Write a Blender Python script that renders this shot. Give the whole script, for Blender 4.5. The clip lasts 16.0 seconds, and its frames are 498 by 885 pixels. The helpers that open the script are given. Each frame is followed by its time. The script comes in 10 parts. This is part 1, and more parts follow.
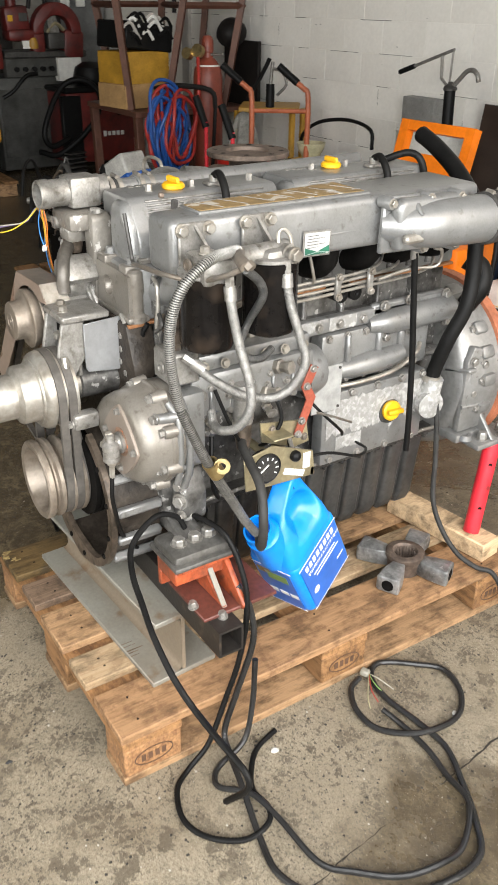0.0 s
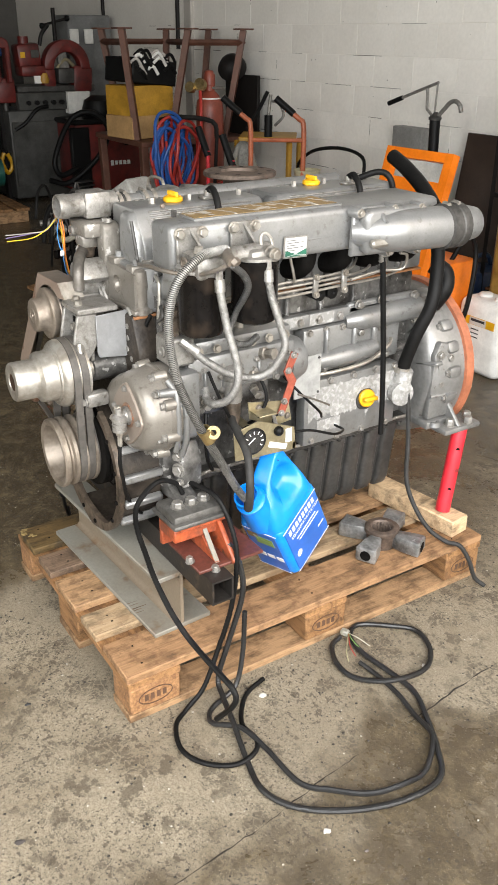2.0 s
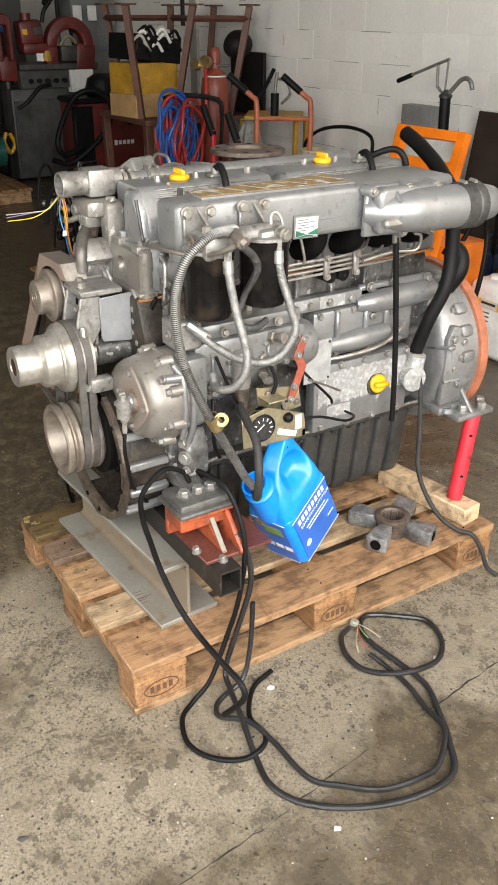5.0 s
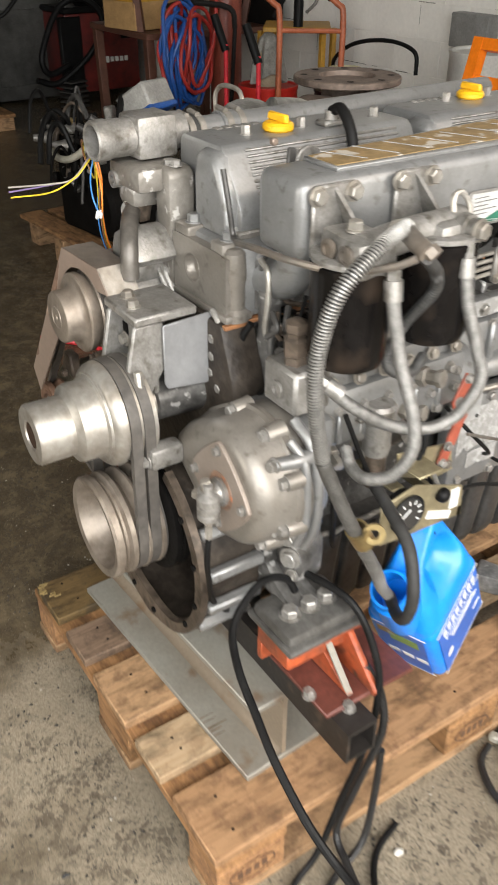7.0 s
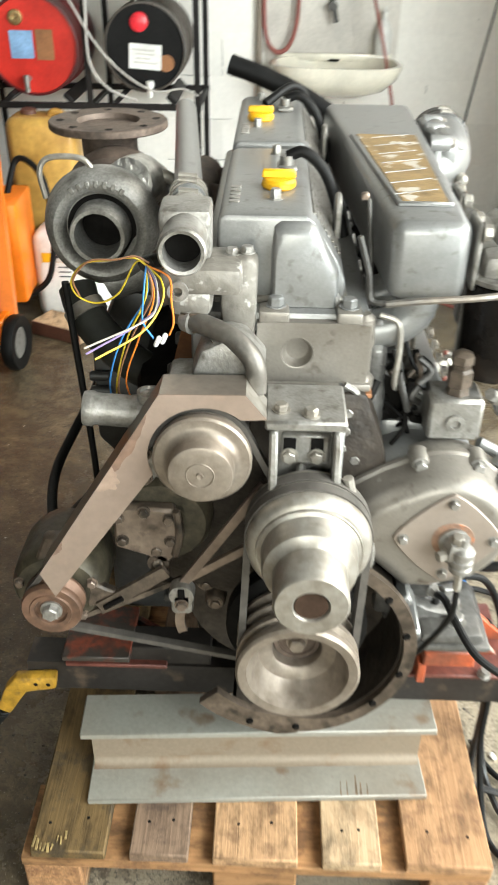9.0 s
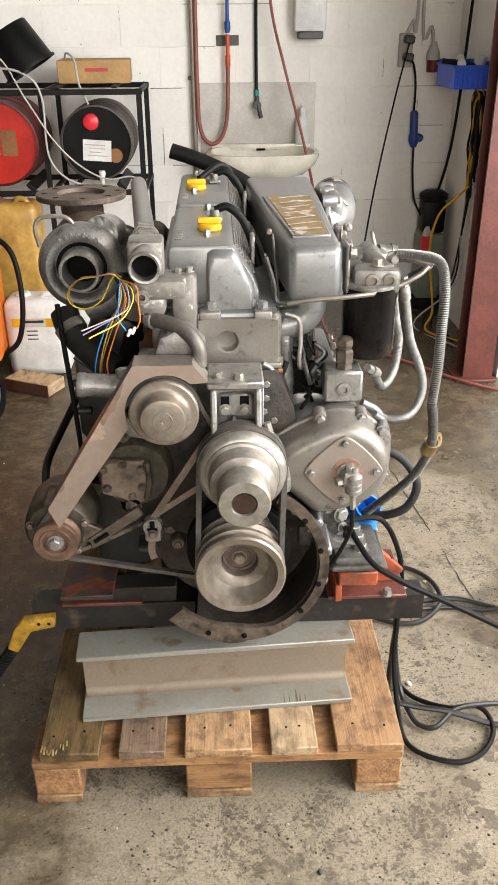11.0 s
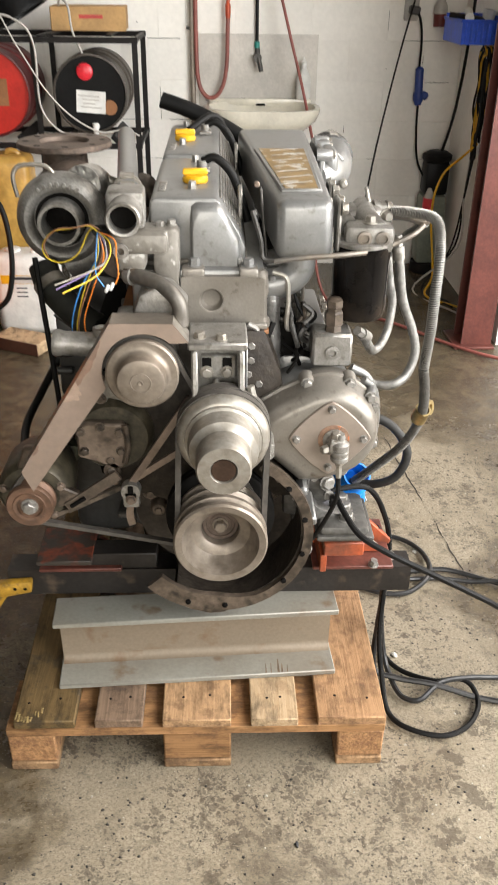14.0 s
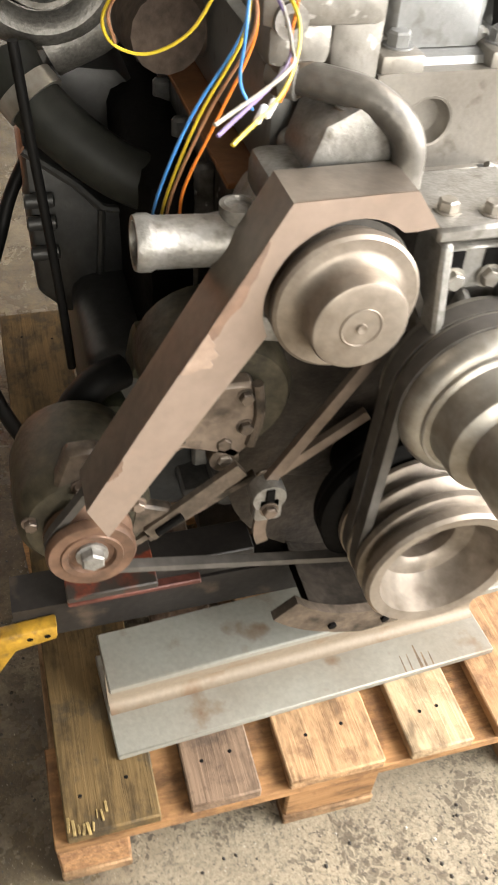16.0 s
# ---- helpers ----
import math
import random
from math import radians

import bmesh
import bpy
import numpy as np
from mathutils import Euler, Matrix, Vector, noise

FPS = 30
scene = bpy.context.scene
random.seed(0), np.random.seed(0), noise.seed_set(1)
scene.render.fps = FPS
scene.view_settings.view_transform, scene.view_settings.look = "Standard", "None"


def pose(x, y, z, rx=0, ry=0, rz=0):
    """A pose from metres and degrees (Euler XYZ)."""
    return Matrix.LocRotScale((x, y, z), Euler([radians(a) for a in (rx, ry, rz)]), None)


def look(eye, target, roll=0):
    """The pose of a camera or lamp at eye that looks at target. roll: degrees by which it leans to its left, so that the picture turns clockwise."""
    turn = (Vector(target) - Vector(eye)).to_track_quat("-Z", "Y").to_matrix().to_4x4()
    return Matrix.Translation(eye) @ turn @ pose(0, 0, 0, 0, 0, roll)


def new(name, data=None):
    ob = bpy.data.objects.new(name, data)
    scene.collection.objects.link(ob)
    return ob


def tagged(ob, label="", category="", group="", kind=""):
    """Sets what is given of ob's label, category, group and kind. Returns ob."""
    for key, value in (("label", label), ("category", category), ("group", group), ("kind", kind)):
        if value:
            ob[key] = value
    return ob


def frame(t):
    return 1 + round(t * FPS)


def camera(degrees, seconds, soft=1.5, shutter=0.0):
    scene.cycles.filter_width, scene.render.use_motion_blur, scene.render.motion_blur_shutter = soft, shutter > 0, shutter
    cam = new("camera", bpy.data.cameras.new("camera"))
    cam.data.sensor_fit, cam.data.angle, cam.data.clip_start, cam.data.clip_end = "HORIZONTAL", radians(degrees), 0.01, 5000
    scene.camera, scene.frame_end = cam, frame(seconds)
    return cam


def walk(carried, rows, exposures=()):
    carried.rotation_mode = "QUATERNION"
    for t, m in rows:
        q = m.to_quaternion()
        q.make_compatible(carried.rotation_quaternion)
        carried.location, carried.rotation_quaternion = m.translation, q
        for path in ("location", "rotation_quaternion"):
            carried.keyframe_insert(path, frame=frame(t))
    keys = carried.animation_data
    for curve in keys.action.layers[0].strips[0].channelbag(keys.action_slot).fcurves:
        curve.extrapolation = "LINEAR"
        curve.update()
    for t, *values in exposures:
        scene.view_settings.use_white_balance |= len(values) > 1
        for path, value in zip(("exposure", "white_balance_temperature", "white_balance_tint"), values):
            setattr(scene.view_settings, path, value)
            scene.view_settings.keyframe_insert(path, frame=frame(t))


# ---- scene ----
cam = camera(33.3, 16.0, soft=1.1, shutter=0.4)
PATH = [
    (0, (1.58, -0.465, 1.511), (0.104, 0.504, 0.572), 0.7),
    (0.5, (1.706, -0.425, 1.504), (0.174, 0.453, 0.565), -0.5),
    (1, (1.805, -0.424, 1.518), (0.25, 0.438, 0.602), -0.7),
    (1.5, (1.825, -0.514, 1.522), (0.281, 0.387, 0.625), -0.4),
    (2, (1.845, -0.592, 1.527), (0.336, 0.383, 0.647), 0.4),
    (2.5, (1.832, -0.615, 1.524), (0.339, 0.386, 0.647), 1.0),
    (3, (1.819, -0.615, 1.522), (0.322, 0.379, 0.645), 1.0),
    (3.5, (1.817, -0.614, 1.524), (0.319, 0.376, 0.643), 1.0),
    (3.7, (1.817, -0.611, 1.52), (0.318, 0.378, 0.641), 0.8),
    (5.8, (1.707, -0.453, 1.498), (0.206, 0.428, 0.513), 0.2),
    (6, (1.661, -0.413, 1.481), (0.148, 0.43, 0.481), 0.8),
    (6.5, (1.369, -0.403, 1.468), (-0.097, 0.49, 0.441), 1.2),
    (7, (1.07, -0.386, 1.435), (-0.336, 0.551, 0.365), 0.3),
    (7.5, (0.72, -0.378, 1.426), (-0.538, 0.698, 0.303), -0.2),
    (8, (0.351, -0.52, 1.427), (-0.518, 0.86, 0.269), 0.4),
    (8.5, (0.101, -0.613, 1.448), (-0.33, 0.96, 0.29), -1.0),
    (9, (0.0, -0.801, 1.489), (-0.041, 0.883, 0.411), 0.8),
    (9.5, (-0.089, -1.118, 1.519), (0.021, 0.625, 0.544), 0.5),
    (11.8, (0.066, -1.294, 1.537), (0.099, 0.489, 0.631), -0.2),
    (12, (0.065, -1.291, 1.534), (0.096, 0.489, 0.622), 0.1),
    (12.5, (0.064, -1.293, 1.535), (0.086, 0.485, 0.619), 0.1),
    (13, (0.065, -1.291, 1.533), (0.077, 0.486, 0.615), 0.1),
    (13.5, (0.065, -1.288, 1.534), (0.085, 0.487, 0.613), 0.0),
    (14, (0.054, -1.232, 1.508), (0.121, 0.508, 0.523), 0.8),
    (14.5, (-0.111, -1.05, 1.439), (0.096, 0.612, 0.346), 3.3),
    (15, (-0.253, -0.866, 1.39), (0.124, 0.677, 0.175), 4.9),
    (15.5, (-0.289, -0.633, 1.316), (0.128, 0.819, 0.005), 4.2),
    (16, (-0.323, -0.456, 1.291), (0.131, 0.912, -0.096), 4.3),
]
walk(cam, [(t, look(eye, target, roll)) for t, eye, target, roll in PATH], [(0, 0.05, 6450, 8), (3.7, 0.05, 6450, 9), (7.0, -0.1, 6550, 9), (7.5, 0.06, 6600, 7), (8.0, 0.5, 6850, 4), (8.5, 0.53, 6900, 4), (9.0, 0.7, 6300, 1), (9.5, 0.3, 6500, 6), (11.8, 0.25, 6550, 10), (13.5, 0.24, 6550, 9), (14.5, 0.36, 6700, 9), (15.0, 0.48, 6750, 9), (15.5, 0.54, 6800, 10), (16.0, 1.03, 6700, 9)])

# ---- world and light ----
WALL_Y, WALL_L, WALL_R, WALL_B, CEIL = 3.6, -10.5, 1.34, -5.2, 3.9
DOOR_A, DOOR_B, DOOR_H, GATE_A = -3.5, 2.35, 3.3, -1.6
world = bpy.data.worlds.new("sky")
scene.world = world
world.use_nodes = True
wn = world.node_tree.nodes
sky = wn.new("ShaderNodeTexSky")
sky.sky_type, sky.sun_disc = "NISHITA", False
sky.sun_elevation, sky.sun_rotation, sky.air_density, sky.dust_density = radians(38), radians(70), 1.0, 3.0
world.node_tree.links.new(sky.outputs[0], wn["Background"].inputs[0])
wn["Background"].inputs[1].default_value = 0.15
sun = new("sun", bpy.data.lights.new("sun", "SUN"))
sun.data.energy, sun.data.angle, sun.data.color = 0.8, radians(20), (1, 0.96, 0.9)
sun.matrix_world = look((6, -2, 6), (0, 0, 0))


def area_lamp(name, eye, target, w, h, power, colour=(1, 1, 1)):
    ob = new(name, bpy.data.lights.new(name, "AREA"))
    ob.data.shape, ob.data.size, ob.data.size_y = "RECTANGLE", w, h
    ob.data.energy, ob.data.color = power, colour
    ob.matrix_world = look(eye, target)
    return ob


area_lamp("gate_daylight_east", (WALL_R + 1.35, -0.6, 2.0), (-1.2, 1.5, 1.2), 4.6, 2.6, 335, (0.99, 0.98, 0.97))
# added lamp behind an assumed south gateway, brightens the north wall
area_lamp("added_daylight_south", (-0.1, WALL_B - 0.3, 2.1), (0.6, 3.4, 1.6), 2.5, 2.2, 130, (1.0, 0.94, 0.85))

# ---- materials ----
MATS = {}


def mat(name, col, rough=0.5, metal=0.0, var=0.25, scale=6.0, dark=None, fine=90.0, bump=0.15, spots=0.0, spot_col=None, spot_scale=30.0, soft=0.04, spec=0.5, coat=0.0, emit=None):
    """Procedural surface: base colour with broad stains, fine grain, optional worn spots and relief."""
    if name in MATS:
        return MATS[name]
    m = bpy.data.materials.new(name)
    m.use_nodes = True
    nt = m.node_tree
    n, l = nt.nodes, nt.links
    b = n["Principled BSDF"]
    tc = n.new("ShaderNodeTexCoord")
    oi = n.new("ShaderNodeObjectInfo")
    off = n.new("ShaderNodeVectorMath")
    off.operation = "ADD"
    l.new(tc.outputs["Object"], off.inputs[0])
    sc = n.new("ShaderNodeVectorMath")
    sc.operation = "SCALE"
    sc.inputs[0].default_value = (7.1, 3.3, 5.7)
    l.new(oi.outputs["Random"], sc.inputs["Scale"])
    l.new(sc.outputs[0], off.inputs[1])
    n1 = n.new("ShaderNodeTexNoise")
    n1.inputs["Scale"].default_value, n1.inputs["Detail"].default_value, n1.inputs["Roughness"].default_value = scale, 6, 0.65
    n2 = n.new("ShaderNodeTexNoise")
    n2.inputs["Scale"].default_value, n2.inputs["Detail"].default_value = fine, 4
    for q in (n1, n2):
        l.new(off.outputs[0], q.inputs["Vector"])
    r1 = n.new("ShaderNodeValToRGB")
    d = dark or tuple(c * (1 - var) * 0.8 for c in col)
    r1.color_ramp.elements[0].position, r1.color_ramp.elements[1].position = 0.32, 0.62
    r1.color_ramp.elements[0].color, r1.color_ramp.elements[1].color = (*d, 1), (*col, 1)
    l.new(n1.outputs[0], r1.inputs[0])
    r2 = n.new("ShaderNodeMapRange")
    r2.inputs[1].default_value, r2.inputs[2].default_value, r2.inputs[3].default_value, r2.inputs[4].default_value = 0.3, 0.7, 1 - var * 0.7, 1 + var * 0.35
    l.new(n2.outputs[0], r2.inputs[0])
    mul = n.new("ShaderNodeVectorMath")
    mul.operation = "SCALE"
    l.new(r1.outputs[0], mul.inputs[0])
    l.new(r2.outputs[0], mul.inputs["Scale"])
    out = mul.outputs[0]
    if spots:
        n3 = n.new("ShaderNodeTexNoise")
        n3.inputs["Scale"].default_value, n3.inputs["Detail"].default_value = spot_scale, 5
        l.new(off.outputs[0], n3.inputs["Vector"])
        r3 = n.new("ShaderNodeMapRange")
        r3.inputs[1].default_value, r3.inputs[2].default_value = 0.7 - soft / 2 - spots, 0.7 + soft / 2 - spots
        l.new(n3.outputs[0], r3.inputs[0])
        mx = n.new("ShaderNodeMix")
        mx.data_type = "RGBA"
        l.new(r3.outputs[0], mx.inputs[0])
        l.new(out, mx.inputs[6])
        mx.inputs[7].default_value = (*(spot_col or d), 1)
        out = mx.outputs[2]
    l.new(out, b.inputs["Base Color"])
    rr = n.new("ShaderNodeMapRange")
    rr.inputs[3].default_value, rr.inputs[4].default_value = max(0.03, rough - 0.07), min(1, rough + 0.07)
    l.new(n1.outputs[0], rr.inputs[0])
    l.new(rr.outputs[0], b.inputs["Roughness"])
    b.inputs["Metallic"].default_value = metal
    b.inputs["Specular IOR Level"].default_value = spec
    b.inputs["Coat Weight"].default_value = coat
    if bump:
        bp = n.new("ShaderNodeBump")
        bp.inputs["Strength"].default_value, bp.inputs["Distance"].default_value = bump, 0.004
        l.new(n2.outputs[0], bp.inputs["Height"])
        l.new(bp.outputs[0], b.inputs["Normal"])
    MATS[name] = m
    return m


# ---- mesh tools ----
def frame_of(axis):
    a = Vector(axis).normalized()
    u = a.cross(Vector((0, 0, 1)) if abs(a.z) < 0.9 else Vector((1, 0, 0))).normalized()
    return a, u, a.cross(u)


class Shape:
    """Collects vertices and faces of one mesh."""

    def __init__(self):
        self.v, self.f = [], []

    def add(self, verts, faces):
        k = len(self.v)
        self.v += [tuple(p) for p in verts]
        self.f += [tuple(i + k for i in q) for q in faces]
        return self

    def box(self, c, s, bevel=0.0, turn=None, seg=1):
        """Centre, full size, rounded edges, optional turn in degrees (x, y, z)."""
        bm = bmesh.new()
        bmesh.ops.create_cube(bm, size=1.0, matrix=Matrix.Diagonal((*s, 1)))
        if bevel:
            bmesh.ops.bevel(bm, geom=bm.edges[:], offset=min(bevel, min(s) * 0.45), segments=seg, affect="EDGES", profile=0.5)
        m = Matrix.Translation(c) @ (pose(0, 0, 0, *turn) if turn else Matrix())
        bm.verts.index_update()
        self.add([m @ v.co for v in bm.verts], [[v.index for v in f.verts] for f in bm.faces])
        bm.free()
        return self

    def span(self, lo, hi, bevel=0.0, seg=1):
        return self.box([(a + b) / 2 for a, b in zip(lo, hi)], [abs(b - a) for a, b in zip(lo, hi)], bevel, None, seg)

    def lathe(self, o, axis, prof, n=32, close=False, caps=True):
        """Turned shape: rows of (radius, distance along the axis from o)."""
        a, u, w = frame_of(axis)
        o = Vector(o)
        k, verts, faces = len(prof), [], []
        for i in range(n):
            t = 2 * math.pi * i / n
            d = u * math.cos(t) + w * math.sin(t)
            verts += [o + a * h + d * r for r, h in prof]
        for i in range(n):
            j = (i + 1) % n
            for q in range(k if close else k - 1):
                p = (q + 1) % k
                faces.append((i * k + q, j * k + q, j * k + p, i * k + p))
        if not close and caps and not (len(prof) == 2 and min(prof[0][0], prof[1][0]) < 1e-5):
            if prof[0][0] > 1e-5:
                faces.append(tuple(i * k for i in range(n))[::-1])
            if prof[-1][0] > 1e-5:
                faces.append(tuple(i * k + k - 1 for i in range(n)))
        return self.add(verts, faces)

    def cyl(self, p, q, r, r2=None, n=20, bevel=0.0):
        p, q = Vector(p), Vector(q)
        h = (q - p).length
        r2 = r if r2 is None else r2
        prof = [(r, 0), (r2, h)]
        if bevel:
            prof = [(r - bevel, 0), (r, bevel), (r2, h - bevel), (r2 - bevel, h)]
        return self.lathe(p, q - p, prof, n)

    def pipe(self, p, q, r, inner, n=24):
        p, q = Vector(p), Vector(q)
        h = (q - p).length
        return self.lathe(p, q - p, [(inner, 0), (r, 0), (r, h), (inner, h)], n, True)

    def tube(self, pts, r, n=10, steps=8, caps=True):
        """Round sweep along a smooth curve through the points; r may be a list."""
        pts = [Vector(p) for p in pts]
        rs = r if isinstance(r, (list, tuple)) else [r] * len(pts)
        path, rad = [], []
        if steps > 1 and len(pts) > 2:
            e = [pts[0] * 2 - pts[1], *pts, pts[-1] * 2 - pts[-2]]
            for i in range(1, len(e) - 2):
                a, b, c, d = e[i - 1], e[i], e[i + 1], e[i + 2]
                for s in range(steps):
                    t = s / steps
                    path.append(0.5 * (2 * b + (c - a) * t + (2 * a - 5 * b + 4 * c - d) * t * t + (3 * b - a - 3 * c + d) * t**3))
                    rad.append(rs[i - 1] + (rs[i] - rs[i - 1]) * t)
            path.append(pts[-1])
            rad.append(rs[-1])
        else:
            path, rad = pts, list(rs)
        _, u, w = frame_of(path[1] - path[0])
        verts, faces = [], []
        for i, p in enumerate(path):
            t = (path[min(i + 1, len(path) - 1)] - path[max(i - 1, 0)]).normalized()
            u = (u - t * u.dot(t)).normalized()
            w = t.cross(u)
            verts += [p + (u * math.cos(2 * math.pi * k / n) + w * math.sin(2 * math.pi * k / n)) * rad[i] for k in range(n)]
        for i in range(len(path) - 1):
            for k in range(n):
                j = (k + 1) % n
                faces.append((i * n + k, i * n + j, i * n + n + j, i * n + n + k))
        if caps:
            faces += [tuple(range(n))[::-1], tuple((len(path) - 1) * n + k for k in range(n))]
        return self.add(verts, faces)

    def prism(self, outline, o, u, w, depth, bevel=0.0, seg=1):
        """Flat outline of (a, b) laid at o + a*u + b*w, made depth thick along u x w."""
        u, w, o = Vector(u).normalized(), Vector(w).normalized(), Vector(o)
        n = u.cross(w) * depth
        bm = bmesh.new()
        lo = [bm.verts.new(o + u * a + w * b) for a, b in outline]
        hi = [bm.verts.new(o + u * a + w * b + n) for a, b in outline]
        k = len(lo)
        bm.faces.new(lo[::-1])
        bm.faces.new(hi)
        for i in range(k):
            bm.faces.new((lo[i], lo[(i + 1) % k], hi[(i + 1) % k], hi[i]))
        bmesh.ops.recalc_face_normals(bm, faces=bm.faces[:])
        if bevel:
            bmesh.ops.bevel(bm, geom=bm.edges[:], offset=bevel, segments=seg, affect="EDGES", profile=0.5)
        bm.verts.index_update()
        self.add([v.co[:] for v in bm.verts], [[v.index for v in f.verts] for f in bm.faces])
        bm.free()
        return self

    def band(self, outer, inner, o, u, w, depth):
        """Ring between two outlines of equal count."""
        u, w, o = Vector(u).normalized(), Vector(w).normalized(), Vector(o)
        n = u.cross(w) * depth
        k = len(outer)
        verts = [o + u * a + w * b + s for s in (Vector(), n) for q in (outer, inner) for a, b in q]
        faces = []
        for i in range(k):
            j = (i + 1) % k
            faces += [(i, j, k + j, k + i), (2 * k + i, 3 * k + i, 3 * k + j, 2 * k + j), (i, 2 * k + i, 2 * k + j, j), (k + i, k + j, 3 * k + j, 3 * k + i)]
        return self.add(verts, faces)

    def mesh(self, name, material, angle=38):
        me = bpy.data.meshes.new(name)
        me.from_pydata(self.v, [], self.f)
        bm = bmesh.new()
        bm.from_mesh(me)
        bmesh.ops.recalc_face_normals(bm, faces=bm.faces[:])
        bm.to_mesh(me)
        bm.free()
        me.shade_smooth()
        me.set_sharp_from_angle(angle=radians(angle))
        me.materials.append(material)
        return me


def part(name, shape, material, parent=None, label=""):
    ob = new(name, shape.mesh(name, material))
    if parent:
        ob.parent = parent
        ob.matrix_parent_inverse = parent.matrix_world.inverted()
    return tagged(ob, label)


def thing(name, base, label, category, group="", kind=""):
    ob = new(name)
    ob.empty_display_size = 0.1
    ob.matrix_world = Matrix.Translation(base)
    return tagged(ob, label, category, group, kind)


def solid(name, shape, material, label, category="", group="", kind=""):
    return tagged(new(name, shape.mesh(name, material)), label, category, group, kind)


def arc(cx, cy, r, a0, a1, n=12):
    return [(cx + r * math.cos(radians(a0 + (a1 - a0) * i / n)), cy + r * math.sin(radians(a0 + (a1 - a0) * i / n))) for i in range(n + 1)]


BOLTS = {}


def bolt(parent, p, axis, r=0.009, h=None, material=None, washer=True):
    """Hexagon head with a washer, on a shared mesh."""
    h = h or r * 1.1
    material = material or STEEL_BOLT
    key = (round(r, 4), round(h, 4), material.name, washer)
    if key not in BOLTS:
        s = Shape()
        if washer:
            s.lathe((0, 0, -0.001), (0, 0, 1), [(r * 1.3, 0), (r * 1.3, r * 0.25)], 14)
        s.lathe((0, 0, 0), (0, 0, 1), [(r, 0), (r, h * 0.85), (r * 0.82, h)], 6)
        BOLTS[key] = s.mesh("bolt", material)
    ob = new("bolt", BOLTS[key])
    ob.parent = parent
    ob.matrix_parent_inverse = parent.matrix_world.inverted()
    q = Vector((0, 0, 1)).rotation_difference(Vector(axis).normalized())
    ob.matrix_world = Matrix.LocRotScale(Vector(p), q @ Euler((0, 0, random.uniform(0, 1))).to_quaternion(), None)
    return ob


STEEL_BOLT = mat("bolt_steel", (0.5, 0.49, 0.46), 0.35, 0.9, 0.3, 60)

# ---- surfaces ----
PAINT = mat("silver_grey_engine_paint", (0.245, 0.245, 0.239), 0.34, 0.48, 0.1, 14, dark=(0.195, 0.194, 0.188), fine=240, bump=0.07, spots=0.02, spot_col=(0.13, 0.122, 0.11), spot_scale=55, soft=0.16)
# silver paint for the front, warm reflected light mixed into its colour
PAINT_WARM = mat("warm_lit_engine_paint", (0.228, 0.21, 0.184), 0.36, 0.42, 0.12, 9, dark=(0.17, 0.152, 0.128), fine=240, bump=0.08, spots=0.03, spot_col=(0.1, 0.084, 0.066), spot_scale=50, soft=0.16)
PAINT_WORN = mat("flaking_engine_paint", (0.215, 0.2, 0.176), 0.45, 0.3, 0.25, 14, dark=(0.12, 0.108, 0.09), spots=0.07, spot_col=(0.42, 0.405, 0.375), spot_scale=44, soft=0.06, bump=0.3)
PEEL = mat("peeled_cover_paint", (0.43, 0.425, 0.41), 0.55, 0.1, 0.25, 60, bump=0.45, spots=0.2, spot_col=(0.25, 0.245, 0.23), spot_scale=70, soft=0.12)
BLOCK = mat("oily_grey_block_paint", (0.16, 0.155, 0.146), 0.38, 0.4, 0.4, 16, dark=(0.025, 0.022, 0.019), bump=0.22, spots=0.05, spot_col=(0.36, 0.35, 0.33), spot_scale=48)
GUARD = mat("rubbed_guard_sheet", (0.262, 0.2, 0.16), 0.4, 0.3, 0.1, 7, dark=(0.215, 0.163, 0.128), bump=0.05, spots=0.03, spot_col=(0.3, 0.215, 0.165), spot_scale=11, soft=0.12)
CASTING = mat("cast_aluminium", (0.305, 0.293, 0.272), 0.39, 0.5, 0.22, 30, dark=(0.19, 0.179, 0.159), fine=260, bump=0.18, spots=0.055, spot_col=(0.1, 0.088, 0.07), spot_scale=55, soft=0.2)
DIRTY = mat("oily_cast_aluminium", (0.135, 0.103, 0.077), 0.44, 0.3, 0.4, 24, dark=(0.04, 0.031, 0.023), bump=0.25, spots=0.07, spot_col=(0.02, 0.016, 0.012), spot_scale=34, soft=0.16)
GREY_IRON = mat("dull_grey_iron", (0.085, 0.081, 0.075), 0.5, 0.45, 0.45, 10, bump=0.25)
SUMP_GREY = mat("dark_grey_sump_paint", (0.085, 0.083, 0.079), 0.34, 0.5, 0.3, 14, bump=0.1)
MACHINED = mat("machined_steel", (0.37, 0.35, 0.312), 0.38, 0.62, 0.2, 30, dark=(0.25, 0.225, 0.19), bump=0.06, spots=0.05, spot_col=(0.17, 0.145, 0.115), spot_scale=24, soft=0.25)
PULLEY = mat("worn_pulley_steel", (0.25, 0.213, 0.174), 0.42, 0.5, 0.16, 40, dark=(0.17, 0.138, 0.107), bump=0.08, spots=0.015, spot_col=(0.1, 0.08, 0.06), spot_scale=30, soft=0.25)
BROWN_STEEL = mat("brownish_grey_steel", (0.25, 0.195, 0.155), 0.42, 0.6, 0.25, 10, bump=0.08)
# black metal parts; also stands in for shade in holes and gaps
DARK = mat("black_metal_and_gap_shade", (0.008, 0.0073, 0.0066), 0.7, 0, 0.4, 12, bump=0.25, spec=0.06)
RUBBER = mat("black_rubber", (0.008, 0.0078, 0.0075), 0.5, 0, 0.3, 20, bump=0.1, spec=0.16)
RUBBER_GREY = mat("greyish_rubber_hose", (0.035, 0.034, 0.032), 0.6, 0, 0.3, 20, bump=0.1, spec=0.3)
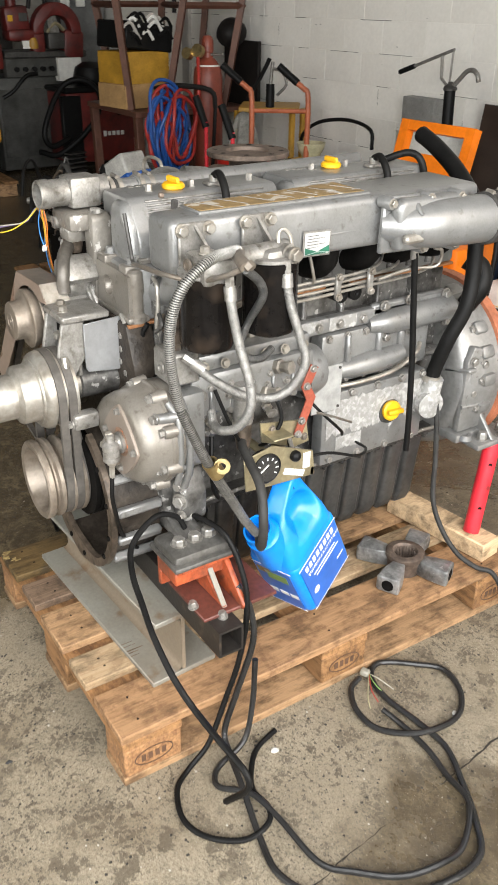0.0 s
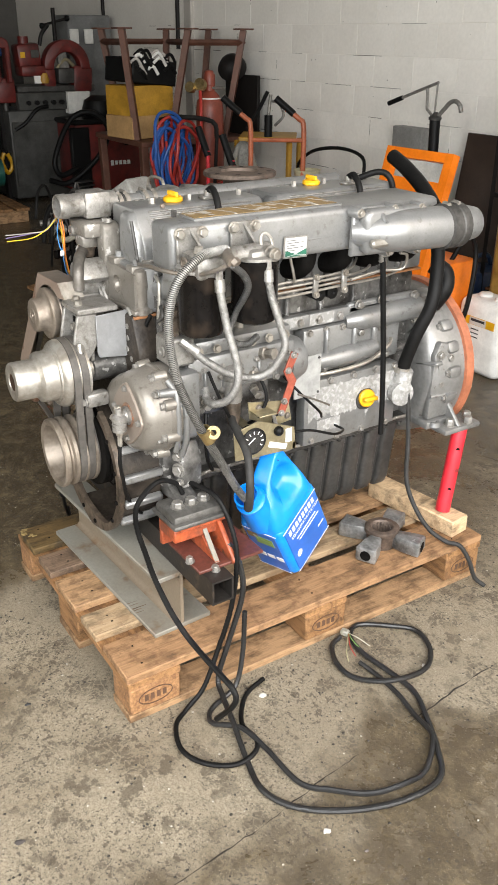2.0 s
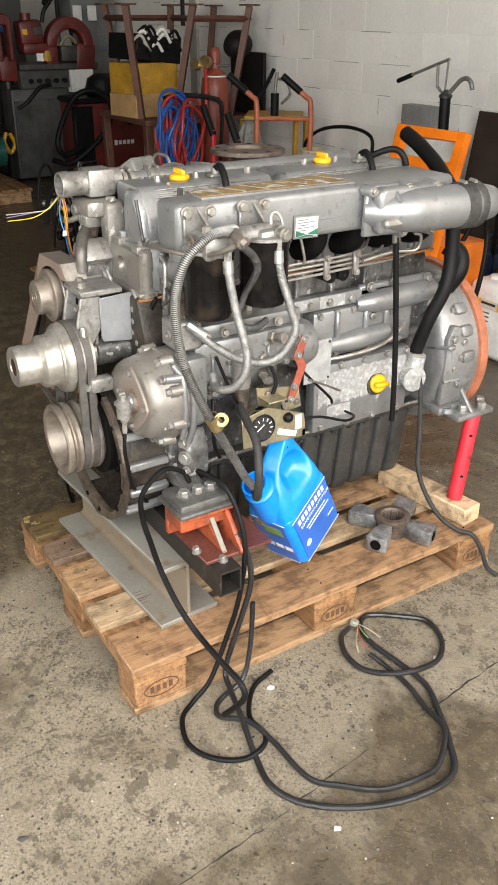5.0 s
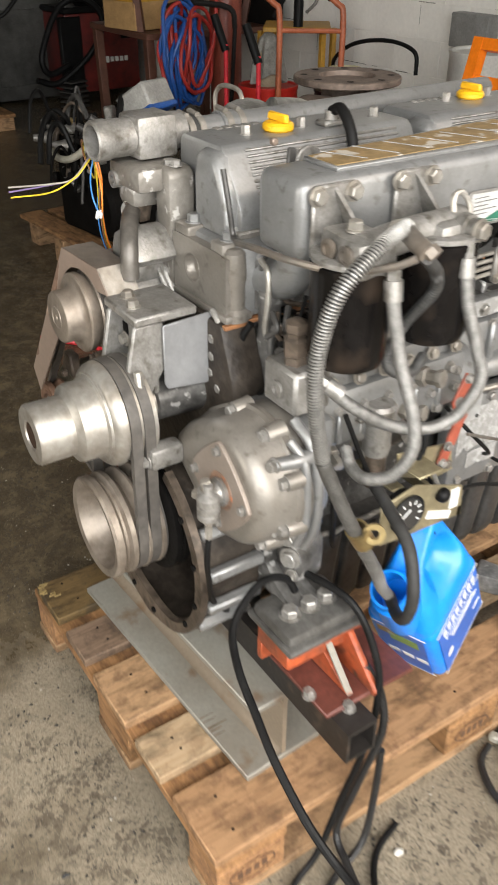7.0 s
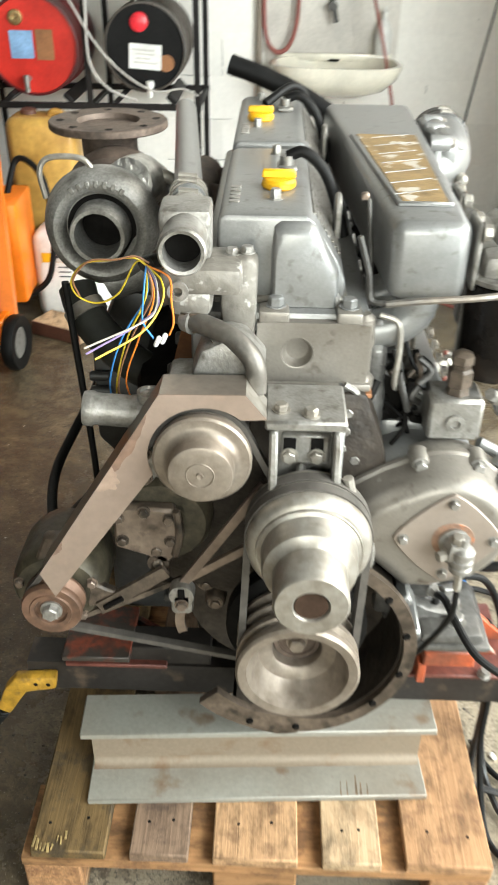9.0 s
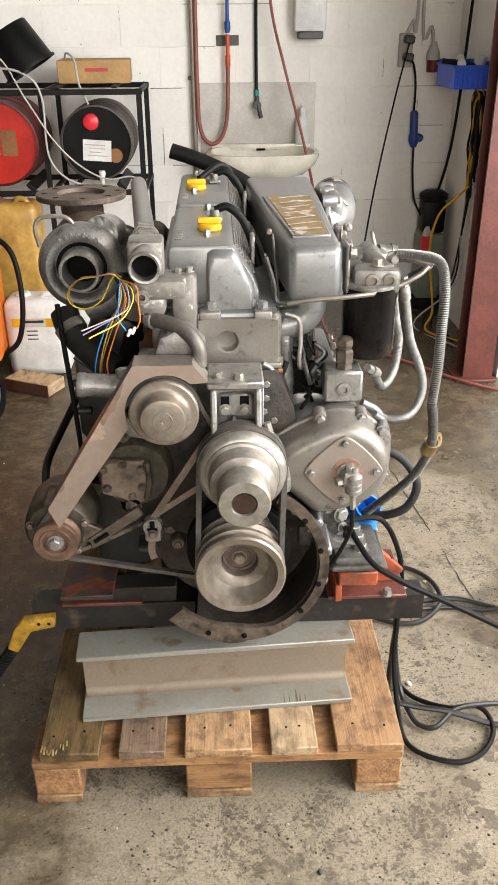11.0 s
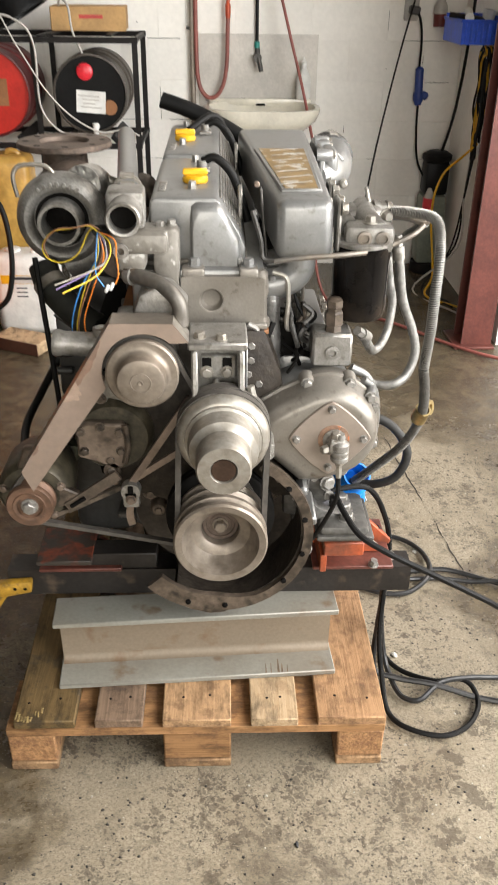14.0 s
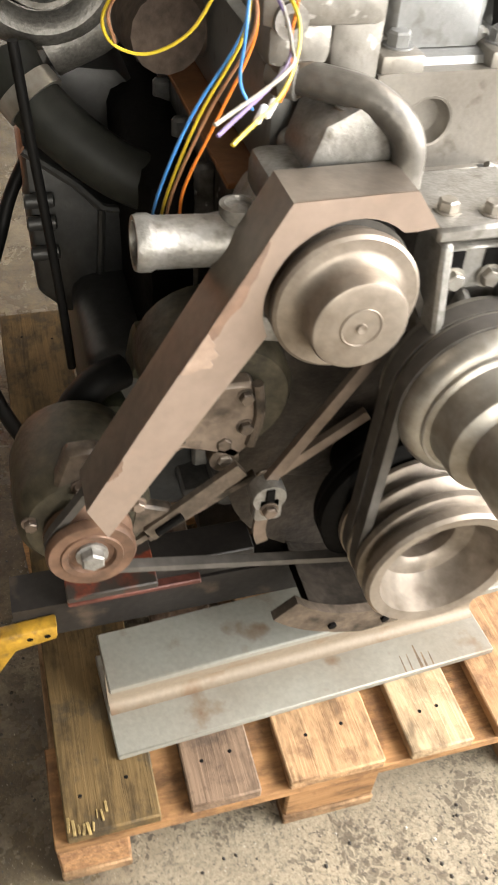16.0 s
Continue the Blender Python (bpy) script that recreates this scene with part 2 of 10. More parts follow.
BELT = mat("dusty_rubber_belt", (0.085, 0.076, 0.066), 0.6, 0, 0.3, 30, bump=0.15)
BRAID = mat("braided_steel", (0.27, 0.262, 0.245), 0.42, 0.55, 0.3, 90, fine=700, bump=0.35)
COPPER = mat("tarnished_copper_pipe", (0.2, 0.165, 0.13), 0.45, 0.5, 0.3, 14, dark=(0.15, 0.14, 0.125))
BRASS = mat("brass", (0.55, 0.42, 0.2), 0.35, 0.9, 0.3, 20)
ZINC_PLATE = mat("olive_zinc_plate", (0.44, 0.38, 0.24), 0.38, 0.7, 0.25, 12)
FILTER = mat("black_filter_paint", (0.008, 0.007, 0.0065), 0.2, 0, 0.3, 14, spots=0.05, spot_col=(0.035, 0.025, 0.018), spot_scale=12, soft=0.25, bump=0.03, spec=0.16)
TURBO = mat("dull_turbo_casting", (0.34, 0.33, 0.308), 0.5, 0.6, 0.4, 12, dark=(0.13, 0.125, 0.112), fine=260, bump=0.22, spots=0.07, spot_col=(0.095, 0.086, 0.072), spot_scale=22, soft=0.2)
FLANGE_IRON = mat("rusty_dark_iron", (0.16, 0.12, 0.095), 0.6, 0.5, 0.4, 24, bump=0.3)
YELLOW = mat("yellow_plastic", (0.74, 0.4, 0.01), 0.4, 0, 0.08, 20, bump=0.05)
ORANGE_MOUNT = mat("orange_primer", (0.5, 0.095, 0.028), 0.5, 0.05, 0.45, 9, dark=(0.17, 0.05, 0.026), bump=0.2, spots=0.04, spot_col=(0.05, 0.03, 0.022), spot_scale=26, soft=0.12)
RED_LEVER = mat("faded_red_paint", (0.3, 0.07, 0.04), 0.5, 0, 0.35, 20)
RED_POST = mat("bright_red_paint", (0.72, 0.03, 0.045), 0.35, 0, 0.12, 14, spots=0.03, spot_col=(0.2, 0.02, 0.02))
BAR_BLACK = mat("black_mill_scale_steel", (0.03, 0.026, 0.023), 0.45, 0.15, 0.3, 8, bump=0.1, spec=0.35, spots=0.03, spot_col=(0.075, 0.055, 0.04), spot_scale=20, soft=0.12)
BEAM_STEEL = mat("grey_primed_steel", (0.25, 0.245, 0.213), 0.46, 0.08, 0.14, 2.6, dark=(0.185, 0.163, 0.13), fine=140, bump=0.1, spots=0.045, spot_col=(0.14, 0.088, 0.05), spot_scale=17, soft=0.14)
WHITE_TAG = mat("white_paint", (0.8, 0.79, 0.76), 0.5, 0, 0.08, 20)
TAG_GREEN = mat("dark_green_print", (0.02, 0.13, 0.08), 0.5)
INK = mat("black_print", (0.03, 0.03, 0.035), 0.6)
STICKER = mat("worn_gold_sticker", (0.27, 0.18, 0.075), 0.6, 0, 0.3, 20, spots=0.1, spot_col=(0.42, 0.38, 0.32), spot_scale=30)
CAN_BLUE = mat("blue_plastic", (0.004, 0.235, 0.82), 0.34, 0, 0.1, 12, bump=0.04, coat=0.2)
CAN_LABEL = mat("blue_printed_label", (0.03, 0.13, 0.5), 0.35, 0, 0.05, 10, bump=0.02)
GLASS_DIAL = mat("dial_face", (0.03, 0.03, 0.03), 0.15, 0, 0.1, 20, bump=0, coat=0.6)
RED_RIM = mat("red_oxide_primer", (0.43, 0.15, 0.075), 0.55, 0.1, 0.3, 12)
EARTH = mat("brown_gasket", (0.3, 0.13, 0.05), 0.6)


def wood(name, col, dark, axis=1):
    """Sawn softwood: stretched grain along one axis, knots, weathering; each board differs."""
    m = bpy.data.materials.new(name)
    m.use_nodes = True
    n, l = m.node_tree.nodes, m.node_tree.links
    b = n["Principled BSDF"]
    tc, oi = n.new("ShaderNodeTexCoord"), n.new("ShaderNodeObjectInfo")
    sc = n.new("ShaderNodeVectorMath")
    sc.operation = "SCALE"
    sc.inputs[0].default_value = (13.1, 17.3, 9.7)
    l.new(oi.outputs["Random"], sc.inputs["Scale"])
    add = n.new("ShaderNodeVectorMath")
    l.new(tc.outputs["Object"], add.inputs[0])
    l.new(sc.outputs[0], add.inputs[1])
    mp = n.new("ShaderNodeMapping")
    s = [110, 110, 110]
    s[axis] = 4.5
    mp.inputs["Scale"].default_value = s
    l.new(add.outputs[0], mp.inputs[0])
    g = n.new("ShaderNodeTexNoise")
    g.inputs["Scale"].default_value, g.inputs["Detail"].default_value, g.inputs["Distortion"].default_value = 1.0, 10, 1.6
    l.new(mp.outputs[0], g.inputs["Vector"])
    st = n.new("ShaderNodeTexNoise")
    st.inputs["Scale"].default_value, st.inputs["Detail"].default_value, st.inputs["Roughness"].default_value = 6, 8, 0.66
    mp2 = n.new("ShaderNodeMapping")
    s2 = [5.0, 5.0, 5.0]
    s2[axis] = 1.9
    mp2.inputs["Scale"].default_value = s2
    l.new(add.outputs[0], mp2.inputs[0])
    l.new(mp2.outputs[0], st.inputs["Vector"])
    r = n.new("ShaderNodeValToRGB")
    r.color_ramp.elements[0].position, r.color_ramp.elements[1].position = 0.36, 0.6
    r.color_ramp.elements[0].color, r.color_ramp.elements[1].color = (*[0.32 * d + 0.68 * c * 0.92 for c, d in zip(col, dark)], 1), (*col, 1)
    l.new(g.outputs[0], r.inputs[0])
    hs = n.new("ShaderNodeHueSaturation")
    vr = n.new("ShaderNodeMapRange")
    vr.inputs[3].default_value, vr.inputs[4].default_value = 0.7, 1.06
    l.new(oi.outputs["Random"], vr.inputs[0])
    l.new(vr.outputs[0], hs.inputs["Value"])
    l.new(r.outputs[0], hs.inputs["Color"])
    dk = n.new("ShaderNodeMapRange")
    dk.inputs[1].default_value, dk.inputs[2].default_value, dk.inputs[3].default_value, dk.inputs[4].default_value = 0.34, 0.54, 0.36, 1.0
    l.new(st.outputs[0], dk.inputs[0])
    mul = n.new("ShaderNodeVectorMath")
    mul.operation = "SCALE"
    l.new(hs.outputs[0], mul.inputs[0])
    l.new(dk.outputs[0], mul.inputs["Scale"])
    # scuffs and ground-in dirt
    sp = n.new("ShaderNodeTexNoise")
    sp.inputs["Scale"].default_value, sp.inputs["Detail"].default_value, sp.inputs["Roughness"].default_value = 17, 11, 0.7
    l.new(add.outputs[0], sp.inputs["Vector"])
    sm = n.new("ShaderNodeMapRange")
    sm.inputs[1].default_value, sm.inputs[2].default_value, sm.inputs[4].default_value = 0.52, 0.62, 0.62
    l.new(sp.outputs[0], sm.inputs[0])
    dirt = n.new("ShaderNodeMix")
    dirt.data_type = "RGBA"
    l.new(sm.outputs[0], dirt.inputs[0])
    l.new(mul.outputs[0], dirt.inputs[6])
    dirt.inputs[7].default_value = (*[d * 0.55 + 0.012 for d in dark], 1)
    l.new(dirt.outputs[2], b.inputs["Base Color"])
    b.inputs["Roughness"].default_value = 0.78
    b.inputs["Specular IOR Level"].default_value = 0.25
    bp = n.new("ShaderNodeBump")
    bp.inputs["Strength"].default_value, bp.inputs["Distance"].default_value = 0.6, 0.002
    l.new(g.outputs[0], bp.inputs["Height"])
    l.new(bp.outputs[0], b.inputs["Normal"])
    return m


WOOD_GREY = wood("greyed_pine", (0.2, 0.135, 0.09), (0.075, 0.046, 0.028), 1)
WOOD_PALE = wood("pale_new_pine", (0.58, 0.42, 0.255), (0.4, 0.25, 0.13), 1)
WOOD_RED = wood("reddish_stained_pine", (0.385, 0.225, 0.115), (0.19, 0.092, 0.042), 1)
WOOD_MOSS = wood("oily_yellowed_pine", (0.155, 0.1, 0.04), (0.045, 0.031, 0.013), 1)
WOOD_Y = wood("weathered_pine_lengthwise", (0.38, 0.235, 0.125), (0.18, 0.095, 0.043), 1)
WOOD_X = wood("weathered_pine_crosswise", (0.37, 0.2, 0.088), (0.17, 0.08, 0.033), 0)
CHIP = mat("pressed_chip_block", (0.33, 0.175, 0.075), 0.8, 0, 0.4, 40, dark=(0.17, 0.08, 0.034), fine=160, bump=0.5)


def concrete():
    """Worn workshop concrete: aggregate specks, chips, oil stains and damp patches."""
    m = bpy.data.materials.new("worn_concrete")
    m.use_nodes = True
    n, l = m.node_tree.nodes, m.node_tree.links
    b = n["Principled BSDF"]
    tc = n.new("ShaderNodeTexCoord")

    def noise_tex(scale, detail=6, rough=0.6, dist=0.0):
        q = n.new("ShaderNodeTexNoise")
        q.inputs["Scale"].default_value, q.inputs["Detail"].default_value, q.inputs["Roughness"].default_value, q.inputs["Distortion"].default_value = scale, detail, rough, dist
        l.new(tc.outputs["Object"], q.inputs["Vector"])
        return q.outputs[0]

    def ramp(src, a, z):
        q = n.new("ShaderNodeMapRange")
        q.inputs[1].default_value, q.inputs[2].default_value = a, z
        l.new(src, q.inputs[0])
        return q.outputs[0]

    def mixc(f, c1, c2):
        q = n.new("ShaderNodeMix")
        q.data_type = "RGBA"
        for i, c in ((0, f), (6, c1), (7, c2)):
            if isinstance(c, tuple):
                q.inputs[i].default_value = (*c, 1)
            else:
                l.new(c, q.inputs[i])
        return q.outputs[2]

    def mul(a, c):
        q = n.new("ShaderNodeMath")
        q.operation = "MULTIPLY"
        for i, s in ((0, a), (1, c)):
            if isinstance(s, float):
                q.inputs[i].default_value = s
            else:
                l.new(s, q.inputs[i])
        return q.outputs[0]

    def cells(scale, lo, hi, warp):
        """Little islands of dirt parted by clean hairlines."""
        w = n.new("ShaderNodeTexNoise")
        w.inputs["Scale"].default_value, w.inputs["Detail"].default_value = scale * 0.9, 3
        l.new(tc.outputs["Object"], w.inputs["Vector"])
        k = n.new("ShaderNodeVectorMath")
        k.operation = "MULTIPLY_ADD"
        l.new(w.outputs["Color"], k.inputs[0])
        k.inputs[1].default_value = (warp, warp, warp)
        l.new(tc.outputs["Object"], k.inputs[2])
        v = n.new("ShaderNodeTexVoronoi")
        v.feature = "DISTANCE_TO_EDGE"
        v.inputs["Scale"].default_value = scale
        l.new(k.outputs[0], v.inputs["Vector"])
        return ramp(v.outputs["Distance"], lo, hi)

    col = mixc(ramp(noise_tex(2.3, 8, 0.62), 0.35, 0.65), (0.215, 0.176, 0.12), (0.315, 0.267, 0.19))
    col = mixc(mul(ramp(noise_tex(34, 8, 0.8), 0.42, 0.66), 0.55), col, (0.2, 0.168, 0.12))
    col = mixc(mul(ramp(noise_tex(150, 6, 0.8), 0.48, 0.58), 0.7), col, (0.13, 0.108, 0.077))
    # brown spills
    col = mixc(mul(ramp(noise_tex(3.1, 9, 0.74, 0.5), 0.52, 0.64), 0.55), col, (0.15, 0.115, 0.072))
    # zones that stay damp and oily: the right-hand slab, the depth of the workshop, under and beside the pallet; the
    # left side also holds painted light fall-off
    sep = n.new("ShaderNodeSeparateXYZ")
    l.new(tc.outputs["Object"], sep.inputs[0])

    def top(a, c):
        q = n.new("ShaderNodeMath")
        q.operation = "MAXIMUM"
        l.new(a, q.inputs[0])
        l.new(c, q.inputs[1])
        return q.outputs[0]

    def plus(a, c):
        q = n.new("ShaderNodeMath")
        q.operation = "ADD"
        l.new(a, q.inputs[0])
        l.new(c, q.inputs[1])
        return q.outputs[0]

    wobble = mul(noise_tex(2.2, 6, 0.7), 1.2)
    # left of the pallet: dirt, plus the weaker light there put into the colour
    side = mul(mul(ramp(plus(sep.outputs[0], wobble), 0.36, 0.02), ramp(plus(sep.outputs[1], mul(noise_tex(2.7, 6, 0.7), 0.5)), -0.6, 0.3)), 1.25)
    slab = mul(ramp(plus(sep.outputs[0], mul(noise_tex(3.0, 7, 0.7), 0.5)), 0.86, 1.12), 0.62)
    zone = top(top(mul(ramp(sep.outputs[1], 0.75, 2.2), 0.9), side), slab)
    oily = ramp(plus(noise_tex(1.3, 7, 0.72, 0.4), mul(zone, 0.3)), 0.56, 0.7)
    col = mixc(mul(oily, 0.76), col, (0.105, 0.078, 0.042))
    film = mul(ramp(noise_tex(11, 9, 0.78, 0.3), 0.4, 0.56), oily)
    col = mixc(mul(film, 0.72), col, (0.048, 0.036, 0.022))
    # crisp dark blotches of old dirt in clusters, with finer spatter round them
    cluster = ramp(plus(noise_tex(2.6, 5, 0.6, 0.2), mul(zone, 0.1)), 0.47, 0.6)
    blotch = ramp(noise_tex(15, 12, 0.68, 0.15), 0.53, 0.565)
    col = mixc(mul(mul(blotch, cluster), 0.72), col, (0.07, 0.054, 0.034))
    print_ = mul(cells(52, 0.03, 0.1, 0.03), ramp(noise_tex(6.5, 9, 0.75, 0.2), 0.545, 0.57))
    col = mixc(mul(print_, 0.6), col, (0.06, 0.047, 0.03))
    spatter = mul(ramp(noise_tex(46, 7, 0.62, 0.1), 0.57, 0.6), ramp(noise_tex(3.7, 5, 0.65), 0.42, 0.56))
    col = mixc(mul(spatter, 0.75), col, (0.066, 0.051, 0.033))
    flecks = mul(ramp(noise_tex(110, 4, 0.6), 0.58, 0.61), ramp(noise_tex(4, 3, 0.6), 0.38, 0.55))
    col = mixc(mul(flecks, 0.85), col, (0.055, 0.045, 0.032))
    pits = ramp(noise_tex(260, 3, 0.7), 0.58, 0.66)
    col = mixc(mul(pits, 0.85), col, (0.07, 0.058, 0.042))
    specks = ramp(noise_tex(230, 2, 0.5), 0.68, 0.71)
    col = mixc(mul(specks, 0.5), col, (0.5, 0.46, 0.38))
    l.new(col, b.inputs["Base Color"])
    rg = n.new("ShaderNodeMapRange")
    rg.inputs[3].default_value, rg.inputs[4].default_value = 0.82, 0.26
    l.new(oily, rg.inputs[0])
    l.new(rg.outputs[0], b.inputs["Roughness"])
    bp = n.new("ShaderNodeBump")
    bp.inputs["Strength"].default_value, bp.inputs["Distance"].default_value = 0.55, 0.005
    l.new(noise_tex(70, 9, 0.8), bp.inputs["Height"])
    l.new(bp.outputs[0], b.inputs["Normal"])
    return m


CONC = concrete()
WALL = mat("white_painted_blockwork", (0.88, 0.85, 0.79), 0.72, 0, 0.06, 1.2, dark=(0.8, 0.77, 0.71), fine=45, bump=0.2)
# assumed dark grey for the west and south walls, keeps bounce light low
WALL_LOW_BOUNCE = mat("bounce_cut_wall_grey", (0.13, 0.124, 0.115), 0.8, 0, 0.2, 2)
CEILING = mat("bounce_cut_ceiling_grey", (0.16, 0.152, 0.14), 0.8, 0, 0.1, 2)
COLUMN_RED = mat("red_oxide_column_paint", (0.15, 0.042, 0.03), 0.45, 0.1, 0.25, 8)

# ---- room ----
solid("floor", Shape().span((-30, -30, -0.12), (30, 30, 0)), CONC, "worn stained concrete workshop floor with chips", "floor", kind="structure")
joint = [(0.62 + 0.205 * (1.9 - y) / 1.9 + 0.012 * noise.noise((y * 4, 1.3, 0)) + 0.006 * noise.noise((y * 23, 4.1, 0)) + 0.003 * noise.noise((y * 67, 9.1, 0)), y) for y in np.linspace(3.4, -2.2, 320)]
sj = Shape()
for (xa, ya), (xb, yb) in zip(joint[:-1], joint[1:]):
    w1, w2 = (max(0.0002, 0.0011 + 0.003 * noise.noise((q * 6, 2.2, 0.5)) + 0.002 * noise.noise((q * 41, 7.2, 0.5))) for q in (ya, yb))
    sj.add([(xa - w1, ya, 0.0012), (xa + w1, ya, 0.0012), (xb + w2, yb, 0.0012), (xb - w2, yb, 0.0012)], [(0, 1, 2, 3)])
solid("floor_joint", sj, mat("dirt_in_joint", (0.035, 0.028, 0.02), 0.9), "thin dirt filled crack between concrete slabs", "joint", kind="structure")


wall_n = solid("wall_north", Shape().span((WALL_L, WALL_Y, 0), (WALL_R + 0.2, WALL_Y + 0.2, CEIL)), WALL, "white painted concrete block wall with stains", "wall", kind="structure")
solid("wall_east", Shape().span((WALL_R, DOOR_B, 0), (WALL_R + 0.2, WALL_Y, CEIL)).span((WALL_R, WALL_B, 0), (WALL_R + 0.2, DOOR_A, CEIL)).span((WALL_R, DOOR_A, DOOR_H), (WALL_R + 0.2, DOOR_B, CEIL)), WALL, "white painted wall beside the open gateway", "wall", kind="structure")
solid("wall_west", Shape().span((WALL_L - 0.2, WALL_B, 0), (WALL_L, WALL_Y + 0.2, CEIL)), WALL_LOW_BOUNCE, "workshop wall, dark grey chosen to cut bounce light", "wall", kind="structure")
# unseen south wall; its opening is assumed, to let the added lamp in
solid("wall_south", Shape().span((WALL_L - 0.2, WALL_B - 0.2, 0), (GATE_A, WALL_B, CEIL)).span((GATE_A, WALL_B - 0.2, DOOR_H), (WALL_R + 0.2, WALL_B, CEIL)), WALL_LOW_BOUNCE, "unseen dark grey wall with an assumed open gateway", "wall", kind="structure")
# ceiling is out of view; made dark so less light bounces down
solid("ceiling", Shape().span((WALL_L, WALL_B, CEIL), (WALL_R + 0.2, WALL_Y, CEIL + 0.2)), CEILING, "unseen ceiling, dark grey to cut bounce light", "ceiling", kind="structure")
col_s = Shape().span((1.17, 2.33, 0.012), (1.31, 2.342, 3.88)).span((1.17, 2.458, 0.012), (1.31, 2.47, 3.88)).span((1.236, 2.342, 0.012), (1.244, 2.458, 3.88)).span((1.13, 2.29, 0), (1.318, 2.51, 0.012), 0.003)
solid("steel_column", col_s, COLUMN_RED, "red oxide painted steel H column on the floor", "column", kind="structure")


# ---- pallet ----
def euro_pallet():
    p = thing("pallet", (0, 0, 0), "weathered wooden euro pallet under the engine", "pallet")
    for x, w in ((-0.3275, 0.145), (-0.1635, 0.1), (0, 0.145), (0.1635, 0.1), (0.3275, 0.145)):
        s = Shape().span((x - w / 2, random.uniform(-0.003, 0.003), 0.122), (x + w / 2, 1.2, 0.144), 0.0025)
        if x < -0.3:
            s.v = [(a_ + (0.018 * (b_ < 0.02) * (a_ < -0.39)), b_ + 0.03 * (b_ < 0.02) * (c_ > 0.14) * (-0.37 < a_ < -0.3), c_) for a_, b_, c_ in s.v]
        part("deck_board", s, WOOD_MOSS if x < -0.3 else WOOD_GREY if x < -0.1 else WOOD_Y if x < 0.1 else WOOD_PALE if x < 0.2 else WOOD_RED, p)
    for y in (0.0725, 0.6, 1.1275):
        part("cross_board", Shape().span((-0.4, y - 0.0715, 0.1), (0.4, y + 0.0715, 0.1218), 0.002), WOOD_X, p)
        for x, w in ((-0.35, 0.1), (0, 0.145), (0.35, 0.1)):
            s = Shape().span((x - w / 2, y - 0.069, 0.022), (x + w / 2, y + 0.069, 0.0998), 0.004)
            b = part("block", s, CHIP if random.random() < 0.6 else WOOD_X, p)
            if x > 0.3:
                oval = arc(0, 0, 1, 0, 360, 28)[:-1]
                q = Shape().band([(a * 0.047, c * 0.024) for a, c in oval], [(a * 0.0445, c * 0.0215) for a, c in oval], (0.4002, y, 0.062), (0, 1, 0), (0, 0, 1), 0.0012)
                part("branded_oval", q, mat("burnt_brand", (0.1, 0.05, 0.025), 0.8), b)
                for k in range(4):
                    part("branded_bar", Shape().span((0.4, y - 0.03 + k * 0.0165, 0.053), (0.4012, y - 0.02 + k * 0.0165, 0.071)), MATS["burnt_brand"], b)
    for x, w in ((-0.35, 0.1), (0, 0.145), (0.35, 0.1)):
        part("runner_board", Shape().span((x - w / 2, 0.0, 0), (x + w / 2, 1.2, 0.0218), 0.0025), WOOD_Y, p)
    chew = random.Random(12)
    torn = mat("torn_fresh_wood", (0.3, 0.215, 0.08), 0.8, 0, 0.4, 60, dark=(0.14, 0.095, 0.035), bump=0.4)
    for k in range(9):
        part("splinter", Shape().box((-0.378 + 0.0065 * k, 0.016 + chew.uniform(-0.01, 0.016), 0.1446), (chew.uniform(0.0015, 0.005), chew.uniform(0.01, 0.026), 0.0025), 0.0005, (chew.uniform(-6, 2), chew.uniform(-10, 10), chew.uniform(-9, 9))), torn, p)
    nail = Shape().lathe((0, 0, 0), (0, 0, 1), [(0.0032, 0), (0.0026, 0.0008), (0.0, 0.001)], 8).mesh("nail", DARK)
    for x in (-0.36, -0.29, -0.185, -0.14, -0.035, 0.03, 0.145, 0.185, 0.29, 0.365):
        for y in (0.06, 0.585, 1.1):
            ob = new("nail", nail)
            ob.parent = p
            ob.location = (x + random.uniform(-0.008, 0.008), y + random.uniform(-0.012, 0.012), 0.1438)
    return p


euro_pallet()


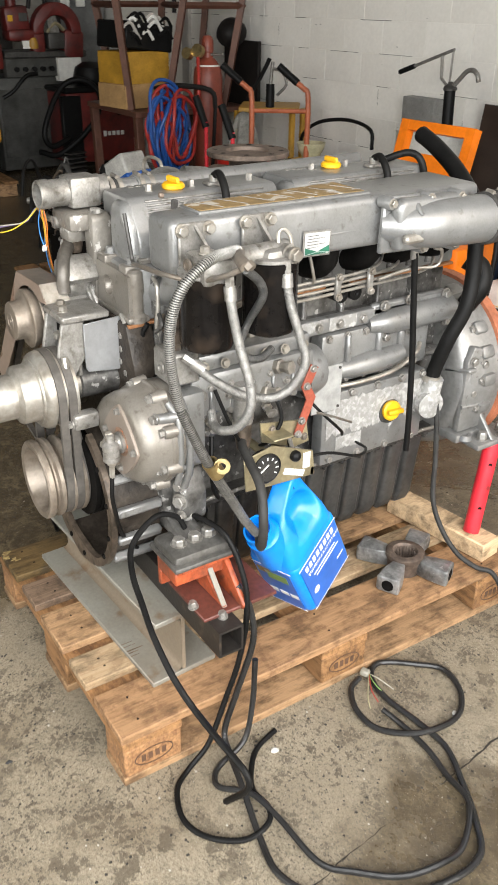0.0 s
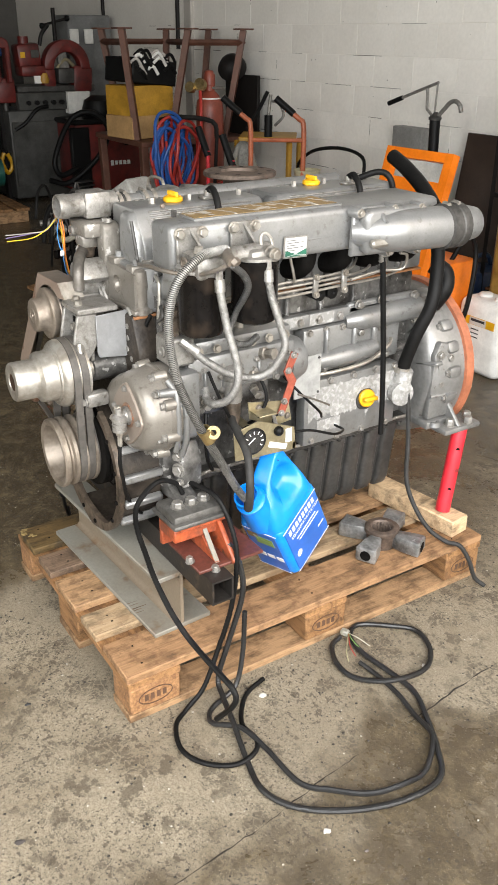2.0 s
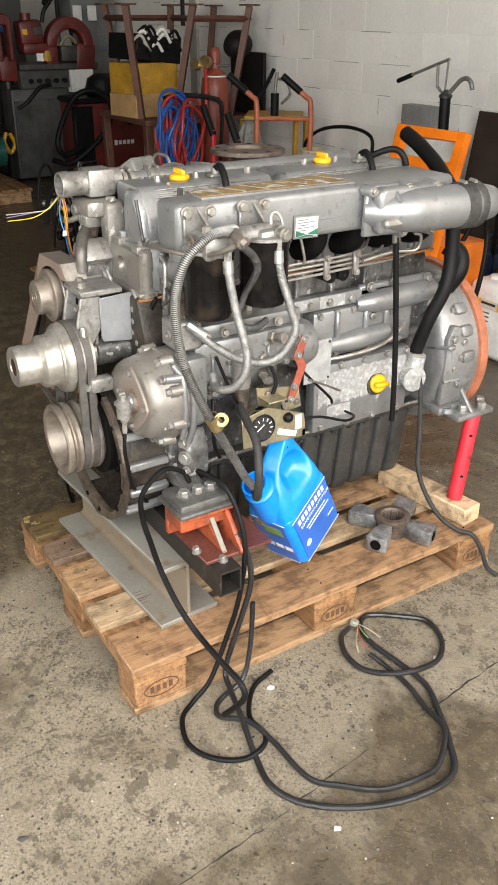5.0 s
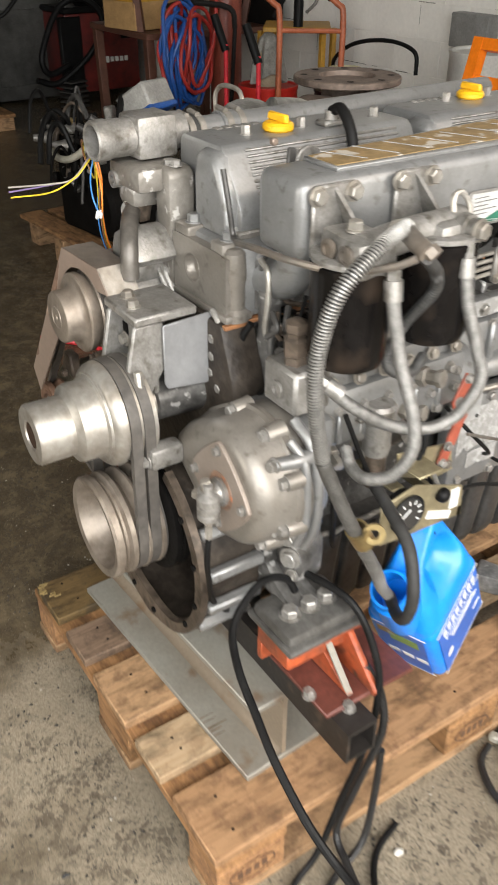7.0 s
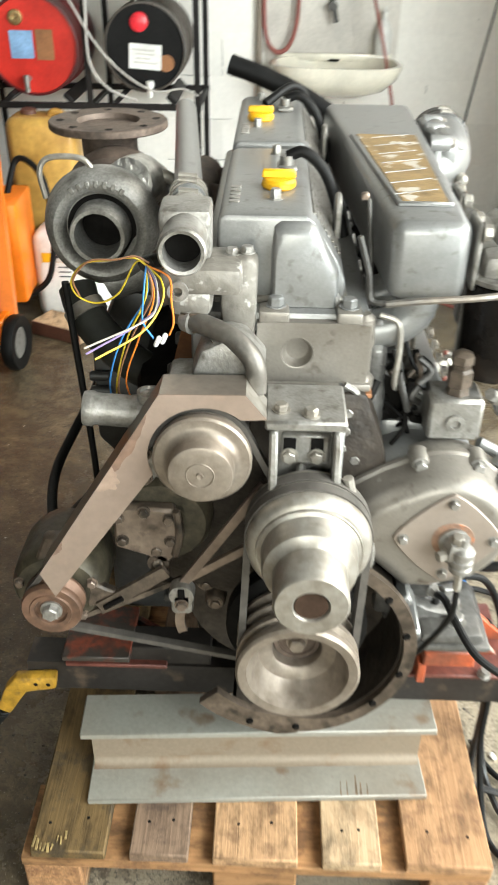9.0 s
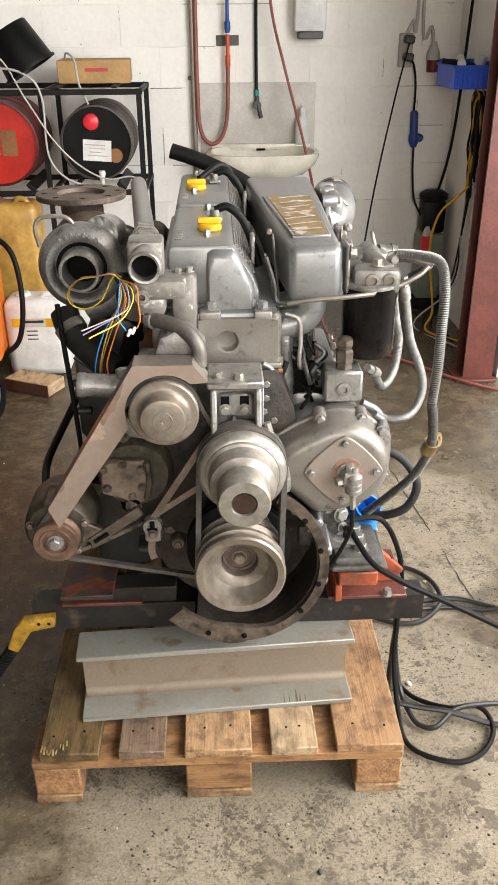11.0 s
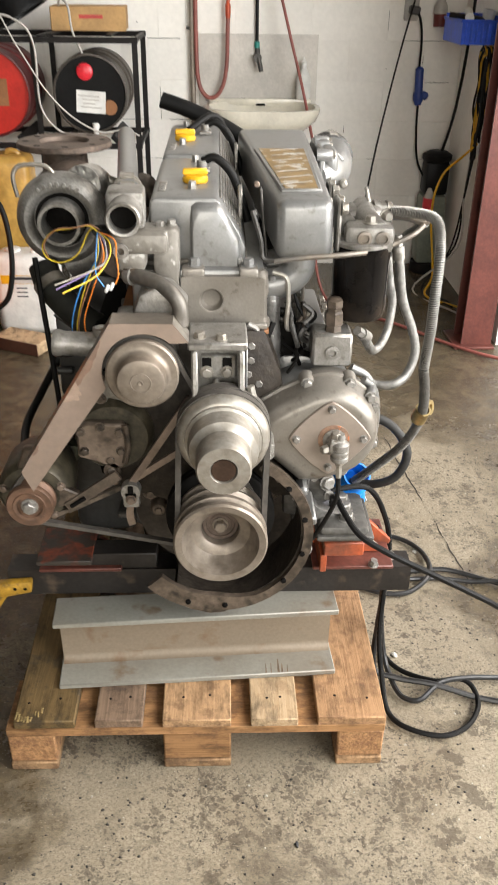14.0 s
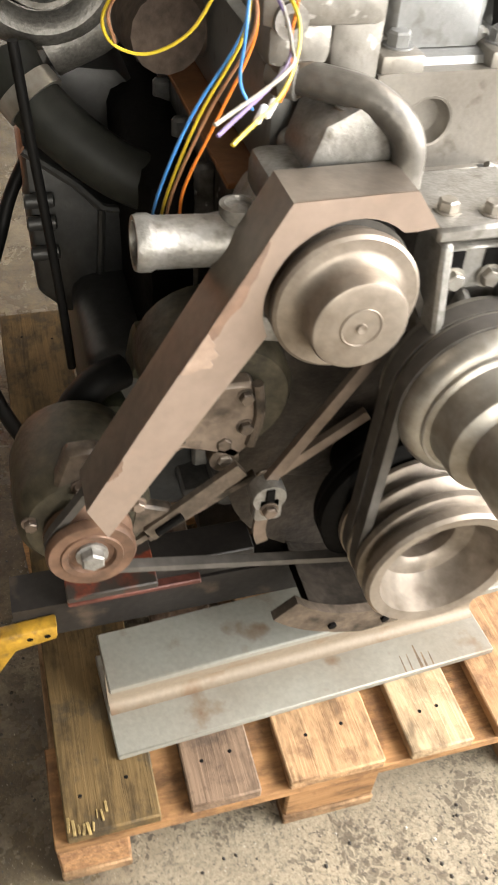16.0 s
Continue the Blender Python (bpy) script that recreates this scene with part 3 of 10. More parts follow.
# ---- steel under the engine ----
def steel_beam():
    """H section, slightly askew across the pallet."""
    b = thing("steel_beam", (0, 0.2, 0.144), "grey primed steel H beam across the pallet", "beam")
    ang = math.atan2(0.034, 0.605)
    u = Vector((math.cos(ang), math.sin(ang), 0))
    v = Vector((-math.sin(ang), math.cos(ang), 0))
    o = Vector((0.003, 0.107, 0))
    m = Matrix(((u.x, v.x, 0, o.x), (u.y, v.y, 0, o.y), (0, 0, 1, 0), (0, 0, 0, 1)))

    tan = mat("rust_filmed_primer", (0.215, 0.17, 0.122), 0.5, 0.08, 0.14, 3, dark=(0.2, 0.16, 0.115), fine=140, bump=0.1, spots=0.05, spot_col=(0.15, 0.085, 0.042), spot_scale=15, soft=0.14)

    def slab(name, lo, hi, bev, mtl=BEAM_STEEL):
        s = Shape().span(lo, hi, bev)
        s.v = [tuple(m @ Vector(p)) for p in s.v]
        part(name, s, mtl, b)

    slab("lower_flange", (-0.303, 0, 0.1445), (0.303, 0.168, 0.1575), 0.002)
    slab("upper_flange", (-0.303, 0.012, 0.306), (0.303, 0.098, 0.319), 0.002)
    slab("web", (-0.300, 0.079, 0.1575), (0.300, 0.088, 0.306), 0.0, tan)
    fil = Shape()
    for z, d in ((0.1575, 1), (0.306, -1)):
        fil.add([m @ Vector((x, 0.079 - a, z + d * c)) for x in (-0.299, 0.299) for a, c in [(0, 0)] + [(0.016 - 0.016 * math.sin(radians(q)), 0.016 - 0.016 * math.cos(radians(q))) for q in range(0, 91, 15)]], [(0, 1, 9, 8)] + [(k, k + 1, k + 9, k + 8) for k in range(1, 7)])
    part("fillet", fil, tan, b)
    rd = random.Random(4)
    streak = mat("rust_streak", (0.17, 0.115, 0.07), 0.7, 0, 0.4, 60)
    for k in range(5):
        x, w, y1 = 0.15 + 0.012 * k + rd.uniform(-0.003, 0.003), rd.uniform(0.0012, 0.003), rd.uniform(0.02, 0.05)
        q = Shape().add([m @ Vector((x - w, 0.003, 0.1577)), m @ Vector((x + w, 0.003, 0.1577)), m @ Vector((x + w * 0.4 + 0.002, y1, 0.1577)), m @ Vector((x - w * 0.4 + 0.002, y1, 0.1577))], [(0, 1, 2, 3)])
        part("rust_streak", q, streak, b)


steel_beam()


def square_bar():
    b = thing("crossbar", (0, 0.228, 0.322), "black square steel tube crossbar carrying the engine mounts", "steel tube")
    y0, y1, z0, z1, t = 0.2, 0.258, 0.3205, 0.385, 0.005
    ring = [(y0, z0), (y1, z0), (y1, z1), (y0, z1)]
    inn = [(y0 + t, z0 + t), (y1 - t, z0 + t), (y1 - t, z1 - t), (y0 + t, z1 - t)]
    part("tube", Shape().band(ring, inn, (-0.405, 0, 0), (0, 1, 0), (0, 0, 1), 0.872), BAR_BLACK, b)
    bk_ = part("yellow_bracket", Shape().prism([(-0.466, 0.284), (-0.444, 0.272), (-0.408, 0.33), (-0.354, 0.342), (-0.352, 0.37), (-0.424, 0.364), (-0.446, 0.336)], (0, 0.1995, 0), (1, 0, 0), (0, 0, 1), 0.022, 0.004, 2), mat("dirty_yellow_plate", (0.5, 0.28, 0.03), 0.45, 0.1, 0.45, 30, spots=0.08, spot_col=(0.1, 0.06, 0.025), spot_scale=40, soft=0.15), b, "dirty yellow hook with holes")
    for x in (-0.366, -0.388):
        part("bracket_hole", Shape().lathe((x, 0.1772, 0.353), (0, -1, 0), [(0.0, 0.0006), (0.004, 0.0006)], 12), DARK, bk_)
    coil_ = [(-0.455, 0.188, 0.28), (-0.48, 0.19, 0.245), (-0.515, 0.195, 0.19), (-0.55, 0.21, 0.13)]
    turns = [Vector(coil_[0]).lerp(Vector(coil_[-1]), k / 132) + Vector((0.4, 0.8, 0.1)) * 0.013 * math.cos(k * 0.9) + Vector((0.7, -0.3, -0.5)) * 0.015 * math.sin(k * 0.9) for k in range(133)]
    part("spring", Shape().tube(turns, 0.0022, 5, 1), RUBBER, b)
    part("spring_tail", Shape().tube([(-0.55, 0.21, 0.13), (-0.575, 0.22, 0.08), (-0.6, 0.24, 0.012), (-0.66, 0.26, 0.008)], 0.006, 7, 4), RUBBER, b)
    part("steel_spacer", Shape().span((-0.235, 0.203, 0.3855), (-0.085, 0.255, 0.425), 0.002), BAR_BLACK, b)
    return b


square_bar()

# ---- the engine ----
ENG = thing("diesel_engine", (0.02, 0.65, 0.24), "silver grey painted six cylinder diesel engine, worn and partly dismantled", "engine")


def corrugated(pts, r, amp, pitch, n=10):
    """Sweep with fine rings, for spiral and braided hoses."""
    P = [Vector(p) for p in pts]
    e = [P[0] * 2 - P[1], *P, P[-1] * 2 - P[-2]]
    dense = []
    for i in range(1, len(e) - 2):
        a, b, c, d = e[i - 1], e[i], e[i + 1], e[i + 2]
        for s in range(40):
            t = s / 40
            dense.append(0.5 * (2 * b + (c - a) * t + (2 * a - 5 * b + 4 * c - d) * t * t + (3 * b - a - 3 * c + d) * t**3))
    dense.append(P[-1])
    out, acc, last = [dense[0]], 0.0, dense[0]
    for p in dense[1:]:
        acc += (p - last).length
        last = p
        if acc >= pitch / 2:
            out.append(p)
            acc = 0.0
    return Shape().tube(out, [r + (amp if i % 2 else -amp) for i in range(len(out))], n, 1)


def block_and_head():
    # crankcase, narrower at the deck, with ribs and core plugs
    blk = part("cylinder_block", Shape().span((-0.13, 0.24, 0.47), (0.12, 1.08, 0.93), 0.012, 2), BLOCK, ENG)
    s = Shape()
    for y in np.arange(0.30, 1.05, 0.11):
        s.span((0.115, y - 0.007, 0.71), (0.138, y + 0.007, 0.92), 0.004)
        s.span((-0.15, y - 0.007, 0.5), (-0.128, y + 0.007, 0.92), 0.004)
    s.span((0.115, 0.25, 0.842), (0.145, 1.07, 0.868), 0.006)
    s.span((0.115, 0.25, 0.70), (0.15, 1.07, 0.72), 0.006)
    part("crankcase_ribs", s, BLOCK, blk)
    part("deck_gasket", Shape().span((-0.137, 0.222, 0.9305), (0.137, 1.09, 0.9365), 0.001), EARTH, ENG)
    part("front_gasket", Shape().span((-0.016, 0.1905, 0.9308), (0.142, 0.23, 0.9372), 0.0008), EARTH, ENG)
    hd = part("cylinder_head", Shape().span((-0.105, 0.212, 0.937), (0.134, 1.09, 1.045), 0.01, 2), PAINT, ENG)
    # front of the head: recessed panel, core plug, corner lugs
    rim_o, rim_i = [], []
    for k in range(48):
        c, sn = math.cos(k * math.pi / 24), math.sin(k * math.pi / 24)
        f = min((0.095 if c > 0 else 0.054) / max(abs(c), 1e-6), (0.043 if sn > 0 else 0.053) / max(abs(sn), 1e-6))
        rim_o.append((0.038 + f * c, 0.993 + f * sn))
        rim_i.append((0.038 + 0.0205 * c, 0.993 + 0.0205 * sn))
    part("front_face", Shape().band(rim_o, rim_i, (0, 0.213, 0), (1, 0, 0), (0, 0, 1), 0.015), PAINT_WARM, hd)
    part("corner_column", Shape().lathe((0.124, 0.218, 0.938), (0, 0, 1), [(0.021, 0), (0.021, 0.012), (0.0155, 0.018), (0.0155, 0.055), (0.018, 0.064), (0.016, 0.1), (0.01, 0.106)], 20), PAINT_WARM, hd)
    part("foot_flange", Shape().span((-0.014, 0.193, 0.9375), (0.14, 0.24, 0.95), 0.004, 2), PAINT_WARM, hd)
    for xa, xb in ((-0.014, 0.026), (0.088, 0.122)):
        part("corner_lug", Shape().span((xa, 0.2, 1.025), (xb, 0.236, 1.05), 0.004, 2), PAINT_WARM, hd)
    part("core_plug", Shape().lathe((0.038, 0.199, 0.993), (0, 1, 0), [(0.0, 0.0125), (0.015, 0.012), (0.018, 0.009), (0.02, 0.004), (0.0212, -0.001), (0.0228, -0.0015), (0.0235, 0.003)], 32, caps=False), PAINT_WARM, hd)
    for x, z in ((0.008, 1.055), (0.105, 1.055)):
        bolt(hd, (x, 0.222, z - 0.005), (0, 0, 1), 0.0105, 0.013, PAINT)
    for y in np.arange(0.26, 1.06, 0.062):
        s = Shape().lathe((0.128, y, 0.95), (0, 0, 1), [(0.015, 0), (0.015, 0.07), (0.011, 0.085)], 14)
        part("head_bolt_boss", s, BLOCK, hd)
    # side wall of the head above the injection pump: vertical posts
    s = Shape()
    s.lathe((0.15, 0.262, 0.93), (0, 0, 1), [(0.017, 0), (0.017, 0.085), (0.012, 0.092)], 16)
    s.lathe((0.15, 0.262, 0.84), (0, 0, 1), [(0.02, 0), (0.02, 0.06), (0.016, 0.09)], 16)
    s.lathe((0.145, 0.32, 0.84), (0, 0, 1), [(0.018, 0), (0.018, 0.09)], 16)
    part("stud_boss", s, BLOCK, hd)
    part("drain_elbow", Shape().tube([(0.15, 0.245, 1.03), (0.175, 0.24, 1.02), (0.18, 0.238, 0.98), (0.178, 0.236, 0.93), (0.19, 0.26, 0.915), (0.23, 0.33, 0.92)], 0.0045, 8), MACHINED, hd)


def rocker_cover(y0, y1, cap_x, cap_y):
    """One valve cover: sloping ribbed flank, flat top with raised bars, filler cap and studs."""
    sec = [(-0.075, 1.045), (0.098, 1.045), (0.1, 1.075), (0.088, 1.105), (0.055, 1.155), (0.045, 1.163), (-0.06, 1.163), (-0.07, 1.155)]
    s = Shape().prism(sec, (0, y1, 0), (1, 0, 0), (0, 0, 1), y1 - y0, 0.006, 2)
    c = part("rocker_cover", s, PAINT, ENG)
    # front bulge, its foot scuffed to bare metal
    nose = [(0.0, 1.046), (0.091, 1.046), (0.09, 1.094), (0.058, 1.15), (0.048, 1.157), (0.012, 1.157), (0.003, 1.15), (0.0, 1.12)]
    q = Shape()
    rings = [(1.0, -0.006), (0.985, 0.004), (0.955, 0.011), (0.91, 0.0155), (0.85, 0.018)]
    q.add([(0.045 + (x - 0.045) * f, y0 - d, 1.046 + (z - 1.046) * f) for f, d in rings for x, z in nose], [(k * 8 + i, k * 8 + (i + 1) % 8, k * 8 + 8 + (i + 1) % 8, k * 8 + 8 + i) for k in range(4) for i in range(8)] + [tuple(range(32, 40))])
    part("cover_nose", q, PAINT, c)
    part("scuffed_foot", Shape().prism([(-0.002, 1.0455), (0.093, 1.0455), (0.0935, 1.06), (0.084, 1.062), (0.071, 1.056), (0.052, 1.057), (0.036, 1.053), (0.02, 1.059), (0.006, 1.053), (-0.002, 1.057)], (0, y0 + 0.006, 0), (1, 0, 0), (0, 0, 1), 0.0212, 0.004, 2), PEEL, c)
    # ribs on the flank
    r = Shape()
    n = 8
    for k in range(n):
        t = (k + 0.5) / n
        x, z = 0.052 + (0.092 - 0.052) * t, 1.158 + (1.098 - 1.158) * t
        r.box((x + 0.001, (y0 + y1) / 2, z), (0.0045, (y1 - y0) * 0.8, 0.0045), 0.001, (0, 34, 0))
    part("flank_ribs", r, CASTING, c)
    # foot flange, worn to metal
    part("cover_flange", Shape().prism([(-0.082, 0), (0.104, 0), (0.104, 0.012), (-0.082, 0.012)], (0, y1 + 0.006, 1.043), (1, 0, 0), (0, 0, 1), y1 - y0 + 0.012, 0.003), PAINT_WORN, c)
    # cast-in mark as plain raised bars
    part("lifting_ear", Shape().prism(arc(cap_y - 0.005, 1.135, 0.024, 0, 180, 14) + [(cap_y - 0.029, 1.1), (cap_y + 0.019, 1.1)], (0.088, 0, 0), (0, 1, 0), (0, 0, 1), 0.008, 0.002), CASTING, c)
    for k in range(5):
        part("raised_mark", Shape().span((-0.058, y0 + 0.05 + k * 0.017, 1.1625), (-0.044, y0 + 0.062 + k * 0.017, 1.1645), 0.0008), CASTING, c)
    cap = part("filler_cap", Shape().lathe((cap_x, cap_y, 1.163), (0, 0, 1), [(0.021, 0), (0.024, 0.003), (0.024, 0.009), (0.02, 0.013), (0.0, 0.014)], 24), YELLOW, c, "yellow plastic filler cap with a raised grip")
    part("cap_grip", Shape().prism([(-0.024, 0), (0.024, 0), (0.0225, 0.012), (-0.0225, 0.012)], (cap_x, cap_y + 0.004, 1.176), (1, 0, 0), (0, 0, 1), 0.008, 0.002), YELLOW, cap)
    for dy in (-0.055, 0.045, 0.19):
        if y0 + 0.03 < cap_y + dy < y1 - 0.02:
            bolt(c, (cap_x - 0.004, cap_y + dy, 1.163), (0, 0, 1), 0.0075, 0.014, CASTING)
    # breather fitting and hose
    br = part("breather_fitting", Shape().span((0.005, cap_y + 0.07, 1.163), (0.035, cap_y + 0.115, 1.172), 0.003).cyl((0.02, cap_y + 0.092, 1.17), (0.02, cap_y + 0.092, 1.185), 0.011), CASTING, c)
    part("breather_hose", Shape().tube([(0.02, cap_y + 0.092, 1.183), (0.045, cap_y + 0.09, 1.19), (0.075, cap_y + 0.085, 1.165), (0.095, cap_y + 0.08, 1.12), (0.11, cap_y + 0.075, 1.07)], 0.0085, 10), RUBBER, c)
    return c


def front_end():
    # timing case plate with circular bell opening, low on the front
    # case colour: oily black that also holds the shade behind the pulleys
    tc = part("timing_case", Shape().prism([(-0.15, 0.60), (-0.02, 0.56), (0.2, 0.58), (0.19, 0.74), (0.165, 0.86), (0.135, 0.94), (-0.03, 0.94), (-0.13, 0.86)], (0, 0.245, 0), (1, 0, 0), (0, 0, 1), 0.06, 0.008, 2), mat("oily_shaded_black_case", (0.045, 0.036, 0.028), 0.45, 0.1, 0.5, 20, dark=(0.012, 0.0095, 0.0075), bump=0.4, spec=0.3), ENG)
    out = arc(0.045, 0.555, 0.188, -138, 62, 34)
    inn = [(0.045 + (0.169 - 0.02 * min(1, max(0, (-60 - a_) / 30))) * math.cos(radians(a_)), 0.555 + (0.169 - 0.02 * min(1, max(0, (-60 - a_) / 30))) * math.sin(radians(a_))) for a_ in np.linspace(-138, 62, 35)]
    s = Shape()
    k = len(out)
    vv = [(a, y, b) for y in (0.085, 0.098) for q in (out, inn) for a, b in q]
    ff = []
    for i in range(k - 1):
        ff += [(i, i + 1, k + i + 1, k + i), (2 * k + i, 3 * k + i, 3 * k + i + 1, 2 * k + i + 1), (i, 2 * k + i, 2 * k + i + 1, i + 1), (k + i, k + i + 1, 3 * k + i + 1, 3 * k + i)]
    ff += [(0, k, 3 * k, 2 * k), (k - 1, 3 * k - 1, 4 * k - 1, 2 * k - 1)]
    s.add(vv, ff)
    # point of the flange at the bottom
    s.prism([(-0.06, 0.40), (0.1, 0.385), (0.06, 0.362), (0.03, 0.358), (-0.01, 0.37)], (0, 0.098, 0), (1, 0, 0), (0, 0, 1), 0.012, 0.002)
    bf = part("bell_flange", s, DIRTY, tc)
    # inner wall of the bell, its inside shade put into the black colour
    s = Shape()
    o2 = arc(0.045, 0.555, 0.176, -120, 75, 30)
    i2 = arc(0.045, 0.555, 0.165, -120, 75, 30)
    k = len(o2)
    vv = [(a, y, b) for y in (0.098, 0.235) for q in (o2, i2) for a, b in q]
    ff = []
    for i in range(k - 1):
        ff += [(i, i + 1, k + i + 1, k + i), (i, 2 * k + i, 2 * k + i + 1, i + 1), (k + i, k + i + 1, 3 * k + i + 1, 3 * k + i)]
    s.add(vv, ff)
    part("bell_wall", s, MATS["oily_shaded_black_case"], tc)
    part("bell_back", Shape().lathe((0.045, 0.215, 0.555), (0, 1, 0), [(0.17, 0), (0.17, 0.02)], 36), MATS["oily_shaded_black_case"], tc)
    for a in (-110, -85, -40, -15, 12, 38):
        bolt(bf, (0.045 + 0.173 * math.cos(radians(a)), 0.085, 0.555 + 0.173 * math.sin(radians(a))), (0, -1, 0), 0.006, 0.004, DARK, False)
    for a in (-38, -16, 6, 28):
        s = Shape().box((0.045 + 0.186 * math.cos(radians(a)), 0.15, 0.555 + 0.186 * math.sin(radians(a))), (0.02, 0.1, 0.02), 0.004, (0, -a, 0))
        part("bell_rib", s, PAINT, tc)
    for x, z in ((0.165, 0.668), (0.17, 0.62), (0.155, 0.58), (-0.09, 0.585), (-0.075, 0.545)):
        b = part("inner_boss", Shape().lathe((x, 0.19, z), (0, 1, 0), [(0.013, 0), (0.017, 0.006), (0.018, 0.03)], 16), DIRTY, tc)
        bolt(b, (x, 0.19, z), (0, -1, 0), 0.008, 0.007, DIRTY)
    # crank pulley with dished face, grooves and damper ring
    cx, cz = 0.052, 0.6
    prof = [(0.0, 0.062), (0.013, 0.062), (0.014, 0.066), (0.034, 0.066), (0.036, 0.044), (0.04, 0.04), (0.055, 0.036), (0.065, 0.022), (0.069, 0.004), (0.071, -0.004), (0.083, -0.006), (0.0865, -0.002), (0.0865, 0.008), (0.079, 0.014), (0.079, 0.018), (0.0865, 0.022), (0.0865, 0.03), (0.074, 0.04), (0.0865, 0.05), (0.0865, 0.054), (0.074, 0.064), (0.0865, 0.074), (0.0865, 0.08), (0.06, 0.085)]
    cp = part("crank_pulley", Shape().lathe((cx, 0, cz), (0, 1, 0), prof, 56), PULLEY, ENG, "worn steel crankshaft pulley with a dished face")
    part("damper_ring", Shape().lathe((cx, 0.085, cz), (0, 1, 0), [(0.05, 0), (0.098, 0), (0.104, 0.004), (0.104, 0.014), (0.1, 0.017), (0.104, 0.02), (0.104, 0.03), (0.098, 0.035), (0.06, 0.045), (0.06, 0.13)], 48), DARK, cp)
    part("hub_washer", Shape().lathe((cx, 0.0595, cz), (0, 1, 0), [(0.0, 0), (0.021, 0.0), (0.022, 0.001), (0.026, 0.001), (0.027, -0.002), (0.033, -0.002), (0.0335, 0.006)], 32), MATS["rusty_dark_iron"], cp)
    bolt(cp, (cx, 0.0595, cz), (0, -1, 0), 0.012, 0.014, PULLEY)
    # fan pulley on its stepped hub
    fx, fz = 0.058, 0.806
    prof = [(0.0, -0.03), (0.0195, -0.03), (0.0205, -0.083), (0.023, -0.087), (0.043, -0.087), (0.046, -0.083), (0.046, -0.034), (0.05, -0.03), (0.058, -0.026), (0.06, -0.02), (0.06, 0.0), (0.0615, 0.003), (0.0615, 0.007), (0.066, 0.0095), (0.068, 0.009), (0.0685, 0.0125), (0.074, 0.014), (0.079, 0.02), (0.081, 0.028), (0.081, 0.032), (0.07, 0.042), (0.081, 0.05), (0.081, 0.054), (0.07, 0.064), (0.081, 0.072), (0.081, 0.078), (0.03, 0.082), (0.03, 0.104)]
    fp = part("fan_pulley", Shape().lathe((fx, 0, fz), (0, 1, 0), prof, 56), MACHINED, ENG, "bright machined stepped fan pulley")
    part("bearing_hub", Shape().lathe((fx, 0.1, fz), (0, 1, 0), [(0.026, 0), (0.034, 0.006), (0.036, 0.09)], 28), BLOCK, fp)
    # added liner: rust brown darkened to hold the bore's shade
    part("hub_bore", Shape().lathe((fx, -0.0845, fz), (0, 1, 0), [(0.0202, 0.0), (0.0188, 0.002), (0.0186, 0.042), (0.0, 0.043)], 28), mat("shaded_rust_bore", (0.05, 0.03, 0.02), 0.7, 0, 0.4, 40, spec=0.1), fp)
    part("shaft_end", Shape().lathe((fx, -0.062, fz), (0, 1, 0), [(0.0, 0.002), (0.003, 0.0), (0.012, 0), (0.0125, 0.02)], 20), MATS["rusty_dark_iron"], fp)

    def loop(name, wheels, y0, w, t, mtl=BELT, par=ENG):
        """Belt round wheels listed in order, as (x, z, r): convex loop by hull of the circles."""
        pts = []
        for x, z, r in wheels:
            pts += [(x + r * math.cos(a), z + r * math.sin(a)) for a in np.linspace(0, 2 * math.pi, 96, endpoint=False)]
        pts = sorted(set((round(a, 5), round(b, 5)) for a, b in pts))

        def half(seq):
            h = []
            for p in seq:
                while len(h) > 1 and (h[-1][0] - h[-2][0]) * (p[1] - h[-2][1]) - (h[-1][1] - h[-2][1]) * (p[0] - h[-2][0]) <= 0:
                    h.pop()
                h.append(p)
            return h[:-1]

        hull = half(pts) + half(pts[::-1])
        c = (sum(p[0] for p in hull) / len(hull), sum(p[1] for p in hull) / len(hull))
        inner = []
        for i, p in enumerate(hull):
            a, b = hull[i - 1], hull[(i + 1) % len(hull)]
            d = Vector((b[0] - a[0], b[1] - a[1])).normalized()
            inner.append((p[0] - d.y * t, p[1] + d.x * t))
        return part(name, Shape().band(hull, inner, (0, y0 + w, 0), (1, 0, 0), (0, 0, 1), w), mtl, par)

    loop("fan_belt", [(fx, fz, 0.083), (cx, cz, 0.085)], 0.033, 0.0165, 0.01)
    loop("fan_belt", [(fx, fz, 0.083), (cx, cz, 0.085)], 0.0545, 0.0165, 0.01)
    # upper left pulley on the coolant pump
    ix, iz = -0.079, 0.911
    prof = [(0.0, 0.022), (0.004, 0.021), (0.0045, 0.0235), (0.016, 0.0235), (0.0165, 0.0225), (0.0175, 0.0225), (0.018, 0.0235), (0.036, 0.0235), (0.0395, 0.025), (0.041, 0.028), (0.041, 0.043), (0.0425, 0.049), (0.047, 0.0535), (0.051, 0.0545), (0.0595, 0.0545), (0.0625, 0.057), (0.0625, 0.066), (0.056, 0.076), (0.0625, 0.086), (0.0625, 0.094), (0.03, 0.096), (0.03, 0.19)]
    ip = part("pump_pulley", Shape().lathe((ix, 0, iz), (0, 1, 0), prof, 48), PULLEY, ENG, "worn steel coolant pump pulley")
    ax, az = -0.302, 0.6375
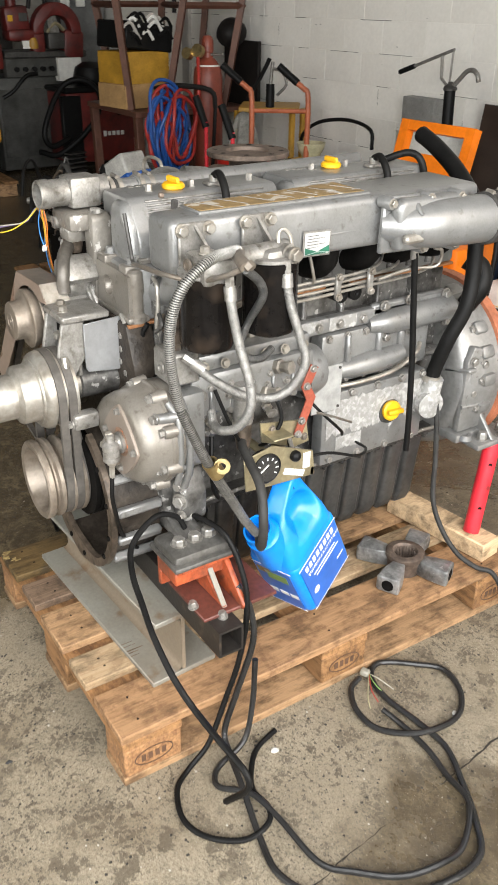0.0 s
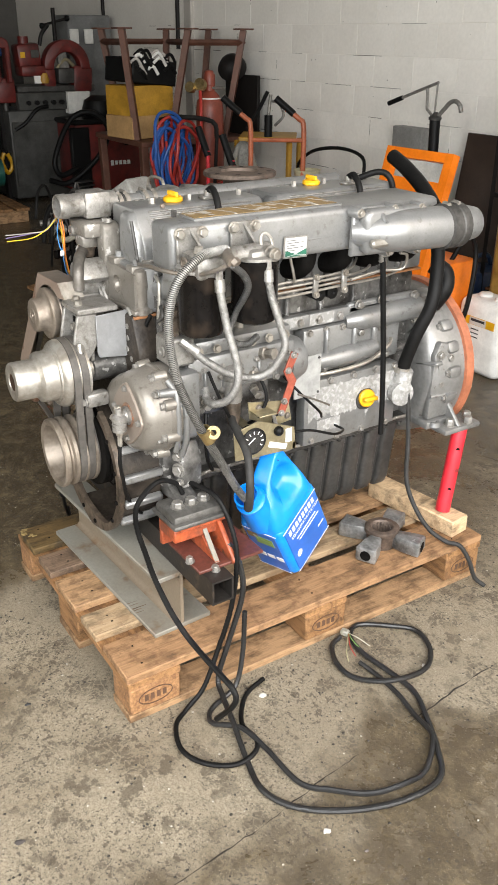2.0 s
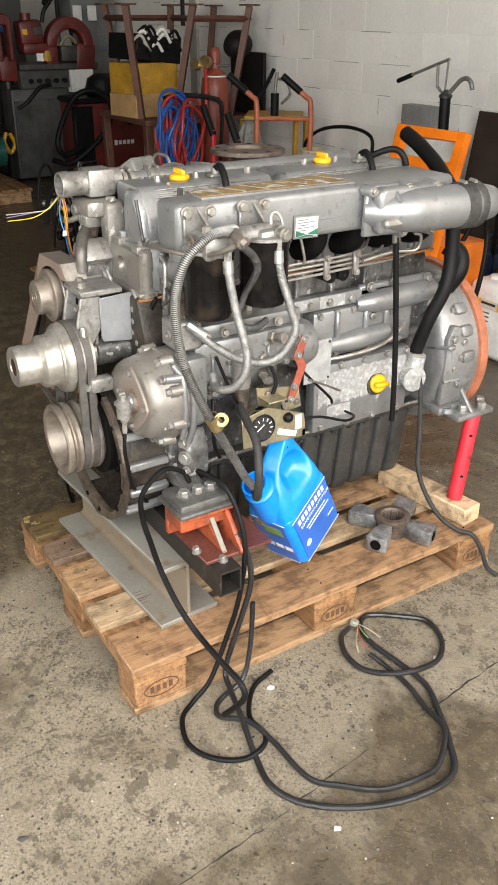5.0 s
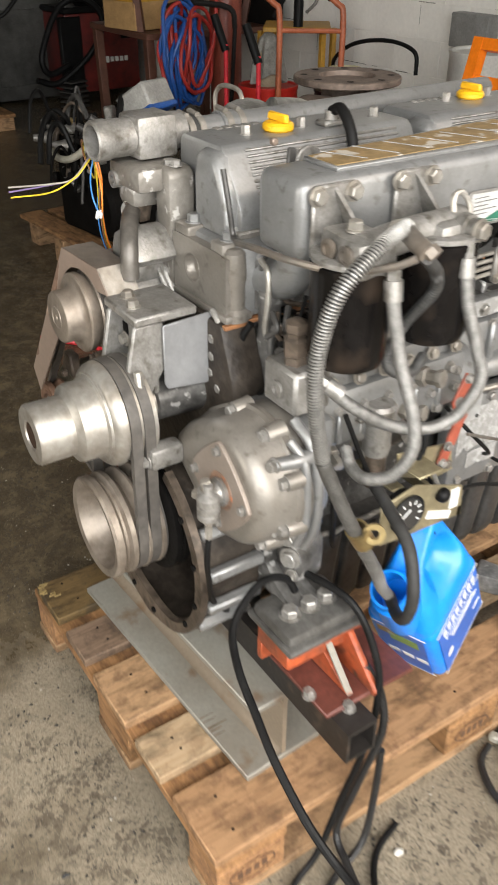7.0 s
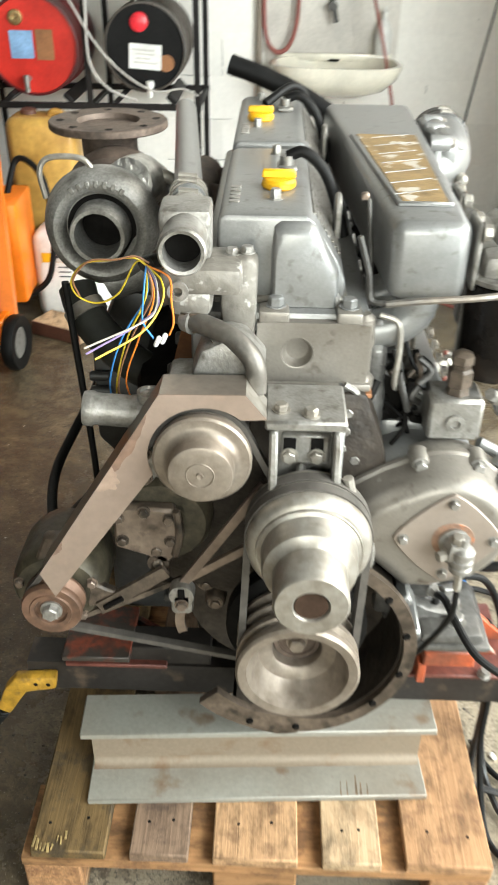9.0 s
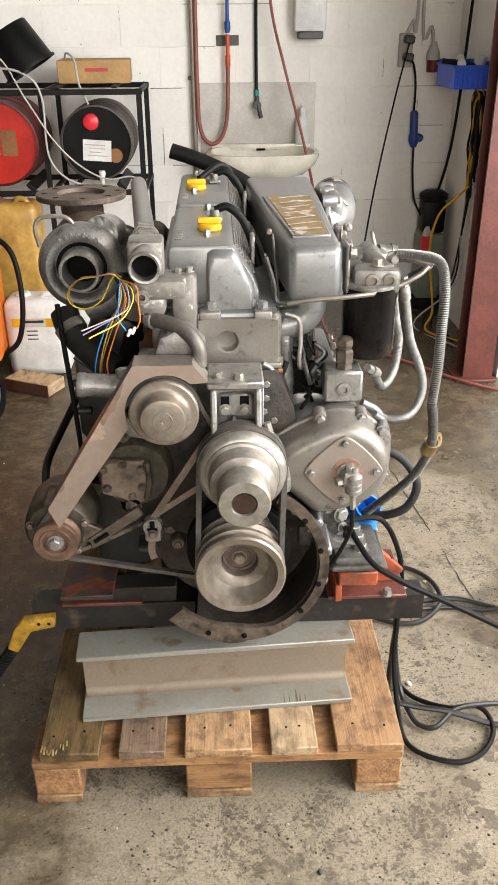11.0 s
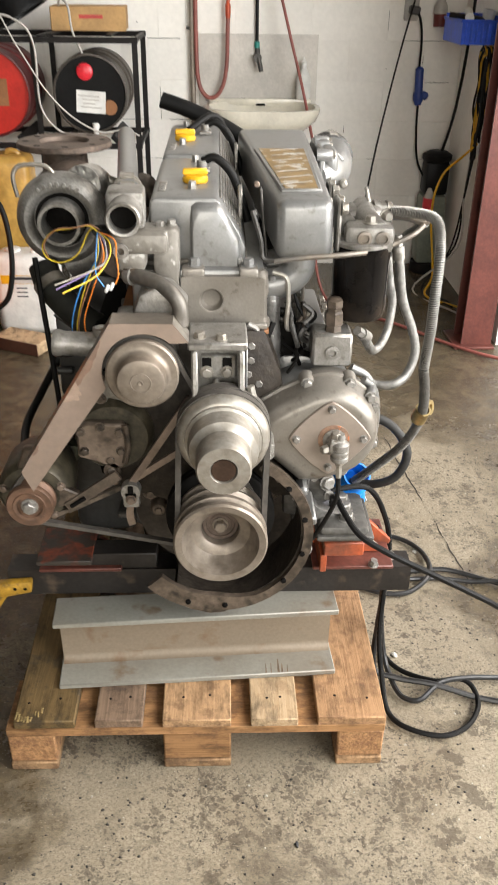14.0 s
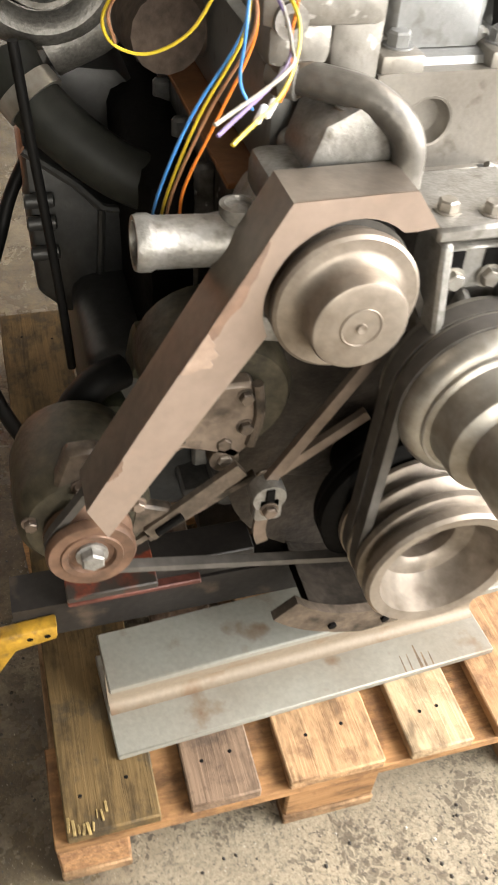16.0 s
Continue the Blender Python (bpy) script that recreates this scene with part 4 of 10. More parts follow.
    alt = part("alternator", Shape().lathe((ax, 0.105, az), (0, 1, 0), [(0.03, 0), (0.06, 0.003), (0.068, 0.012), (0.07, 0.03), (0.07, 0.1), (0.062, 0.125), (0.02, 0.13)], 32), mat("grimy_olive_casting", (0.085, 0.072, 0.046), 0.5, 0.25, 0.45, 24, dark=(0.024, 0.021, 0.014), bump=0.3), ENG, "dusty dark alternator")
    part("alternator_pulley", Shape().lathe((ax, 0.064, az), (0, 1, 0), [(0.0, 0.006), (0.022, 0.006), (0.024, 0.001), (0.03, 0.0), (0.031, 0.002), (0.042, 0.002), (0.0445, 0.006), (0.0445, 0.012), (0.036, 0.02), (0.0445, 0.03), (0.0445, 0.035), (0.02, 0.04)], 36), mat("rust_filmed_steel", (0.2, 0.115, 0.075), 0.5, 0.4, 0.3, 20, spots=0.06, spot_col=(0.07, 0.045, 0.032), spot_scale=34, soft=0.2), alt)
    bolt(alt, (ax, 0.069, az), (0, -1, 0), 0.0125, 0.013, CASTING)
    for k in range(5):
        a_ = radians(k * 72 + 20)
        bolt(alt, (ax + 0.056 * math.cos(a_), 0.108, az + 0.056 * math.sin(a_)), (0, -1, 0), 0.007, 0.008, BROWN_STEEL)
    part("alternator_ear", Shape().prism([(ax + 0.04, az - 0.03), (ax + 0.085, az - 0.02), (ax + 0.09, az), (ax + 0.05, az + 0.02)], (0, 0.122, 0), (1, 0, 0), (0, 0, 1), 0.016, 0.003), DIRTY, alt)
    part("alternator_ear", Shape().prism([(ax - 0.03, az + 0.05), (ax - 0.01, az + 0.1), (ax + 0.02, az + 0.1), (ax + 0.03, az + 0.05)], (0, 0.13, 0), (1, 0, 0), (0, 0, 1), 0.02, 0.004), DIRTY, alt)
    loop("alternator_belt", [(ix, iz, 0.064), (ax, az, 0.0445), (cx, cz, 0.082)], 0.079, 0.012, 0.008)
    # guard of folded sheet over the alternator belt
    rim = arc(ix, iz, 0.069, 47, 203, 18)
    fold = [(-0.303, 0.7245), (-0.130, 1.0), (-0.026, 0.996), (0.0, 0.9615)]
    outline = [*fold[1:], (-0.02, 0.9605), *rim, (-0.286, 0.6825), (-0.303, 0.7245)]

    def lean(q):
        """The guard stands a little askew: its low end further forward."""
        q.v = [(x, y + 0.094 * x, z) for x, y, z in q.v]
        return q

    g = part("belt_guard", lean(Shape().prism(outline, (0, 0.078, 0), (1, 0, 0), (0, 0, 1), 0.0025)), GUARD, ENG, "folded sheet metal belt guard, paint rubbed")
    for (xa, za), (xb, zb) in zip(fold[:-1], fold[1:]):
        d = Vector((xb - xa, 0, zb - za)).normalized()
        nn = Vector((-d.z, 0, d.x)) * 0.0025
        a, b = Vector((xa, 0.076, za)), Vector((xb, 0.076, zb))
        deep = Vector((0, 0.052, 0))
        q = Shape().add([a, b, b + deep, a + deep, a - nn, b - nn, b + deep - nn, a + deep - nn], [(0, 1, 2, 3), (4, 7, 6, 5), (0, 4, 5, 1), (1, 5, 6, 2), (2, 6, 7, 3), (3, 7, 4, 0)])
        part("guard_return", lean(q), MACHINED if xb > -0.01 else mat("bare_guard_edge", (0.235, 0.2, 0.165), 0.38, 0.5, 0.2, 9, bump=0.08, spots=0.02, spot_col=(0.4, 0.24, 0.15), spot_scale=12, soft=0.06), g)
    scuff = mat("bare_scuffed_sheet", (0.36, 0.265, 0.205), 0.5, 0.25, 0.25, 30, dark=(0.28, 0.2, 0.152), bump=0.12)
    rusty = mat("rusted_sheet_edge", (0.205, 0.125, 0.085), 0.6, 0.2, 0.35, 30, dark=(0.15, 0.1, 0.072), bump=0.25)
    rg = random.Random(14)
    along = Vector((fold[1][0] - fold[0][0], fold[1][1] - fold[0][1]))
    inward = Vector((along.y, -along.x)).normalized()
    for k0, k1, w, mtl in ((0.55, 0.9, 0.013, rusty), (0.5, 0.63, 0.026, scuff), (0.12, 0.2, 0.006, rusty)):
        lo, hi = [], []
        for k in range(13):
            q = Vector(fold[0]) + along * (k0 + (k1 - k0) * k / 12)
            wide = w * math.sin(math.pi * (k + 0.3) / 12.6) * rg.uniform(0.55, 1.0)
            lo.append(tuple(q + inward * 0.0004))
            hi.append(tuple(q + inward * (0.0012 + wide)))
        part("rubbed_patch", lean(Shape().prism(lo + hi[::-1], (0, 0.0755 if mtl is rusty else 0.0752, 0), (1, 0, 0), (0, 0, 1), 0.0006)), mtl, g)
    # coolant pump body, outlet stub with cap
    pb = part("coolant_pump", Shape().lathe((ix, 0.12, iz), (0, 1, 0), [(0.05, 0), (0.056, 0.01), (0.056, 0.1)], 28).box((-0.085, 0.16, 0.968), (0.09, 0.07, 0.04), 0.012, (0, 0, 0), 2), CASTING, ENG)
    part("outlet_stub", Shape().lathe((-0.238, 0.13, 0.94), (1, 0, -0.06), [(0.017, 0.012), (0.018, 0), (0.022, 0), (0.0235, 0.004), (0.0235, 0.012), (0.0215, 0.016), (0.0215, 0.06), (0.026, 0.09), (0.03, 0.13)], 28), CASTING, pb)
    part("stub_cap", Shape().lathe((-0.152, 0.13, 0.955), (0, 0, 1), [(0.016, 0), (0.016, 0.012), (0.012, 0.013), (0.011, 0.009), (0.005, 0.009), (0.0, 0.012)], 20), CASTING, pb)
    part("pump_cover", Shape().prism([(-0.1, 0.985), (-0.02, 0.985), (0.0, 1.0), (-0.03, 1.035), (-0.055, 1.04), (-0.085, 1.025)], (0, 0.2, 0), (1, 0, 0), (0, 0, 1), 0.07, 0.008, 2), CASTING, pb)
    bolt(pb, (-0.06, 0.15, 1.035), (0, -0.3, 1), 0.011, 0.012, CASTING)
    web = [(-0.1, 0.99), (-0.084, 1.002), (-0.07, 1.0), (-0.01, 0.937), (-0.012, 0.925), (-0.1, 0.92)]
    part("pump_web", Shape().prism(web, (0, 0.204, 0), (1, 0, 0), (0, 0, 1), 0.014, 0.003), CASTING, pb)
    part("web_rim", Shape().tube([(-0.084, 0.186, 0.998), (-0.07, 0.184, 0.995), (-0.014, 0.186, 0.936)], 0.005, 8, 2), CASTING, pb)
    # thermostat housing, outlet, long coolant pipe
    th = part("thermostat_housing", Shape().lathe((-0.103, 0.118, 1.156), (-0.03, 1, 0), [(0.0225, 0.045), (0.0225, 0), (0.0265, -0.001), (0.029, 0.002), (0.0295, 0.022), (0.0275, 0.026), (0.0275, 0.06), (0.029, 0.075), (0.029, 0.12), (0.028, 0.135), (0.027, 0.15)], 32, caps=False), CASTING, ENG, "pale cast thermostat housing with an open outlet")
    part("outlet_dark", Shape().lathe((-0.104, 0.15, 1.156), (-0.03, 1, 0), [(0.0, 0), (0.0226, 0.0)], 24), DARK, th)
    part("housing_body", Shape().box((-0.106, 0.212, 1.156), (0.064, 0.068, 0.062), 0.007, (0, 0, 2), 2), CASTING, th)
    part("housing_flange", Shape().box((-0.085, 0.2, 1.105), (0.1, 0.09, 0.035), 0.008, None, 2), PAINT_WORN, th)
    part("housing_boss", Shape().box((-0.1, 0.19, 1.075), (0.055, 0.055, 0.04), 0.012, None, 2), PAINT_WORN, th)
    part("housing_neck", Shape().lathe((-0.1, 0.185, 1.062), (0, 0, -1), [(0.024, 0), (0.02, 0.012), (0.016, 0.03)], 20), DIRTY, th)
    part("vertical_arm", Shape().prism([(-0.055, 0.93), (-0.02, 0.94), (-0.016, 1.115), (-0.028, 1.125), (-0.06, 1.12), (-0.064, 1.06)], (0, 0.24, 0), (1, 0, 0), (0, 0, 1), 0.045, 0.007, 2), PAINT_WORN, th)
    for x, z in ((-0.03, 1.125), (-0.05, 1.122)):
        bolt(th, (x, 0.215, z), (0, 0, 1), 0.008, 0.008, CASTING)
    bolt(th, (-0.028, 0.195, 1.0), (0, -1, 0), 0.006, 0.005, DIRTY)
    part("lug", Shape().lathe((-0.113, 0.15, 1.095), (0, 1, 0), [(0.006, 0), (0.013, 0), (0.013, 0.02), (0.006, 0.02)], 18, True), CASTING, th)
    part("bypass_elbow", Shape().tube([(-0.115, 0.188, 1.05), (-0.085, 0.165, 1.047), (-0.045, 0.14, 1.04), (-0.018, 0.125, 1.015), (-0.014, 0.122, 0.975)], 0.0138, 16), mat("dull_grey_elbow", (0.145, 0.132, 0.115), 0.42, 0.45, 0.25, 20, bump=0.2), th)
    part("bypass_clamp", Shape().pipe((-0.104, 0.18, 1.049), (-0.094, 0.172, 1.048), 0.019, 0.014), CASTING, th)
    a, b = Vector((-0.108, 0.27, 1.15)), Vector((-0.184, 1.02, 1.14))
    d = (b - a).normalized()
    part("coolant_pipe", Shape().tube([a, b], 0.021, 24, 1), PAINT, th, "long silver coolant pipe along the head")
    for k in (0.0, 0.02, 0.075, 0.1):
        p = a + d * k
        c = part("hose_clamp", Shape().pipe(p, p + d * 0.011, 0.0275, 0.02), MACHINED, th)
        part("clamp_screw", Shape().cyl(p + Vector((0.012, 0.004, 0.026)), p + Vector((-0.014, 0.004, 0.028)), 0.0045, n=10), MACHINED, c)
    part("hose_sleeve", Shape().tube([a - d * 0.005, a + d * 0.03], 0.0255, 24, 1), RUBBER_GREY, th)
    part("hose_sleeve", Shape().tube([a + d * 0.07, a + d * 0.12], 0.025, 24, 1), PAINT, th)
    # fan bracket: slotted upright, top plate, gusset plate, strut
    fb = part("fan_bracket", Shape().span((-0.002, 0.07, 0.948), (0.1, 0.17, 0.962), 0.003), CASTING, ENG, "cast fan bearing bracket with slots")
    s = Shape().span((0.012, 0.098, 0.83), (0.088, 0.11, 0.948), 0.003)
    for x in (0.004, 0.084):
        s.prism([(0.07, 0.948), (0.117, 0.948), (0.116, 0.872), (0.088, 0.83), (0.05, 0.8), (0.04, 0.806), (0.05, 0.85), (0.06, 0.9)], (x, 0, 0), (0, 1, 0), (0, 0, 1), 0.011, 0.003)
    s.box((0.046, 0.088, 0.862), (0.012, 0.03, 0.05), 0.004, (25, 0, 0)).span((0.02, 0.088, 0.888), (0.082, 0.099, 0.934), 0.004)
    part("upright", s, CASTING, fb)
    for x in (0.03, 0.065):
        sl = Shape().span((x - 0.008, 0.0862, 0.895), (x + 0.008, 0.0882, 0.929), 0.0075, 2)
        part("slot", sl, DARK, fb)
        bolt(fb, (x, 0.0862, 0.903), (0, -1, 0), 0.009, 0.009, MACHINED)
    for x, y in ((0.018, 0.1), (0.055, 0.09)):
        bolt(fb, (x, y, 0.962), (0, 0, 1), 0.009, 0.01, MACHINED)
    gp = Shape().prism([(0.112, 0.943), (0.19, 0.947), (0.194, 0.94), (0.187, 0.835), (0.181, 0.833), (0.116, 0.841), (0.111, 0.85)], (0.0975, 0, 0), (0, 1, 0), (0, 0, 1), 0.004, 0.0012)
    gu = part("gusset_plate", gp, mat("grey_sheet_steel", (0.3, 0.3, 0.3), 0.4, 0.4, 0.12, 8), fb)
    s = Shape().prism([(0.094, 0.95), (0.104, 0.95), (0.128, 0.93), (0.14, 0.87), (0.14, 0.818), (0.094, 0.818)], (0, 0.204, 0), (1, 0, 0), (0, 0, 1), 0.012, 0.003)
    sp = part("gusset_flange", s, BLOCK, fb)
    part("flange_edge", Shape().tube([(0.104, 0.192, 0.95), (0.128, 0.192, 0.93), (0.14, 0.192, 0.87), (0.141, 0.193, 0.82)], 0.005, 8, 2), CASTING, sp)
    for x, z in ((0.111, 0.909), (0.11, 0.88), (0.106, 0.852), (0.126, 0.832)):
        bolt(sp, (x, 0.192, z), (0, -1, 0), 0.0075, 0.009, CASTING)
    part("strut", Shape().tube([(0.105, 0.066, 0.885), (0.118, 0.064, 0.83), (0.13, 0.064, 0.775)], [0.007, 0.007, 0.007], 8, 3), MACHINED, fb)
    sb = part("strut_foot", Shape().box((0.135, 0.085, 0.757), (0.03, 0.055, 0.035), 0.007, None, 2), CASTING, fb)
    bolt(sb, (0.135, 0.057, 0.752), (0, -1, 0), 0.009, 0.009, CASTING)
    # tension arms to the left of the fan pulley
    def arm(name, a, b, w, t=0.01, mtl=DIRTY):
        a, b = Vector(a), Vector(b)
        d = (b - a).normalized()
        p = d.cross(Vector((0, 1, 0))).normalized() * w / 2
        dep = Vector((0, t, 0))
        q = [a + p, a - p, b - p, b + p]
        return part(name, Shape().add(q + [v + dep for v in q], [(0, 1, 2, 3), (7, 6, 5, 4), (0, 4, 5, 1), (1, 5, 6, 2), (2, 6, 7, 3), (3, 7, 4, 0)]), mtl, ENG)

    arm("tension_arm", (0.0, 0.1, 0.845), (-0.115, 0.095, 0.668), 0.013, 0.008, BROWN_STEEL)
    arm("tension_arm", (-0.015, 0.1, 0.74), (-0.112, 0.096, 0.675), 0.012, 0.008, BROWN_STEEL)
    pad = part("arm_pad", Shape().lathe((-0.116, 0.085, 0.655), (0, 1, 0), [(0.0, 0), (0.018, 0), (0.019, 0.004), (0.019, 0.02)], 18).box((-0.116, 0.095, 0.64), (0.032, 0.02, 0.04), 0.006, None, 2), CASTING, ENG)
    part("pad_slot", Shape().span((-0.121, 0.083, 0.652), (-0.111, 0.0855, 0.67), 0.004), DARK, pad)
    bolt(pad, (-0.116, 0.085, 0.64), (0, -1, 0), 0.008, 0.008, BROWN_STEEL)
    part("bent_tab", Shape().prism(arc(-0.05, 0.6, 0.078, 165, 200, 6) + arc(-0.05, 0.6, 0.064, 200, 165, 6), (0, 0.1, 0), (1, 0, 0), (0, 0, 1), 0.006), BROWN_STEEL, ENG)
    arm("adjuster_arm", (-0.24, 0.1, 0.612), (-0.14, 0.11, 0.678), 0.02, 0.008, DIRTY)
    part("adjuster_slot", Shape().tube([(-0.232, 0.098, 0.617), (-0.205, 0.1, 0.634)], 0.0045, 8, 1), DARK, ENG)
    for x, z in ((-0.24, 0.6), (-0.262, 0.592)):
        arm("adjuster_arm", (x, 0.105, z), (x + 0.12, 0.125, z + 0.05), 0.008, 0.008, DIRTY)
    # cover of the oil pump drive behind the guard
    oc = part("drive_cover", Shape().prism([(-0.214, 0.766), (-0.196, 0.778), (-0.127, 0.776), (-0.122, 0.738), (-0.127, 0.69), (-0.143, 0.676), (-0.17, 0.69), (-0.216, 0.706)], (0, 0.152, 0), (1, 0, 0), (0, 0, 1), 0.022, 0.004), mat("dusty_tan_cover", (0.19, 0.145, 0.11), 0.48, 0.25, 0.3, 18, dark=(0.11, 0.082, 0.06), bump=0.2, spots=0.05, spot_col=(0.045, 0.033, 0.024), spot_scale=30, soft=0.15), ENG)
    part("cover_rib", Shape().tube([(-0.124, 0.13, 0.775), (-0.12, 0.129, 0.735), (-0.128, 0.13, 0.695)], 0.006, 8, 3), DIRTY, oc)
    part("drive_case", Shape().lathe((-0.15, 0.15, 0.737), (0, 1, 0), [(0.066, 0), (0.074, 0.012), (0.078, 0.1)], 28), MATS["grimy_olive_casting"], ENG)
    for x, z in ((-0.207, 0.761), (-0.135, 0.761), (-0.134, 0.721), (-0.203, 0.72), (-0.17, 0.772)):
        bolt(oc, (x, 0.13, z), (0, -1, 0), 0.0075, 0.008, DIRTY)
    ear = part("cover_ear", Shape().lathe((-0.154, 0.13, 0.677), (0, 1, 0), [(0.007, 0), (0.016, 0), (0.017, 0.014), (0.007, 0.014)], 18, True), DIRTY, oc)
    bolt(ear, (-0.154, 0.134, 0.677), (0, -1, 0), 0.008, 0.008, PULLEY)
    s = Shape().box((-0.125, 0.15, 0.835), (0.11, 0.03, 0.03), 0.008, (0, 12, 0), 2).box((-0.165, 0.145, 0.85), (0.05, 0.02, 0.05), 0.004, (0, 35, 0))
    lugs = part("pump_lugs", s, CASTING, ENG)
    for x, z in ((-0.165, 0.828), (-0.1, 0.842), (-0.165, 0.868), (-0.155, 0.7)):
        bolt(lugs, (x, 0.134, z), (0, -1, 0), 0.0085, 0.008, DIRTY)
    part("lug_ear", Shape().lathe((-0.155, 0.135, 0.7), (0, 1, 0), [(0.0, 0), (0.015, 0), (0.016, 0.02)], 16), CASTING, lugs)


def gear_cover():
    """Round casting over the injection pump drive, with diamond plate, sensor and bolted rim."""
    cx, cz = 0.2535, 0.757
    tear = arc(cx, cz, 0.1, -78, 124, 30) + [(0.168, 0.826), (0.128, 0.8), (0.1, 0.77), (0.098, 0.735), (0.145, 0.7), (0.185, 0.662), (0.2, 0.648), (0.235, 0.648)]
    rows = [(0.21, 1.0), (0.168, 1.0), (0.15, 0.955), (0.14, 0.945)] + [(0.14 - 0.029 * math.sin(radians(q)), 0.945 - 0.24 * (1 - math.cos(radians(q)))) for q in range(12, 91, 13)]
    k = len(tear)
    vv = [(cx + (a_ - cx) * f, y, cz + (b_ - cz) * f) for y, f in rows for a_, b_ in tear]
    ff = [(i * k + j, i * k + (j + 1) % k, (i + 1) * k + (j + 1) % k, (i + 1) * k + j) for i in range(len(rows) - 1) for j in range(k)] + [tuple((len(rows) - 1) * k + j for j in range(k))]
    g = part("gear_cover", Shape().add(vv, ff), PAINT_WARM, ENG, "rounded silver gear cover with a bolted rim")
    rim = [(cx + (a_ - cx) * 1.04, cz + (b_ - cz) * 1.04) for a_, b_ in tear]
    part("cover_rim", Shape().prism(rim, (0, 0.186, 0), (1, 0, 0), (0, 0, 1), 0.016, 0.004), PAINT_WARM, g)
    neck = Shape().prism([(0.09, 0.70), (0.13, 0.81), (0.2, 0.845), (0.3, 0.84), (0.3, 0.68), (0.24, 0.645), (0.19, 0.60), (0.14, 0.62)], (0, 0.275, 0), (1, 0, 0), (0, 0, 1), 0.09, 0.012, 2)
    part("cover_neck", neck, PAINT, g)
    px, pz = 0.2555, 0.757
    plate = []
    for q in range(40):
        c, sn = math.cos(q * math.pi / 20), math.sin(q * math.pi / 20)
        f = 0.0765 / (abs(c) ** 1.22 + abs(sn) ** 1.22) ** (1 / 1.22)
        plate.append((px + f * c, pz + f * sn))
    # grey plate; its tan tone is reflected light put into the colour
    dp = part("diamond_plate", Shape().prism(plate, (0, 0.1125, 0), (1, 0, 0), (0, 0, 1), 0.0065, 0.0015), mat("warm_lit_diamond_plate", (0.262, 0.218, 0.182), 0.42, 0.3, 0.1, 7, dark=(0.215, 0.176, 0.146), bump=0.06), g)
    for x, z in ((0.193, 0.757), (0.2555, 0.819), (0.318, 0.757), (0.2545, 0.697)):
        bolt(dp, (x, 0.106, z), (0, -1, 0), 0.0065, 0.008, CASTING)
    part("rusty_ring", Shape().lathe((0.262, 0.1058, 0.757), (0, -1, 0), [(0.0, 0.0006), (0.029, 0.0006), (0.0295, 0.0)], 24), mat("rust_stained_plate", (0.36, 0.22, 0.15), 0.5, 0.35, 0.4, 40, spots=0.1, spot_col=(0.5, 0.16, 0.06), spot_scale=60), dp)
    v = part("pressure_sensor", Shape().lathe((0.263, 0.106, 0.757), (0, -1, 0), [(0.021, 0), (0.022, 0.006), (0.016, 0.008), (0.013, 0.022)], 20).box((0.262, 0.084, 0.757), (0.024, 0.024, 0.03), 0.005, (0, 10, 0), 2), CASTING, g)
    part("sensor_body", Shape().lathe((0.271, 0.08, 0.726), (0, 0, 1), [(0.009, 0), (0.0165, 0.002), (0.0165, 0.009), (0.0145, 0.0105), (0.0145, 0.0125), (0.0165, 0.014), (0.0165, 0.021), (0.0145, 0.0225), (0.0145, 0.0245), (0.0165, 0.026), (0.0165, 0.036), (0.012, 0.04), (0.007, 0.042), (0.007, 0.056)], 22), CASTING, v)
    part("sensor_stem", Shape().lathe((0.271, 0.08, 0.728), (0.02, -0.05, -1), [(0.0095, 0), (0.0095, 0.009), (0.006, 0.012), (0.006, 0.034), (0.005, 0.038)], 6), MACHINED, v)
    part("sensor_lead", Shape().tube([(0.272, 0.078, 0.694), (0.271, 0.075, 0.65), (0.258, 0.085, 0.6), (0.232, 0.105, 0.53), (0.204, 0.14, 0.47), (0.188, 0.165, 0.44)], 0.0045, 8), RUBBER, v)
    bolt(v, (0.262, 0.083, 0.772), (0, -0.2, 1), 0.0085, 0.012, MACHINED)
    bolt(v, (0.249, 0.082, 0.75), (-1, -0.5, 0), 0.0085, 0.013, MACHINED)
    for x, z in ((0.166, 0.808), (0.214, 0.846), (0.293, 0.846), (0.342, 0.796), (0.345, 0.72), (0.291, 0.659)):
        b = part("rim_boss", Shape().lathe((x, 0.158, z), (0, 1, 0), [(0.0118, 0), (0.013, 0.003), (0.015, 0.028)], 16), PAINT_WARM, g)
        bolt(b, (x, 0.158, z), (0, -1, 0), 0.009, 0.0105, CASTING)
    # bolted lugs and cast ridges on the flank
    for y, z in ((0.148, 0.823), (0.15, 0.79), (0.152, 0.712)):
        b = part("flank_lug", Shape().tube([(0.331, y, z), (0.339, y + 0.03, z), (0.338, y + 0.06, z)], [0.009, 0.0105, 0.0105], 12, 3), PAINT, g)
        bolt(b, (0.331, y, z), (0.15, -1, 0), 0.0085, 0.011, CASTING)
    s = Shape().tube([(0.322, 0.178, 0.845), (0.345, 0.186, 0.82), (0.354, 0.186, 0.775), (0.352, 0.186, 0.72), (0.335, 0.186, 0.675)], 0.0065, 10)
    s.tube([(0.3, 0.2, 0.86), (0.335, 0.204, 0.835), (0.352, 0.206, 0.78), (0.35, 0.206, 0.71), (0.33, 0.204, 0.66)], 0.008, 10)
    part("cast_ridge", s, PAINT, g)
